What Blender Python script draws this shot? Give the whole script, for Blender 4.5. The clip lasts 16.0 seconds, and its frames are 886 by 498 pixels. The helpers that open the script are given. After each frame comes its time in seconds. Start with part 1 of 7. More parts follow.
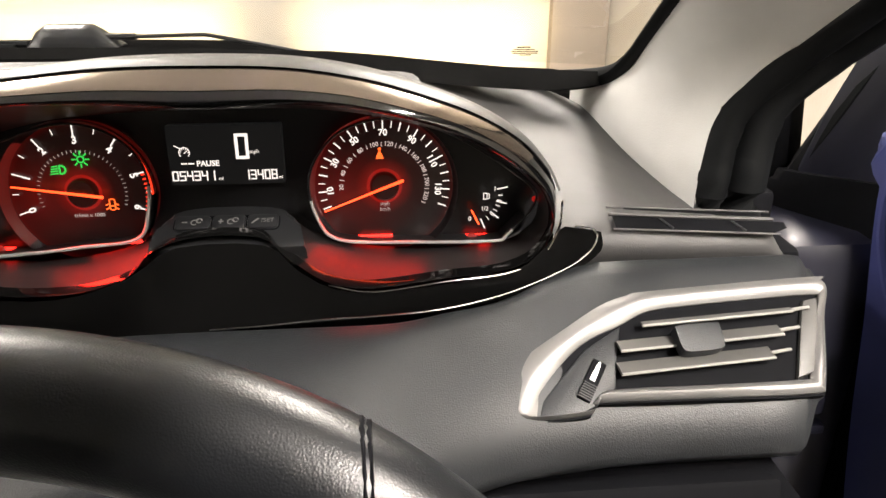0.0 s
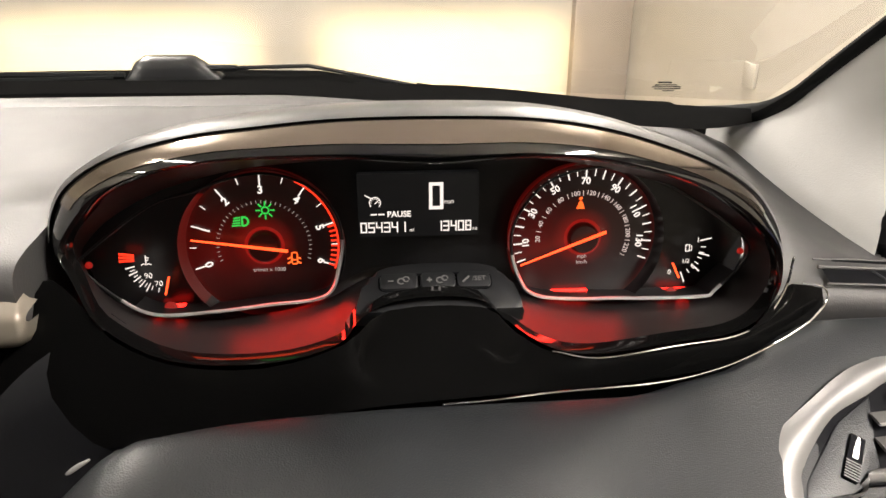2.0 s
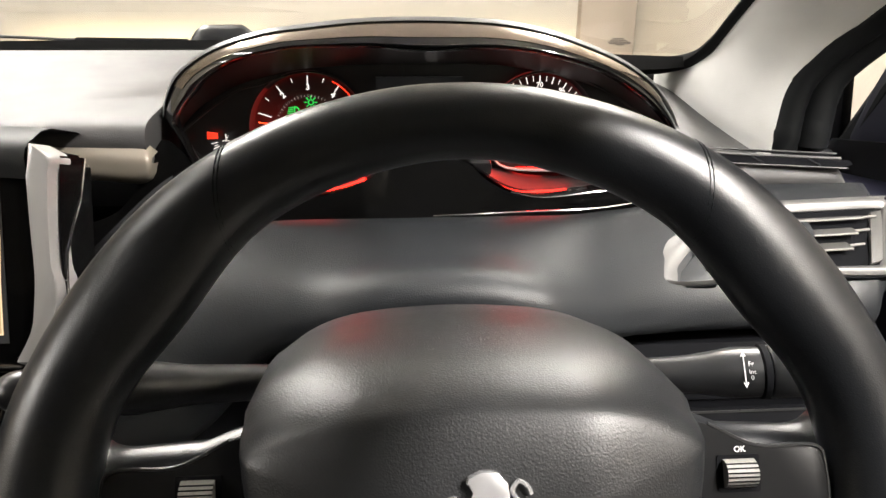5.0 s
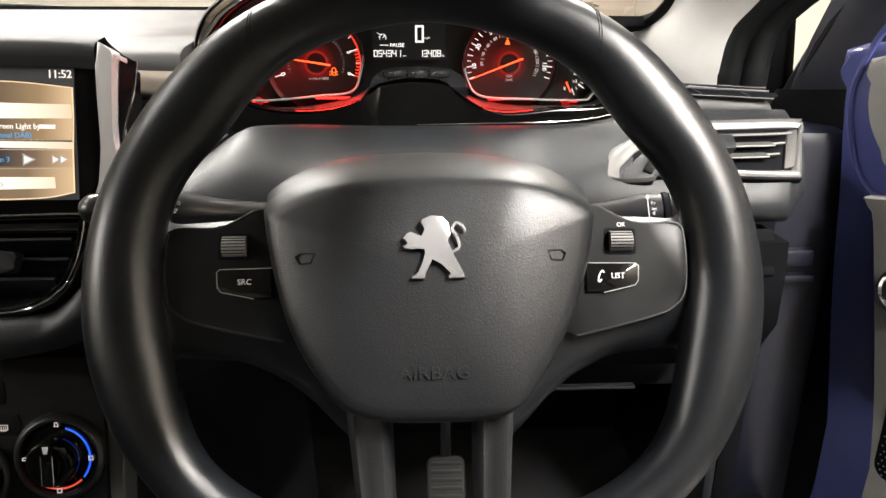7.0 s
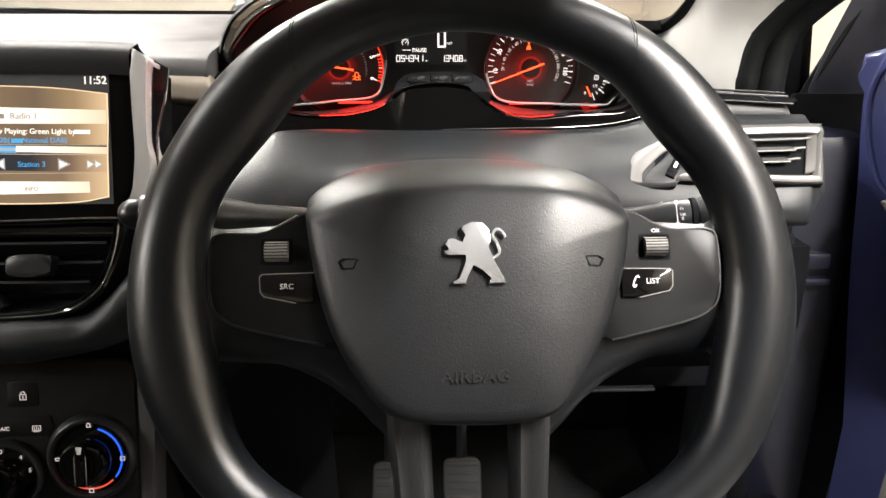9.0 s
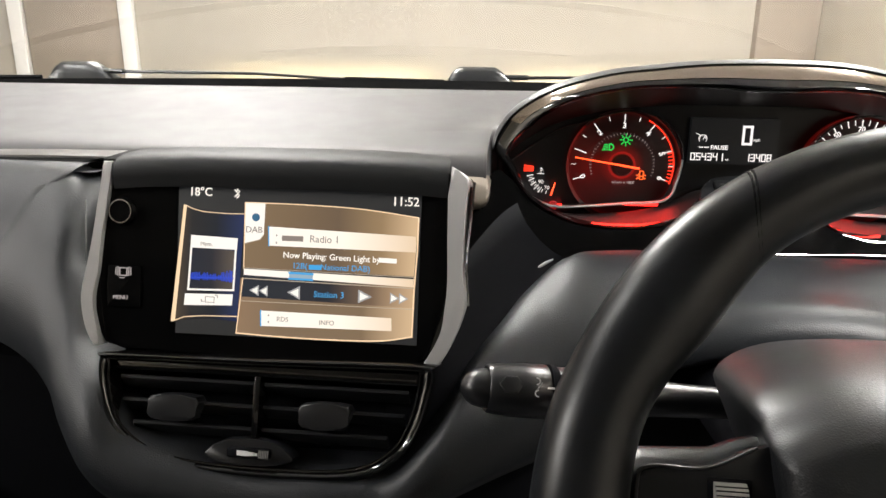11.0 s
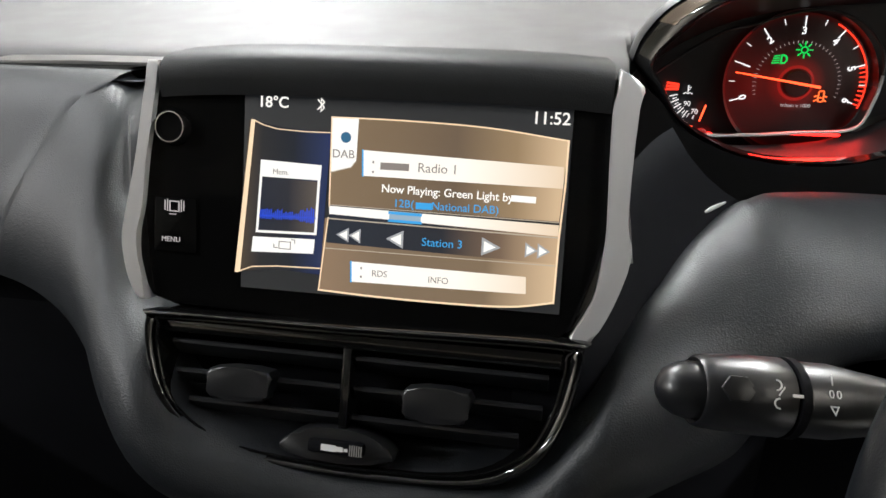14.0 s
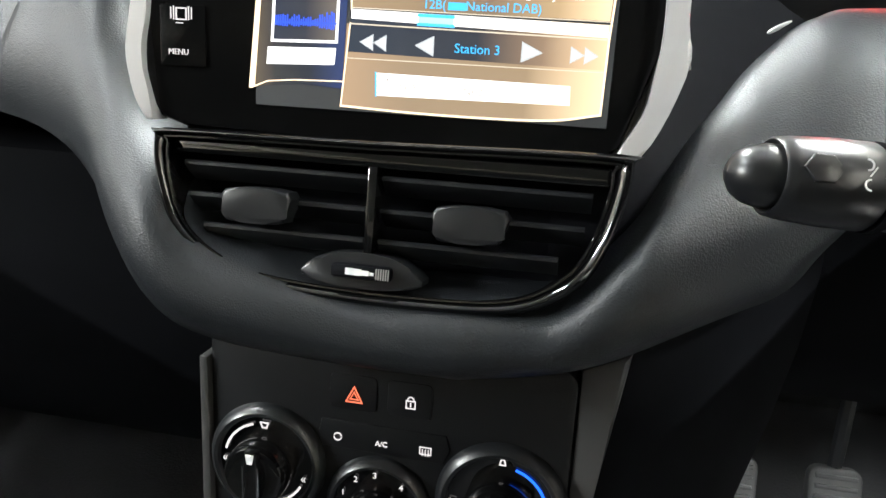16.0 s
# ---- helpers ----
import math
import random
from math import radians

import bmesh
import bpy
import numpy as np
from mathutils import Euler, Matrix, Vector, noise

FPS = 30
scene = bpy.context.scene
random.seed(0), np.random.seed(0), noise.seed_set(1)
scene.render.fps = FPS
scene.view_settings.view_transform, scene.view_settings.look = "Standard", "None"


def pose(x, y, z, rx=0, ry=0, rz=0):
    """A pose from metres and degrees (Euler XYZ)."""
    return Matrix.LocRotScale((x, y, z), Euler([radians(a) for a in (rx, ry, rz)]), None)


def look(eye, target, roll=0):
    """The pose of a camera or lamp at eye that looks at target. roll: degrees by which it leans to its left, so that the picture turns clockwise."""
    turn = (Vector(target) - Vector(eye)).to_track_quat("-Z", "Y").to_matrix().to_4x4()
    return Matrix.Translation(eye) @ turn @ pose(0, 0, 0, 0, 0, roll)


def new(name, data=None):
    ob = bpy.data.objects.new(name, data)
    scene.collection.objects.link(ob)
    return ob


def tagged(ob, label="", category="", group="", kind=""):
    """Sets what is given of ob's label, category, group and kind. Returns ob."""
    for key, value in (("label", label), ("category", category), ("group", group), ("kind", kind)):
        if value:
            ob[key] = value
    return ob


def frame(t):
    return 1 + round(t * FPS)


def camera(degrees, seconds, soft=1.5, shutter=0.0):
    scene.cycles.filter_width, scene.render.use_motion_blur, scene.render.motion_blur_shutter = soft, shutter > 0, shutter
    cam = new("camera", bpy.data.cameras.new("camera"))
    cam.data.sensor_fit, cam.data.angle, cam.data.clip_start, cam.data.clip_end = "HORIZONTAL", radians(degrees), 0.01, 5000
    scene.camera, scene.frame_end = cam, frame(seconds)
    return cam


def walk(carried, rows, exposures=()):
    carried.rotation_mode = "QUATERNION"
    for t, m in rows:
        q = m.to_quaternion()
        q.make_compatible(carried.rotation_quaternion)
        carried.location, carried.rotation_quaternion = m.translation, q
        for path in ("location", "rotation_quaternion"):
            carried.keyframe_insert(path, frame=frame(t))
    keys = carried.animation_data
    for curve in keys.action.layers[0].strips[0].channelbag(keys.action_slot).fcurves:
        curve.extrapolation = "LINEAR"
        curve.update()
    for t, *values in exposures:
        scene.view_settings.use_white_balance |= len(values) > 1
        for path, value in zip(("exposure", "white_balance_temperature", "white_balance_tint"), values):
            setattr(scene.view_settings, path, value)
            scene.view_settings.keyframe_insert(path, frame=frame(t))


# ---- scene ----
cam = camera(63.0, 16.0)
METRES, EYE, TILT, LEAN, TURN = 0.97, 1.10, -23.4, 0.0, -4.8
START_X, START_Y = 0.100, -0.04
ROWS = [
    (0.0, 0.0, 0.0, 0.0, 0.0, 0.0, -0.0),
    (0.5, -0.0472, -0.0035, 0.0102, -0.14, 0.55, 0.0),
    (1.0, -0.0917, -0.0036, 0.0175, -0.24, 0.89, -0.04),
    (1.5, -0.1247, 0.0154, 0.0213, -0.29, 1.27, -0.03),
    (2.0, -0.1353, 0.0365, 0.025, -0.23, 1.44, -0.04),
    (2.5, -0.1363, 0.0358, 0.0266, -0.15, 1.47, -0.05),
    (3.0, -0.1327, 0.0174, 0.0221, -0.11, 1.53, -0.09),
    (3.5, -0.133, -0.0136, 0.005, 0.09, 1.66, -0.16),
    (4.0, -0.1342, -0.0509, -0.0262, 0.29, 2.09, -0.34),
    (4.5, -0.1306, -0.1016, -0.0645, 0.62, 2.53, -0.48),
    (5.0, -0.1185, -0.1412, -0.1018, 0.72, 3.06, -0.57),
    (7.5, -0.0911, -0.2586, -0.217, 1.34, 3.96, -0.83),
    (8.0, -0.0903, -0.2592, -0.2182, 1.37, 3.95, -0.83),
    (8.5, -0.0958, -0.2622, -0.2171, 1.4, 3.96, -0.88),
    (9.0, -0.1118, -0.2584, -0.2067, 1.52, 4.0, -0.95),
    (9.5, -0.1454, -0.2529, -0.1744, 2.37, 4.35, -1.34),
    (10.0, -0.1941, -0.2451, -0.1477, 5.19, 5.9, -2.67),
    (12.5, -0.3462, -0.0836, -0.0971, 13.31, 5.87, -6.13),
    (13.0, -0.3485, -0.0763, -0.1014, 13.52, 4.06, -6.19),
    (13.5, -0.3503, -0.0723, -0.1071, 13.7, 2.57, -6.25),
    (14.0, -0.3535, -0.0688, -0.1172, 13.97, 0.87, -6.37),
    (14.5, -0.3552, -0.066, -0.1278, 14.21, -0.81, -6.44),
    (15.0, -0.3624, -0.0674, -0.1406, 14.54, -2.15, -6.56),
    (15.5, -0.3625, -0.0597, -0.1536, 15.16, -3.76, -6.72),
    (16.0, -0.3625, -0.0415, -0.1649, 15.36, -6.04, -6.73),
]
walk(cam, [(t, pose(START_X, START_Y, EYE, TILT, LEAN, TURN) @ pose(METRES * x, METRES * y, METRES * z, 90 + pitch, roll, yaw)) for t, x, y, z, yaw, pitch, roll in ROWS],
     exposures=[(0.0, 0.32, 6900, 12), (1.5, 0.20, 6900, 12), (3.5, 0.12, 6900, 12), (4.5, 0.32, 6650, 10), (5.0, 0.35, 6600, 10), (7.5, 0.47, 6550, 10), (9.0, 0.5, 6550, 10), (10.0, 0.48, 6600, 10), (12.5, -0.20, 6050, 10), (13.5, 0.05, 6050, 9), (14.5, 0.55, 6050, 7), (15.0, 0.95, 6000, 5), (16.0, 1.45, 5950, 4)])

# ---- light ----
world = bpy.data.worlds.new("garage_world")
scene.world = world
world.use_nodes = True
world.node_tree.nodes["Background"].inputs[0].default_value = (1.0, 0.93, 0.84, 1)
world.node_tree.nodes["Background"].inputs[1].default_value = 0.02


def area_lamp(name, where, target, sx, sy, watts, colour):
    data = bpy.data.lights.new(name, "AREA")
    data.shape, data.size, data.size_y, data.energy, data.color = "RECTANGLE", sx, sy, watts, colour
    ob = new(name, data)
    ob.matrix_world = look(where, target)
    return ob


WARM = (1.0, 0.965, 0.925)
# five ceiling battens of the garage, and the two dipped headlamps
BATTENS = [(-1.25, 2.0, 72), (-1.75, 0.0, 34), (-3.9, -1.3, 200), (1.0, 2.0, 62), (1.22, -0.90, 200)]
for x, y, watts in BATTENS:
    area_lamp("ceiling_batten_light", (x, y, 2.44), (x, y, 0), 0.10, 1.4, watts, WARM)
    if y > 0.5:
        area_lamp("ceiling_batten_uplight", (x, y, 2.52), (x, y, 2.7), 0.10, 1.4, 95, WARM)
for x, aim in ((-1.02, -1.36), (0.36, 0.35)):
    data = bpy.data.lights.new("headlamp_beam", "SPOT")
    data.energy, data.color, data.spot_size, data.spot_blend, data.shadow_soft_size = 800, (1.0, 0.80, 0.44), radians(42), 0.7, 0.005
    new("headlamp_beam", data).matrix_world = look((x, 1.95, 0.65), (aim, 4.1, 0.66))


# glow of the dial lighting on the shelf below the dials
for x in (-0.092, 0.092):
    area_lamp("dial_glow_light", (x, 0.420, 0.924), (x, 0.385, 0.900), 0.06, 0.006, 0.017, (1.0, 0.02, 0.012))


# ---- materials ----
def material(name, colour, rough=0.5, metal=0.0, emit=None, power=0.0, coat=0.0, grain=0.0, grain_size=0.001, mottle=0.0, mottle_size=0.05, spec=0.5, smear=0.0, kind="cells"):
    m = bpy.data.materials.new(name)
    m.use_nodes = True
    nt = m.node_tree
    p = nt.nodes["Principled BSDF"]
    p.inputs["Base Color"].default_value = (*colour, 1)
    p.inputs["Roughness"].default_value = rough
    p.inputs["Metallic"].default_value = metal
    p.inputs["Coat Weight"].default_value = coat
    p.inputs["Coat Roughness"].default_value = 0.04
    p.inputs["Specular IOR Level"].default_value = spec
    if emit:
        p.inputs["Emission Color"].default_value = (*emit, 1)
        p.inputs["Emission Strength"].default_value = power
    if grain or mottle or smear:
        co = nt.nodes.new("ShaderNodeNewGeometry")
    if grain:
        if kind == "cells":
            g = nt.nodes.new("ShaderNodeTexVoronoi")
            g.feature = "SMOOTH_F1"
            out = g.outputs["Distance"]
        else:
            g = nt.nodes.new("ShaderNodeTexNoise")
            g.inputs["Detail"].default_value = 4
            out = g.outputs["Fac"]
        g.inputs["Scale"].default_value = 1 / grain_size
        nt.links.new(co.outputs["Position"], g.inputs["Vector"])
        b = nt.nodes.new("ShaderNodeBump")
        b.inputs["Strength"].default_value = grain
        b.inputs["Distance"].default_value = grain_size * 0.4
        nt.links.new(out, b.inputs["Height"])
        nt.links.new(b.outputs["Normal"], p.inputs["Normal"])
    if mottle:
        n = nt.nodes.new("ShaderNodeTexNoise")
        n.inputs["Scale"].default_value = 1 / mottle_size
        n.inputs["Detail"].default_value = 5
        nt.links.new(co.outputs["Position"], n.inputs["Vector"])
        r = nt.nodes.new("ShaderNodeMapRange")
        r.inputs["From Min"].default_value, r.inputs["From Max"].default_value = 0.3, 0.7
        r.inputs["To Min"].default_value, r.inputs["To Max"].default_value = 1 - mottle, 1 + mottle
        nt.links.new(n.outputs["Fac"], r.inputs["Value"])
        mul = nt.nodes.new("ShaderNodeMix")
        mul.data_type, mul.blend_type = "RGBA", "MULTIPLY"
        mul.inputs[0].default_value = 1
        mul.inputs[6].default_value = (*colour, 1)
        nt.links.new(r.outputs["Result"], mul.inputs[7])
        nt.links.new(mul.outputs[2], p.inputs["Base Color"])
    if smear:
        n2 = nt.nodes.new("ShaderNodeTexNoise")
        n2.inputs["Scale"].default_value = 28
        n2.inputs["Detail"].default_value = 6
        nt.links.new(co.outputs["Position"], n2.inputs["Vector"])
        r2 = nt.nodes.new("ShaderNodeMapRange")
        r2.inputs["From Min"].default_value, r2.inputs["From Max"].default_value = 0.15, 0.85
        r2.inputs["To Min"].default_value, r2.inputs["To Max"].default_value = max(rough - smear, 0.02), rough + smear
        nt.links.new(n2.outputs["Fac"], r2.inputs["Value"])
        nt.links.new(r2.outputs["Result"], p.inputs["Roughness"])
    return m


def glow(name, colour, power):
    return material(name, (0.02, 0.02, 0.02), 0.6, emit=colour, power=power)


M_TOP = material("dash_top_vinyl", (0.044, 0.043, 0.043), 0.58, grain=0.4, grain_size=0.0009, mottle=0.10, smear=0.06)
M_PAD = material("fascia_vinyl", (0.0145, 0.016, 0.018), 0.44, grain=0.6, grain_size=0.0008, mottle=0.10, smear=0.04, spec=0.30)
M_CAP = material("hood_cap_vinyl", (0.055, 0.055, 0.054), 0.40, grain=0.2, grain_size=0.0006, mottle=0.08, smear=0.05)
M_CAPD = material("pod_cap_vinyl", (0.012, 0.0125, 0.013), 0.55, grain=0.3, grain_size=0.0007, mottle=0.1, spec=0.2)
M_LSPOKE = material("dark_spoke_metal", (0.030, 0.030, 0.031), 0.28, 0.4, grain=0.3, grain_size=0.0008)
M_SIGN = material("grey_print", (0.55, 0.55, 0.55), 0.5)
M_TRIM = material("bright_satin_trim", (0.46, 0.455, 0.45), 0.32, 0.35, grain=0.08, grain_size=0.0005, kind="noise", smear=0.02)
M_BLADE = material("blade_satin_grey", (0.12, 0.118, 0.115), 0.34, 0.4, grain=0.08, grain_size=0.0005, kind="noise", smear=0.03)
M_SLAT = material("slat_grey", (0.050, 0.049, 0.047), 0.5, mottle=0.08)
M_RECESS = material("brown_gloss", (0.022, 0.021, 0.020), 0.24, mottle=0.05)
M_SPOKE = material("control_satin", (0.006, 0.0062, 0.0068), 0.36, mottle=0.08, smear=0.03, spec=0.14)
M_LEATHER = material("rim_leather", (0.0055, 0.0062, 0.0075), 0.31, grain=0.30, grain_size=0.0005, mottle=0.10, smear=0.015, spec=0.34)
M_HUB = material("airbag_vinyl", (0.0085, 0.009, 0.010), 0.38, grain=0.40, grain_size=0.0007, mottle=0.10, smear=0.04, spec=0.36)
M_GLOSS = material("piano_black", (0.004, 0.004, 0.004), 0.07, coat=0.3, smear=0.01)
M_FRIT = material("ceramic_black", (0.004, 0.004, 0.004), 0.7, mottle=0.1, spec=0.0)
M_BADGE = material("bright_badge", (0.55, 0.55, 0.56), 0.24, 0.75, smear=0.05)
M_DEEP = material("deep_black", (0.003, 0.003, 0.003), 0.15, spec=0.07, smear=0.01)
M_LIP = material("lip_black", (0.003, 0.003, 0.003), 0.06, spec=0.07, smear=0.01)
# The beige base carries the bright garage reflected in the wing's lacquer.
M_WING = material("wing_lacquer_reflection", (0.30, 0.265, 0.22), 0.28, 0.2, coat=0.8, mottle=0.05)
M_SMOKE = material("smoked_metal", (0.24, 0.20, 0.165), 0.13, 0.9, smear=0.05)
M_VISOR = material("visor_black", (0.014, 0.0125, 0.0125), 0.42, smear=0.05, spec=0.4)
M_BLACK = material("matt_black", (0.0040, 0.0042, 0.0052), 0.75, mottle=0.2, spec=0.05)
M_SATIN = material("satin_black", (0.010, 0.0105, 0.0115), 0.32, mottle=0.08, smear=0.02)
M_SILVER = material("satin_silver", (0.145, 0.143, 0.141), 0.40, 0.5, grain=0.08, grain_size=0.0005, kind="noise", smear=0.02)
M_CLIM = material("panel_black", (0.006, 0.0062, 0.0068), 0.36, mottle=0.08, smear=0.03, spec=0.3)
M_GREYD = material("cheek_grey", (0.045, 0.044, 0.043), 0.42, mottle=0.08, smear=0.03)
M_CHROME = material("chrome", (0.85, 0.85, 0.86), 0.10, 1.0, smear=0.04)
M_PILLAR = material("pillar_fabric", (0.60, 0.60, 0.58), 0.85, grain=0.4, grain_size=0.0014, kind="noise", mottle=0.05)
M_RUBBER = material("seal_rubber", (0.004, 0.0045, 0.005), 0.7, mottle=0.15, spec=0.1)
M_WALL = material("painted_wall", (0.40, 0.365, 0.31), 0.8, grain=0.25, grain_size=0.012, kind="noise", mottle=0.04, mottle_size=0.6)
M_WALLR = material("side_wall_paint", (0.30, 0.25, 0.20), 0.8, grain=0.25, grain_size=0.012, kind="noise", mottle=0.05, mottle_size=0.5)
M_FLOOR = material("concrete", (0.30, 0.29, 0.27), 0.7, grain=0.4, grain_size=0.01, kind="noise", mottle=0.2, mottle_size=0.4)
M_WHITE = material("white_gloss_paint", (0.85, 0.83, 0.80), 0.4, mottle=0.03)
M_BLUE = material("blue_paint", (0.058, 0.068, 0.20), 0.30, 0.1, coat=0.8, mottle=0.06)
# Blue body paint darkened: the door opening's shade is in this colour.
M_BLUE_SHADE = material("blue_paint_in_shade", (0.005, 0.0055, 0.014), 0.45, coat=0.1, mottle=0.06)
M_GREY = material("door_trim_grey", (0.20, 0.195, 0.185), 0.55, grain=0.5, grain_size=0.0012, mottle=0.08)
M_CARPET = material("footwell_carpet", (0.005, 0.005, 0.006), 0.95, grain=0.8, grain_size=0.003, kind="noise", mottle=0.3)
M_HEAD = material("headliner_fabric", (0.38, 0.37, 0.35), 0.9, grain=0.3, grain_size=0.002, kind="noise", mottle=0.04)
M_DIAL = material("dial_face", (0.006, 0.006, 0.006), 0.35, emit=(1, 0.05, 0.02), power=0.012)
M_PANEL = material("cluster_face", (0.010, 0.010, 0.011), 0.30, mottle=0.15)
M_PRINT = material("white_print", (0.75, 0.75, 0.74), 0.5)
M_PEDAL = material("pedal_rubber", (0.012, 0.012, 0.012), 0.6, mottle=0.2)
G_WHITE = glow("lit_white", (1.0, 0.93, 0.88), 0.95)
G_KM = glow("lit_small_figures", (0.95, 0.80, 0.76), 0.7)
G_DIM = glow("lit_dim_white", (0.9, 0.78, 0.74), 0.45)
G_BUTTON = glow("lit_button_print", (0.9, 0.85, 0.80), 0.13)
G_RED = glow("lit_red", (1.0, 0.035, 0.012), 1.6)
G_RING = glow("lit_red_ring", (1.0, 0.02, 0.012), 0.26)
G_RIM = glow("lit_red_rim", (1.0, 0.02, 0.012), 0.075)
G_SPILL = glow("red_spill_glow", (1.0, 0.015, 0.010), 5.0)
G_NEEDLE = glow("lit_needle", (1.0, 0.065, 0.015), 3.2)
G_GREEN = glow("lit_green", (0.02, 0.75, 0.10), 0.8)
G_AMBER = glow("lit_amber", (1.0, 0.12, 0.02), 1.7)
G_LCD = material("lcd_ground", (0.010, 0.010, 0.011), 0.35, emit=(0.75, 0.78, 0.82), power=0.005)
G_SCREEN = glow("screen_ground", (0.75, 0.85, 1.0), 0.005)
G_TUBE = glow("lit_tube", (1, 0.91, 0.80), 6)
G_BLUE = glow("dial_blue", (0.02, 0.12, 1.0), 0.9)
G_HOT = glow("dial_red", (1.0, 0.10, 0.05), 0.6)
G_ORANGE = glow("hazard_red", (1.0, 0.18, 0.08), 0.55)


def gradient_glow(name, stops, m, axis, lo, hi):
    """A lit display colour that runs along one direction of the frame m from lo to hi."""
    mt = bpy.data.materials.new(name)
    mt.use_nodes = True
    nt = mt.node_tree
    p = nt.nodes["Principled BSDF"]
    p.inputs["Base Color"].default_value = (0.02, 0.02, 0.02, 1)
    p.inputs["Roughness"].default_value = 0.25
    g = nt.nodes.new("ShaderNodeNewGeometry")
    d = nt.nodes.new("ShaderNodeVectorMath")
    d.operation = "DOT_PRODUCT"
    way = m.col[axis].to_3d()
    d.inputs[1].default_value = way
    nt.links.new(g.outputs["Position"], d.inputs[0])
    r = nt.nodes.new("ShaderNodeMapRange")
    base = way.dot(m.translation)
    r.inputs["From Min"].default_value, r.inputs["From Max"].default_value = base + lo, base + hi
    nt.links.new(d.outputs["Value"], r.inputs["Value"])
    c = nt.nodes.new("ShaderNodeValToRGB")
    while len(c.color_ramp.elements) < len(stops):
        c.color_ramp.elements.new(0.5)
    for e, (at, rgb) in zip(c.color_ramp.elements, stops):
        e.position, e.color = at, (*rgb, 1)
    nt.links.new(r.outputs["Result"], c.inputs["Fac"])
    nt.links.new(c.outputs["Color"], p.inputs["Emission Color"])
    p.inputs["Emission Strength"].default_value = 1.0
    return mt


def backlit(name, hub, warm):
    """A dial face that glows red round its hub and towards one side of its rim."""
    mt = material(name, (0.006, 0.006, 0.006), 0.35)
    nt = mt.node_tree
    p = nt.nodes["Principled BSDF"]
    g = nt.nodes.new("ShaderNodeNewGeometry")
    outs = []
    for centre, stops in ((hub, ((0.0, 0.24), (0.25, 0.10), (0.42, 0.014), (0.75, 0.003), (0.92, 0.006), (1.0, 0.03))), (warm, ((0.0, 0.07), (0.35, 0.03), (0.8, 0.0)))):
        d = nt.nodes.new("ShaderNodeVectorMath")
        d.operation = "DISTANCE"
        d.inputs[1].default_value = centre
        nt.links.new(g.outputs["Position"], d.inputs[0])
        r = nt.nodes.new("ShaderNodeMapRange")
        r.inputs["From Max"].default_value = 0.0475
        nt.links.new(d.outputs["Value"], r.inputs["Value"])
        c = nt.nodes.new("ShaderNodeValToRGB")
        while len(c.color_ramp.elements) < len(stops):
            c.color_ramp.elements.new(0.5)
        for e, (at, v) in zip(c.color_ramp.elements, stops):
            e.position, e.color = at, (v, v * 0.03, v * 0.02, 1)
        nt.links.new(r.outputs["Result"], c.inputs["Fac"])
        outs.append(c.outputs["Color"])
    add = nt.nodes.new("ShaderNodeMix")
    add.data_type, add.blend_type = "RGBA", "ADD"
    add.inputs[0].default_value = 1
    nt.links.new(outs[0], add.inputs[6])
    nt.links.new(outs[1], add.inputs[7])
    nt.links.new(add.outputs[2], p.inputs["Emission Color"])
    p.inputs["Emission Strength"].default_value = 1.0
    return mt


# ---- mesh tools ----
ORIGIN = {}


def thing(name, at, label, category, group="", kind=""):
    ob = new(name)
    ob.empty_display_size = 0.02
    ob.location = at
    ORIGIN[ob] = Vector(at)
    return tagged(ob, label, category, group, kind)


def part(name, bm, mat, parent=None, label="", smooth=40):
    """Links a bmesh, given in world metres, as one mesh object under its thing or part."""
    bmesh.ops.recalc_face_normals(bm, faces=bm.faces)
    lo = Vector([min(v.co[i] for v in bm.verts) for i in range(3)])
    hi = Vector([max(v.co[i] for v in bm.verts) for i in range(3)])
    mid = (lo + hi) / 2
    bm.transform(Matrix.Translation(-mid))
    me = bpy.data.meshes.new(name)
    bm.to_mesh(me)
    bm.free()
    if smooth:
        me.polygons.foreach_set("use_smooth", [True] * len(me.polygons))
        me.set_sharp_from_angle(angle=radians(smooth))
    me.materials.append(mat)
    ob = new(name, me)
    ob.parent = parent
    ob.location = mid - (ORIGIN[parent] if parent else Vector())
    ORIGIN[ob] = mid
    if label:
        ob["label"] = label
    return ob


def solo(name, bm, mat, label, category, kind="", group="", smooth=40):
    return tagged(part(name, bm, mat, None, "", smooth), label, category, group, kind)


def frame_at(o, lean=0.0, yaw=0.0):
    """Local x to the right, y up along a face that leans back by so many degrees, z out of it towards the seat."""
    r = Matrix.Rotation(radians(yaw), 4, "Z")
    u, v = r @ Vector((1, 0, 0)), r @ Vector((0, math.sin(radians(lean)), math.cos(radians(lean))))
    w = u.cross(v)
    m = Matrix.Identity(4)
    for i, c in enumerate((u, v, w, Vector(o))):
        m.col[i] = (*c, 1 if i == 3 else 0)
    return m


def curve(pts, n=6, closed=False):
    """A smooth line through points of any dimension."""
    p = [np.array(q, float) for q in pts]
    out, k = [], len(p)
    for i in range(k if closed else k - 1):
        a, b = p[i], p[(i + 1) % k]
        z = p[(i - 1) % k] if closed or i > 0 else 2 * a - b
        c = p[(i + 2) % k] if closed or i + 2 < k else 2 * b - a
        for j in range(n):
            t = j / n
            out.append(0.5 * (2 * a + (b - z) * t + (2 * z - 5 * a + 4 * b - c) * t * t + (3 * a - z - 3 * b + c) * t ** 3))
    if not closed:
        out.append(p[-1])
    return out


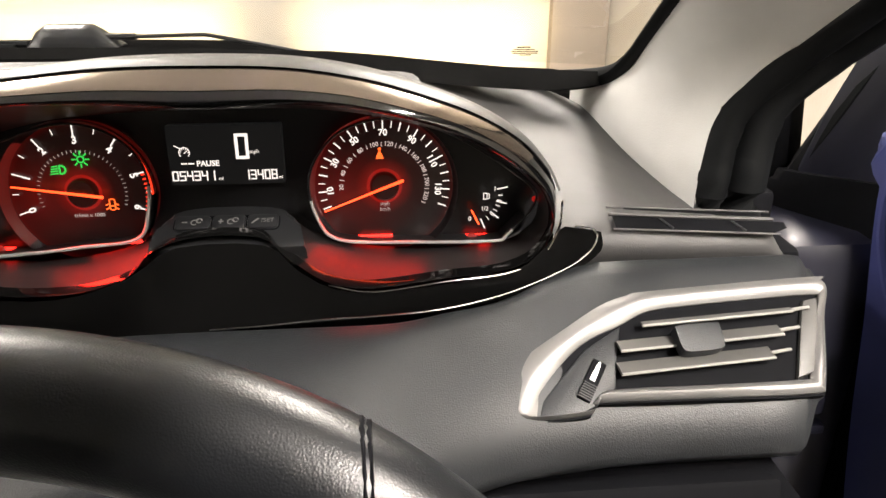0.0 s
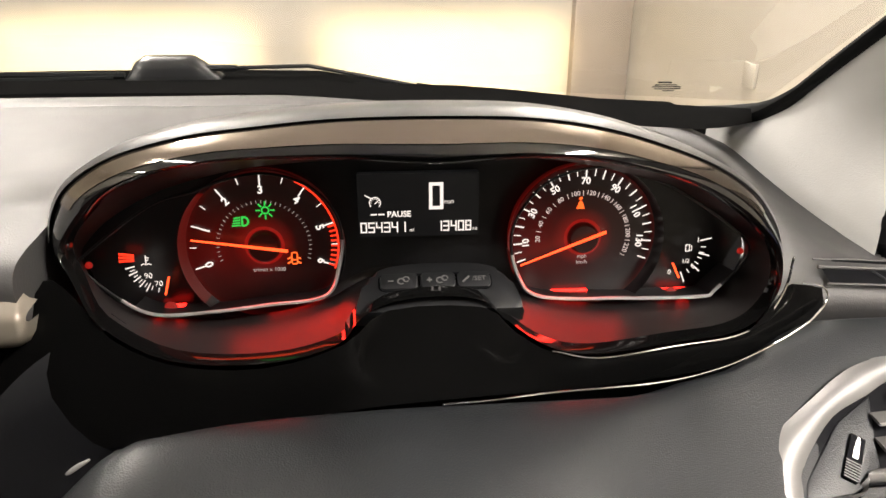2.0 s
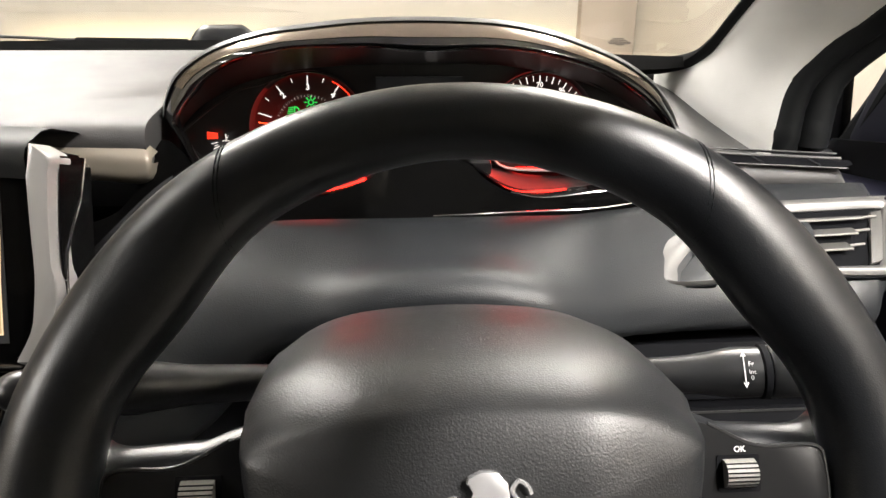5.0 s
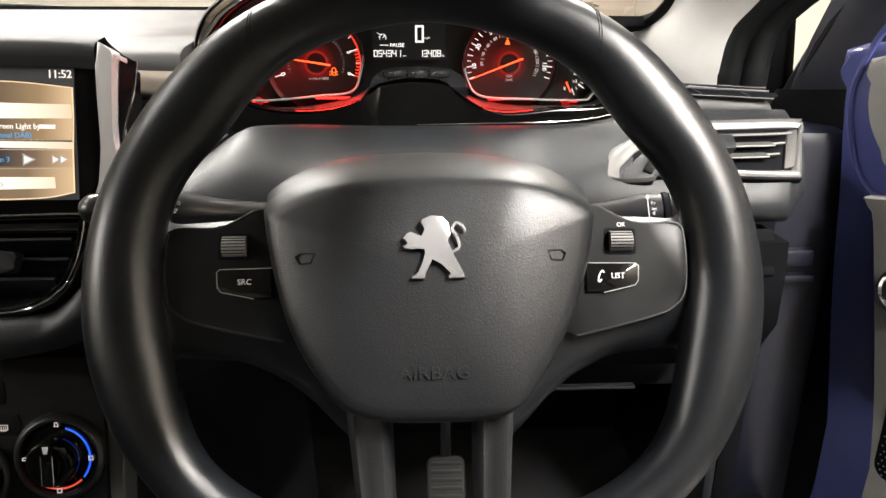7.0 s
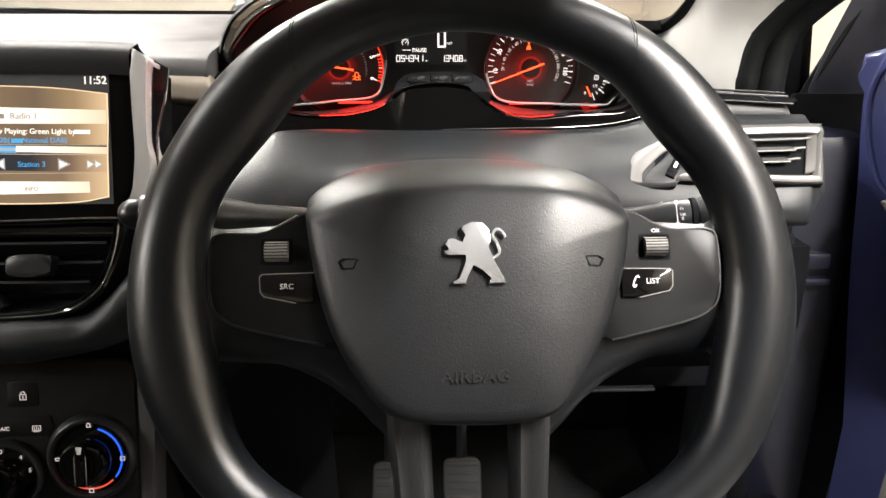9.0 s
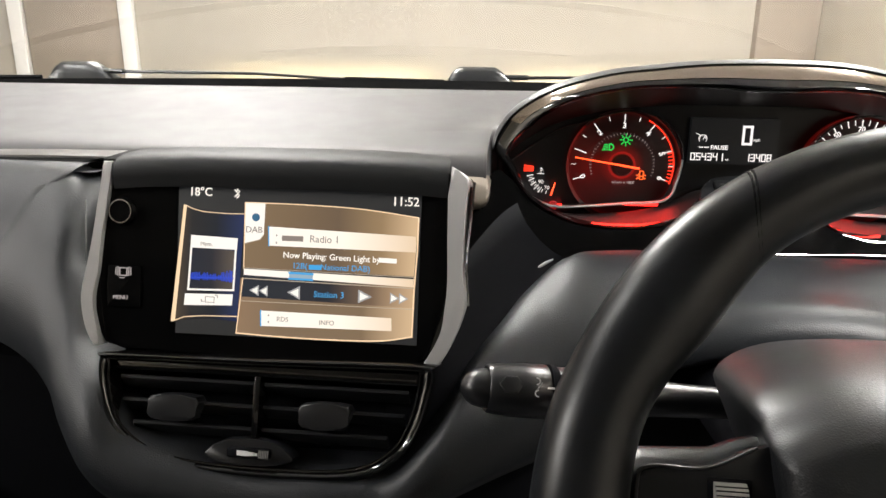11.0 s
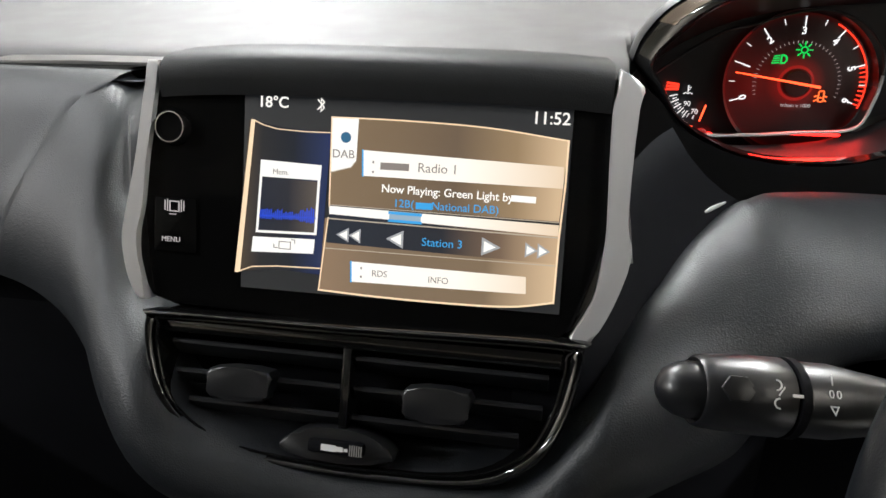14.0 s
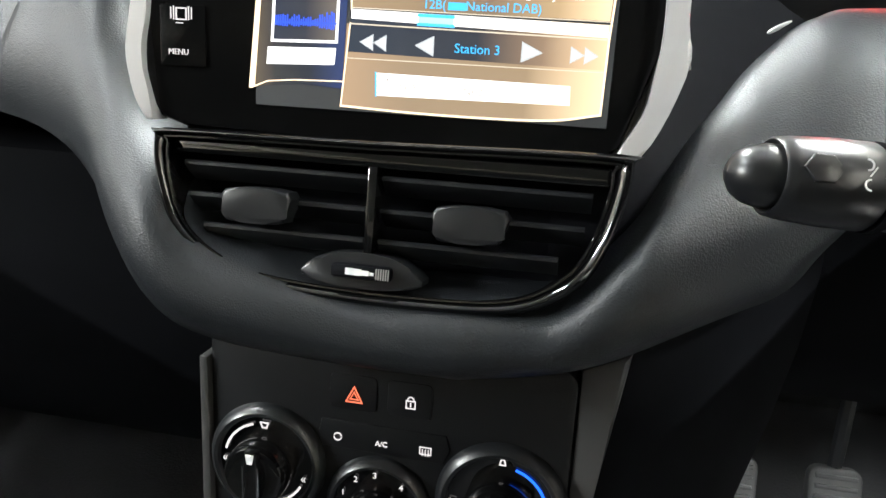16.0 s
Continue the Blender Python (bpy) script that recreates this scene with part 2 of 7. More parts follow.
def loft(rings, close=False, cap=False, m=None, close_ends=False):
    """A skin over rows of points; close: each row is a loop."""
    bm = bmesh.new()
    rows = [[bm.verts.new(Vector(q)) for q in row] for row in rings]
    n = len(rows[0])
    pairs = list(zip(rows, rows[1:])) + ([(rows[-1], rows[0])] if close_ends else [])
    for a, b in pairs:
        for i in range(n if close else n - 1):
            j = (i + 1) % n
            try:
                bm.faces.new((a[i], a[j], b[j], b[i]))
            except ValueError:
                pass
    if cap:
        bm.faces.new(rows[0])
        bm.faces.new(rows[-1])
    if m:
        bm.transform(m)
    return bm


def slab(pts, z0, z1, m, bevel=0.0, seg=2):
    """A flat piece with the outline pts, from z0 to z1 in the frame m, its front edge rounded."""
    bm = bmesh.new()
    lo = [bm.verts.new((q[0], q[1], z0)) for q in pts]
    hi = [bm.verts.new((q[0], q[1], z1)) for q in pts]
    k = len(pts)
    for i in range(k):
        bm.faces.new((lo[i], lo[(i + 1) % k], hi[(i + 1) % k], hi[i]))
    bm.faces.new(lo[::-1])
    top = bm.faces.new(hi)
    if bevel:
        bmesh.ops.bevel(bm, geom=list(top.edges), offset=bevel, segments=seg, profile=0.5, affect="EDGES", clamp_overlap=True)
    bm.transform(m)
    return bm


def rect(x0, y0, x1, y1, r=0.0, n=4):
    if not r:
        return [(x0, y0), (x1, y0), (x1, y1), (x0, y1)]
    out = []
    for cx, cy, a in ((x1 - r, y0 + r, -90), (x1 - r, y1 - r, 0), (x0 + r, y1 - r, 90), (x0 + r, y0 + r, 180)):
        out += [(cx + r * math.cos(radians(a + 90 * i / n)), cy + r * math.sin(radians(a + 90 * i / n))) for i in range(n + 1)]
    return out


def box(x0, x1, y0, y1, z0, z1, bevel=0.0, m=None, seg=2):
    bm = bmesh.new()
    bmesh.ops.create_cube(bm, size=1, matrix=Matrix.Translation(((x0 + x1) / 2, (y0 + y1) / 2, (z0 + z1) / 2)) @ Matrix.Diagonal((x1 - x0, y1 - y0, z1 - z0, 1)))
    if bevel:
        bmesh.ops.bevel(bm, geom=list(bm.edges), offset=bevel, segments=seg, profile=0.5, affect="EDGES")
    if m:
        bm.transform(m)
    return bm


def tube(path, r, sides=10, closed=False, up=(0, 0, 1), flat=1.0):
    """A round bar along a path; r a number or one for each point; flat squeezes it along up."""
    p = [Vector(q) for q in path]
    k, rings = len(p), []
    for i, q in enumerate(p):
        d = (p[(i + 1) % k] - p[i - 1]) if closed else (p[min(i + 1, k - 1)] - p[max(i - 1, 0)])
        d.normalize()
        side = d.cross(Vector(up))
        side = side.normalized() if side.length > 1e-4 else Vector((1, 0, 0))
        top = side.cross(d)
        rr = r[i] if isinstance(r, (list, tuple)) else r
        rings.append([q + rr * math.cos(2 * math.pi * j / sides) * side + rr * flat * math.sin(2 * math.pi * j / sides) * top for j in range(sides)])
    return loft(rings, close=True, cap=not closed, close_ends=closed)


def lathe(profile, m, seg=32):
    """Turns a profile of (radius, height) about the z of the frame m."""
    bm = loft([[(r * math.cos(2 * math.pi * j / seg), r * math.sin(2 * math.pi * j / seg), z) for j in range(seg)] for r, z in profile], close=True, cap=True)
    bm.transform(m)
    return bm


def join(*bms):
    out = bmesh.new()
    for b in bms:
        me = bpy.data.meshes.new("joined")
        b.to_mesh(me)
        b.free()
        out.from_mesh(me)
        bpy.data.meshes.remove(me)
    return out


def text(s, size, x, y, z, m, align="CENTER", spin=0.0, wide=1.0, thick=0.00015, bold=0.0):
    """Flat letters in the frame m, centred on (x, y)."""
    cu = bpy.data.curves.new("letters", "FONT")
    cu.body, cu.size, cu.align_x, cu.align_y, cu.extrude, cu.offset = s, size, align, "CENTER", thick, bold
    cu.resolution_u = 3
    ob = bpy.data.objects.new("letters", cu)
    scene.collection.objects.link(ob)
    me = bpy.data.meshes.new_from_object(ob.evaluated_get(bpy.context.evaluated_depsgraph_get()))
    bm = bmesh.new()
    bm.from_mesh(me)
    bpy.data.objects.remove(ob)
    bpy.data.curves.remove(cu)
    bpy.data.meshes.remove(me)
    bm.transform(m @ Matrix.Translation((x, y, z)) @ Matrix.Rotation(radians(spin), 4, "Z") @ Matrix.Diagonal((wide, 1, 1, 1)))
    return bm


def stroke(pts, w, m, z=0.0, h=0.0003, closed=False):
    """A thin flat line through 2D points, as printed or moulded signs have."""
    bm = bmesh.new()
    p = [Vector((q[0], q[1])) for q in pts]
    p = [q for k, q in enumerate(p) if k == 0 or (q - p[k - 1]).length > 1e-7]
    if len(p) < 2:
        p = [p[0], p[0] + Vector((1e-5, 0))]
    n, rows = len(p), []
    for k, q in enumerate(p):
        a = p[k - 1] if k or closed else None
        b = p[(k + 1) % n] if k < n - 1 or closed else None
        d1 = (q - a).normalized() if a is not None else (b - q).normalized()
        d2 = (b - q).normalized() if b is not None else d1
        t = d1 + d2
        t = t.normalized() if t.length > 1e-4 else d1
        s = Vector((-t.y, t.x)) * (w / 2 / max(0.5, t.dot(d1)))
        e = (-d1 if a is None else d1 if b is None else Vector((0, 0))) * w / 2
        l, r = q + e + s, q + e - s
        rows.append([bm.verts.new((*c, zz)) for c, zz in ((r, z), (r, z + h), (l, z + h), (l, z))])
    for u, v in list(zip(rows, rows[1:])) + ([(rows[-1], rows[0])] if closed else []):
        for i in range(3):
            bm.faces.new((u[i], v[i], v[i + 1], u[i + 1]))
    if not closed:
        bm.faces.new(rows[0])
        bm.faces.new(rows[-1][::-1])
    bmesh.ops.recalc_face_normals(bm, faces=bm.faces)
    bm.transform(m)
    return bm


def arc(cx, cy, r, a0, a1, n=16):
    return [(cx + r * math.cos(radians(a0 + (a1 - a0) * i / n)), cy + r * math.sin(radians(a0 + (a1 - a0) * i / n))) for i in range(n + 1)]


def frame_ring(outer, inner, z0, z1, m, bevel=0.0):
    """A frame between two outlines with as many points each."""
    rows = []
    if bevel:
        mid = [((a[0] + b[0]) / 2, (a[1] + b[1]) / 2) for a, b in zip(outer, inner)]
        oo = [(a[0] * 0.75 + b[0] * 0.25, a[1] * 0.75 + b[1] * 0.25) for a, b in zip(outer, inner)]
        ii = [(a[0] * 0.25 + b[0] * 0.75, a[1] * 0.25 + b[1] * 0.75) for a, b in zip(outer, inner)]
        seq = [(outer, z0), (outer, z1 - bevel), (oo, z1 - bevel * 0.25), (mid, z1), (ii, z1 - bevel * 0.25), (inner, z1 - bevel), (inner, z0)]
    else:
        seq = [(outer, z0), (outer, z1), (inner, z1), (inner, z0)]
    rows = [[(q[0], q[1], z) for q in pts] for pts, z in seq]
    return loft(rows, close=True, m=m, close_ends=True)

# ---- garage ----
def garage():
    solo("floor", box(-5.0, 1.6, -6.2, 4.3, -0.1, 0.0), M_FLOOR, "grey concrete garage floor", "floor", "structure")
    solo("ceiling", box(-5.0, 1.6, -6.2, 4.3, 2.7, 2.8), M_WHITE, "white painted garage ceiling", "ceiling", "structure")
    solo("wall_north", box(-5.0, 1.04, 4.1, 4.3, 0, 2.7), M_WALL, "cream painted garage end wall lit by headlamps", "wall", "structure")
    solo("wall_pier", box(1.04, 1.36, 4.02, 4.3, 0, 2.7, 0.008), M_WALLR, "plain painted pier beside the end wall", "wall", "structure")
    solo("wall_east", box(1.36, 1.6, -6, 4.3, 0, 2.7), M_WALL, "cream painted garage side wall", "wall", "structure")
    solo("wall_west", box(-5.0, -4.8, -6, 4.1, 0, 2.7), M_WALL, "cream painted garage side wall", "wall", "structure")
    solo("wall_south", box(-5.0, 1.6, -6.2, -6, 0, 2.7), M_WALL, "cream painted garage rear wall", "wall", "structure")
    for x in (-3.29, -2.58):
        solo("trim", box(x - 0.045, x + 0.045, 4.06, 4.1, 0, 2.7, 0.006), M_WHITE, "white painted upright board on the end wall", "trim", "structure")
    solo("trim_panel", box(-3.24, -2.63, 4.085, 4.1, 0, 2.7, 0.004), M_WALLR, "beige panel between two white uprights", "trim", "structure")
    solo("wall_switch", box(1.345, 1.36, 2.60, 2.69, 0.66, 0.75, 0.004), M_WALL, "cream square switch plate on the side wall", "switch")
    for x, y, _ in BATTENS:
        lamp = thing("ceiling_light", (x, y, 2.7), "white batten light hung below the garage ceiling", "ceiling light", "garage ceiling lights")
        part("housing", box(x - 0.03, x + 0.03, y - 0.75, y + 0.75, 2.50, 2.515, 0.004), M_WHITE, lamp)
        for yy in (y - 0.6, y + 0.6):
            part("drop_rod", tube([(x, yy, 2.51), (x, yy, 2.70)], 0.006, 8), M_WHITE, lamp)
        part("tube", tube([(x, y - 0.70, 2.475), (x, y + 0.70, 2.475)], 0.016, 12), G_TUBE, lamp, "lit white tube")


garage()


# ---- car shell ----
def lerp_rows(stations, xs):
    """Profiles between keyed stations x -> rows of (y, z)."""
    keys = sorted(stations)
    rows = []
    for x in xs:
        a = max([k for k in keys if k <= x + 1e-9], default=keys[0])
        b = min([k for k in keys if k >= x - 1e-9], default=keys[-1])
        t = 0 if a == b else (x - a) / (b - a)
        t = t * t * (3 - 2 * t)
        rows.append([(x, p[0] * (1 - t) + q[0] * t, p[1] * (1 - t) + q[1] * t) for p, q in zip(stations[a], stations[b])])
    return rows


def span(a, b, n):
    return [a + (b - a) * i / n for i in range(n + 1)]


def body_shell():
    car = thing("hatchback_car", (-0.345, -0.3, 0.12), "blue hatchback body shell with its driver's door open", "car")
    roof = [[(x, y, 1.42 - 0.10 * ((x + 0.345) / 0.62) ** 2 - 0.05 * max(0, y + 0.1) - 0.03 * max(0, -y - 0.9)) for x in span(-0.99, 0.30, 12)] for y in span(-2.0, 0.02, 8)]
    top = [[(x, y, z + 0.03) for x, y, z in row] for row in roof]
    part("headliner", join(loft(roof)), M_HEAD, car, "light grey fabric headliner")
    part("roof_panel", loft(top), M_BLUE, car, "blue painted roof panel")
    part("rear_panel", box(-1.15, 0.46, -2.1, -2.02, 0.2, 1.05, 0.02), M_CAPD, car)
    for x in (-1.17, 0.40):
        part("centre_pillar", loft([[(x, y, 0.2), (x + (0.06 if x < 0 else -0.02), y + 0.02, 0.95), (x + (0.23 if x < 0 else -0.16), y + 0.06, 1.38)] for y in (-1.0, -0.84)]), M_CAPD, car)
        part("rear_quarter", loft([[(x, y, 0.2), (x + (0.06 if x < 0 else -0.02), y, 0.98)] for y in (-2.05, -0.95)]), M_CAPD, car)
    part("floor_pan", box(-1.21, 0.43, -2.0, 0.95, 0.16, 0.2, 0.01), M_CARPET, car)
    part("bulkhead", box(-1.12, 0.45, 0.88, 0.92, 0.2, 0.93, 0.01), M_CARPET, car)
    part("passenger_door_trim", box(-1.2, -1.14, -1.0, 0.7, 0.2, 0.93, 0.02), M_CAPD, car)
    part("driver_sill", box(0.40, 0.50, -1.0, 0.55, 0.16, 0.34, 0.02), M_BLACK, car, "dark door sill cover")
    part("hinge_post", box(0.435, 0.56, 0.50, 0.70, 0.2, 0.86, 0.02), M_BLUE_SHADE, car, "hinge post coloured as blue paint in shade")
    # Unseen plates added ahead of the nose to cut the beams off level.
    for x in (-1.02, 0.36):
        part("beam_cutoff_plate", box(x - 0.25, x + 0.25, 2.03, 2.04, 0.6555, 0.685), M_BLACK, car)
    part("post_cover", box(0.40, 0.432, 0.46, 0.70, 0.2, 0.872, 0.01), M_BLACK, car)
    part("hinge_arm", box(0.445, 0.500, 0.485, 0.500, 0.690, 0.712, 0.004), M_BLUE_SHADE, car, "door hinge arm coloured as shaded blue paint")
    part("hinge_arm", box(0.440, 0.505, 0.485, 0.500, 0.668, 0.678, 0.003), M_BLUE_SHADE, car)
    part("kick_panel", box(0.385, 0.400, 0.455, 0.60, 0.2, 0.60, 0.006), M_PAD, car, "grey kick panel")
    part("passenger_footwell_side", box(-1.20, -1.12, 0.70, 1.0, 0.16, 0.97, 0.006), M_BLACK, car)
    part("passenger_wing", box(-1.20, -1.05, 0.95, 1.74, 0.2, 0.80, 0.02), M_BLUE, car)
    part("footwell_side", box(0.40, 0.434, 0.52, 0.95, 0.16, 0.90, 0.006), M_BLACK, car)
    part("cowl_panel", loft([[(x, y - 0.14 * ((x + 0.345) / 0.68) ** 2, z - 0.024 * min(1.0, max(0.0, (x + 0.10) / 0.16))) for x in span(-1.1, 0.305, 14)] for y, z in ((0.812, 0.955), (0.818, 0.978), (0.86, 0.981), (0.95, 0.979), (1.07, 0.90))]), M_FRIT, car, "black cowl panel below the windscreen")
    bonnet = [[(x, y, 0.955 - 0.16 * ((y - 0.92) / 0.75) ** 2 - 0.05 * ((x + 0.345) / 0.7) ** 2) for x in span(-1.05, 0.36, 10)] for y in span(0.92, 1.72, 8)]
    part("bonnet", loft(bonnet), M_BLUE, car, "blue painted bonnet")
    part("nose", box(-1.05, 0.36, 1.66, 1.74, 0.2, 0.72, 0.02), M_BLUE, car)
    return car


CAR = body_shell()



def foot_front(x):
    """Where the black band along the foot of the glass begins, for x right of the middle."""
    return float(np.interp(x, (-0.12, 0.0868, 0.1636, 0.2013, 0.23, 0.2513, 0.2725, 0.300), (0.7326, 0.6806, 0.632, 0.611, 0.600, 0.597, 0.604, 0.620)))


def windscreen():
    base, top = [], []
    for x in span(-1.02, 0.33, 16):
        bow = ((x + 0.345) / 0.68) ** 2
        base.append((x, 0.80 - 0.14 * bow, 0.984))
        top.append((x * 0.93 - 0.02, 0.06 - 0.05 * bow, 1.385 - 0.03 * bow))
    rows = [[tuple(np.array(a) * (1 - t) + np.array(b) * t) for a, b in zip(base, top)] for t in span(0, 1, 4)]
    glass = bpy.data.materials.new("windscreen_glass")
    glass.use_nodes = True
    nt = glass.node_tree
    nt.nodes.remove(nt.nodes["Principled BSDF"])
    tr, gl, mix, fr = (nt.nodes.new(n) for n in ("ShaderNodeBsdfTransparent", "ShaderNodeBsdfGlossy", "ShaderNodeMixShader", "ShaderNodeFresnel"))
    tr.inputs["Color"].default_value = (0.93, 0.95, 0.94, 1)
    gl.inputs["Roughness"].default_value = 0.0
    mul = nt.nodes.new("ShaderNodeMath")
    mul.operation = "MULTIPLY"
    mul.inputs[1].default_value = 0.15
    nt.links.new(fr.outputs[0], mul.inputs[0])
    nt.links.new(mul.outputs[0], mix.inputs[0])
    nt.links.new(tr.outputs[0], mix.inputs[1])
    nt.links.new(gl.outputs[0], mix.inputs[2])
    nt.links.new(mix.outputs[0], nt.nodes["Material Output"].inputs["Surface"])
    ws = thing("windscreen", (-0.345, 0.8, 0.984), "clear raked windscreen with black edge band", "windscreen")
    pane = part("pane", loft(rows), glass, ws, "clear glass pane")
    pane.visible_shadow = False
    # black edge band along the foot of the glass and round the corner
    foot = []
    for x in span(-1.005, -0.12, 26)[:-1] + span(-0.12, 0.300, 30):
        y = 0.785 - 0.15 * ((x + 0.345) / 0.68) ** 2
        if x < -0.12:
            foot.append([(x, y - 0.036, 0.985), (x, y - 0.004, 0.992)])
            continue
        fy = foot_front(x)
        ry = float(np.interp(x, (-0.12, 0.10, 0.178, 0.218, 0.262, 0.300), (0.7646, 0.716, 0.686, 0.660, 0.640, 0.626)))
        foot.append([(x, fy, float(np.interp(x, (-0.12, 0.09), (0.985, 0.974)))), (x, ry, float(np.interp(x, (0.05, 0.178), (0.992, 0.985))))])
    part("edge_band", loft(foot), M_FRIT, ws, "black ceramic band along the foot")
    side = curve([(0.240, 0.668, 0.970), (0.281, 0.660, 0.9713), (0.3057, 0.645, 0.9766), (0.3169, 0.625, 0.9849), (0.3195, 0.595, 1.002), (0.319, 0.55, 1.032), (0.316, 0.45, 1.097), (0.31, 0.3, 1.195), (0.30, 0.1, 1.325)], 6)
    part("side_seal", tube(side, [float(np.interp(i, (0, 6, 16, 26), (0.012, 0.0125, 0.0105, 0.0065))) for i in range(len(side))], 10, flat=0.8), M_RUBBER, ws, "black rubber side seal")
    m = frame_at((0.2395, 0.672, 0.9965), 58)
    sets = [stroke([(-0.006, 0.007), (0.006, 0.007)], 0.0016, m)]
    for k, w in enumerate((0.020, 0.026, 0.024, 0.010)):
        sets.append(stroke([(-w / 2 + 0.0032 * j, 0.0035 - 0.0026 * k) for j in (0, 0)] + [(w / 2, 0.0035 - 0.0026 * k)], 0.0011, m))
    part("glass_mark", join(*sets), M_BLACK, ws, "small dark maker's mark on the glass")


windscreen()


def wiper(hub, elbow, tip, blade_end, label):
    w = thing("windscreen_wiper", hub, label, "wiper", "windscreen wipers")
    hx, hy, hz = hub
    rings = []
    for t in span(0, 1, 10):
        x = hx - 0.046 + 0.104 * t
        hgt = 0.031 * min(1.0, (t / 0.16) ** 0.5 if t > 0 else 0.25) * (1.0 if t < 0.72 else 1 - 0.75 * (t - 0.72) / 0.28)
        rings.append([(x, hy + 0.020 * math.cos(q), hz - 0.014 + max(hgt, 0.004) * max(0.0, math.sin(q)) ** 0.6) for q in span(0, math.pi, 8)])
    part("hub_cover", loft(rings, cap=True), M_SATIN, w, "domed black hub cover")
    part("arm", tube([(hx + 0.03, hy - 0.005, hz + 0.003), (hx + 0.075, hy - 0.003, hz + 0.0025), (hx + 0.076, hy - 0.003, hz + 0.0025), elbow, tip], [0.0055, 0.0055, 0.0034, 0.0034, 0.0030], 8, flat=0.7), M_SATIN, w)
    part("blade", tube([tip, blade_end], 0.004, 6), M_RUBBER, w)
    part("blade_rail", tube([(hx - 0.28, hy - 0.012, hz - 0.010), (hx - 0.06, hy - 0.010, hz - 0.007)], 0.0035, 6), M_RUBBER, w)


wiper((-0.262, 0.872, 0.989), (-0.107, 0.872, 0.9925), (0.0166, 0.870, 0.969), (0.10, 0.862, 0.956), "black windscreen wiper before the driver, parked")
wiper((-0.885, 0.872, 0.990), (-0.60, 0.872, 0.992), (-0.46, 0.868, 0.986), (-0.31, 0.866, 0.984), "black windscreen wiper before the passenger, parked")


def pillar():
    p = thing("windscreen_pillar", (0.36, 0.5, 0.93), "light grey fabric windscreen pillar trim with black seals", "pillar trim")
    left = [(0.292, 0.690, 0.960), (0.312, 0.640, 0.976), (0.322, 0.600, 0.995), (0.320, 0.55, 1.030), (0.317, 0.45, 1.093), (0.310, 0.30, 1.190), (0.30, 0.10, 1.32)]
    right = [(0.352, 0.500, 0.905), (0.356, 0.505, 0.935), (0.364, 0.510, 0.966), (0.380, 0.505, 0.992), (0.415, 0.48, 1.035), (0.445, 0.38, 1.12), (0.44, 0.15, 1.27)]
    L, R = curve(left, 5), curve(right, 5)
    rows = []
    for a, b in zip(L, R):
        bulge = np.array((-0.022, -0.020, 0.004))
        rows.append([tuple(a * (1 - t) + b * t + bulge * 4 * t * (1 - t) * 0.42) for t in span(0, 1, 8)])
    first = [tuple(np.array(q)) for q in curve([(0.292, 0.692, 0.93), (0.31, 0.60, 0.905), (0.352, 0.50, 0.88)], 4)]
    part("cover", loft([first] + rows), M_PILLAR, p, "light grey woven pillar cover")
    seal = [b + np.array((0.014, 0.004, 0.0)) for b in R]
    part("door_seal", tube([tuple(q) for q in curve([(0.367, 0.508, 0.80)] + [tuple(s) for s in seal[::4]], 4)], 0.014, 10), M_RUBBER, p, "thick black rubber door seal")
    outer = [b + np.array((0.046, 0.014, 0.002)) for b in R]
    part("outer_frame", tube([tuple(q) for q in curve([(0.398, 0.516, 0.80)] + [tuple(s) for s in outer[::4]], 4)], 0.019, 10), M_RUBBER, p, "dark painted door frame")


pillar()


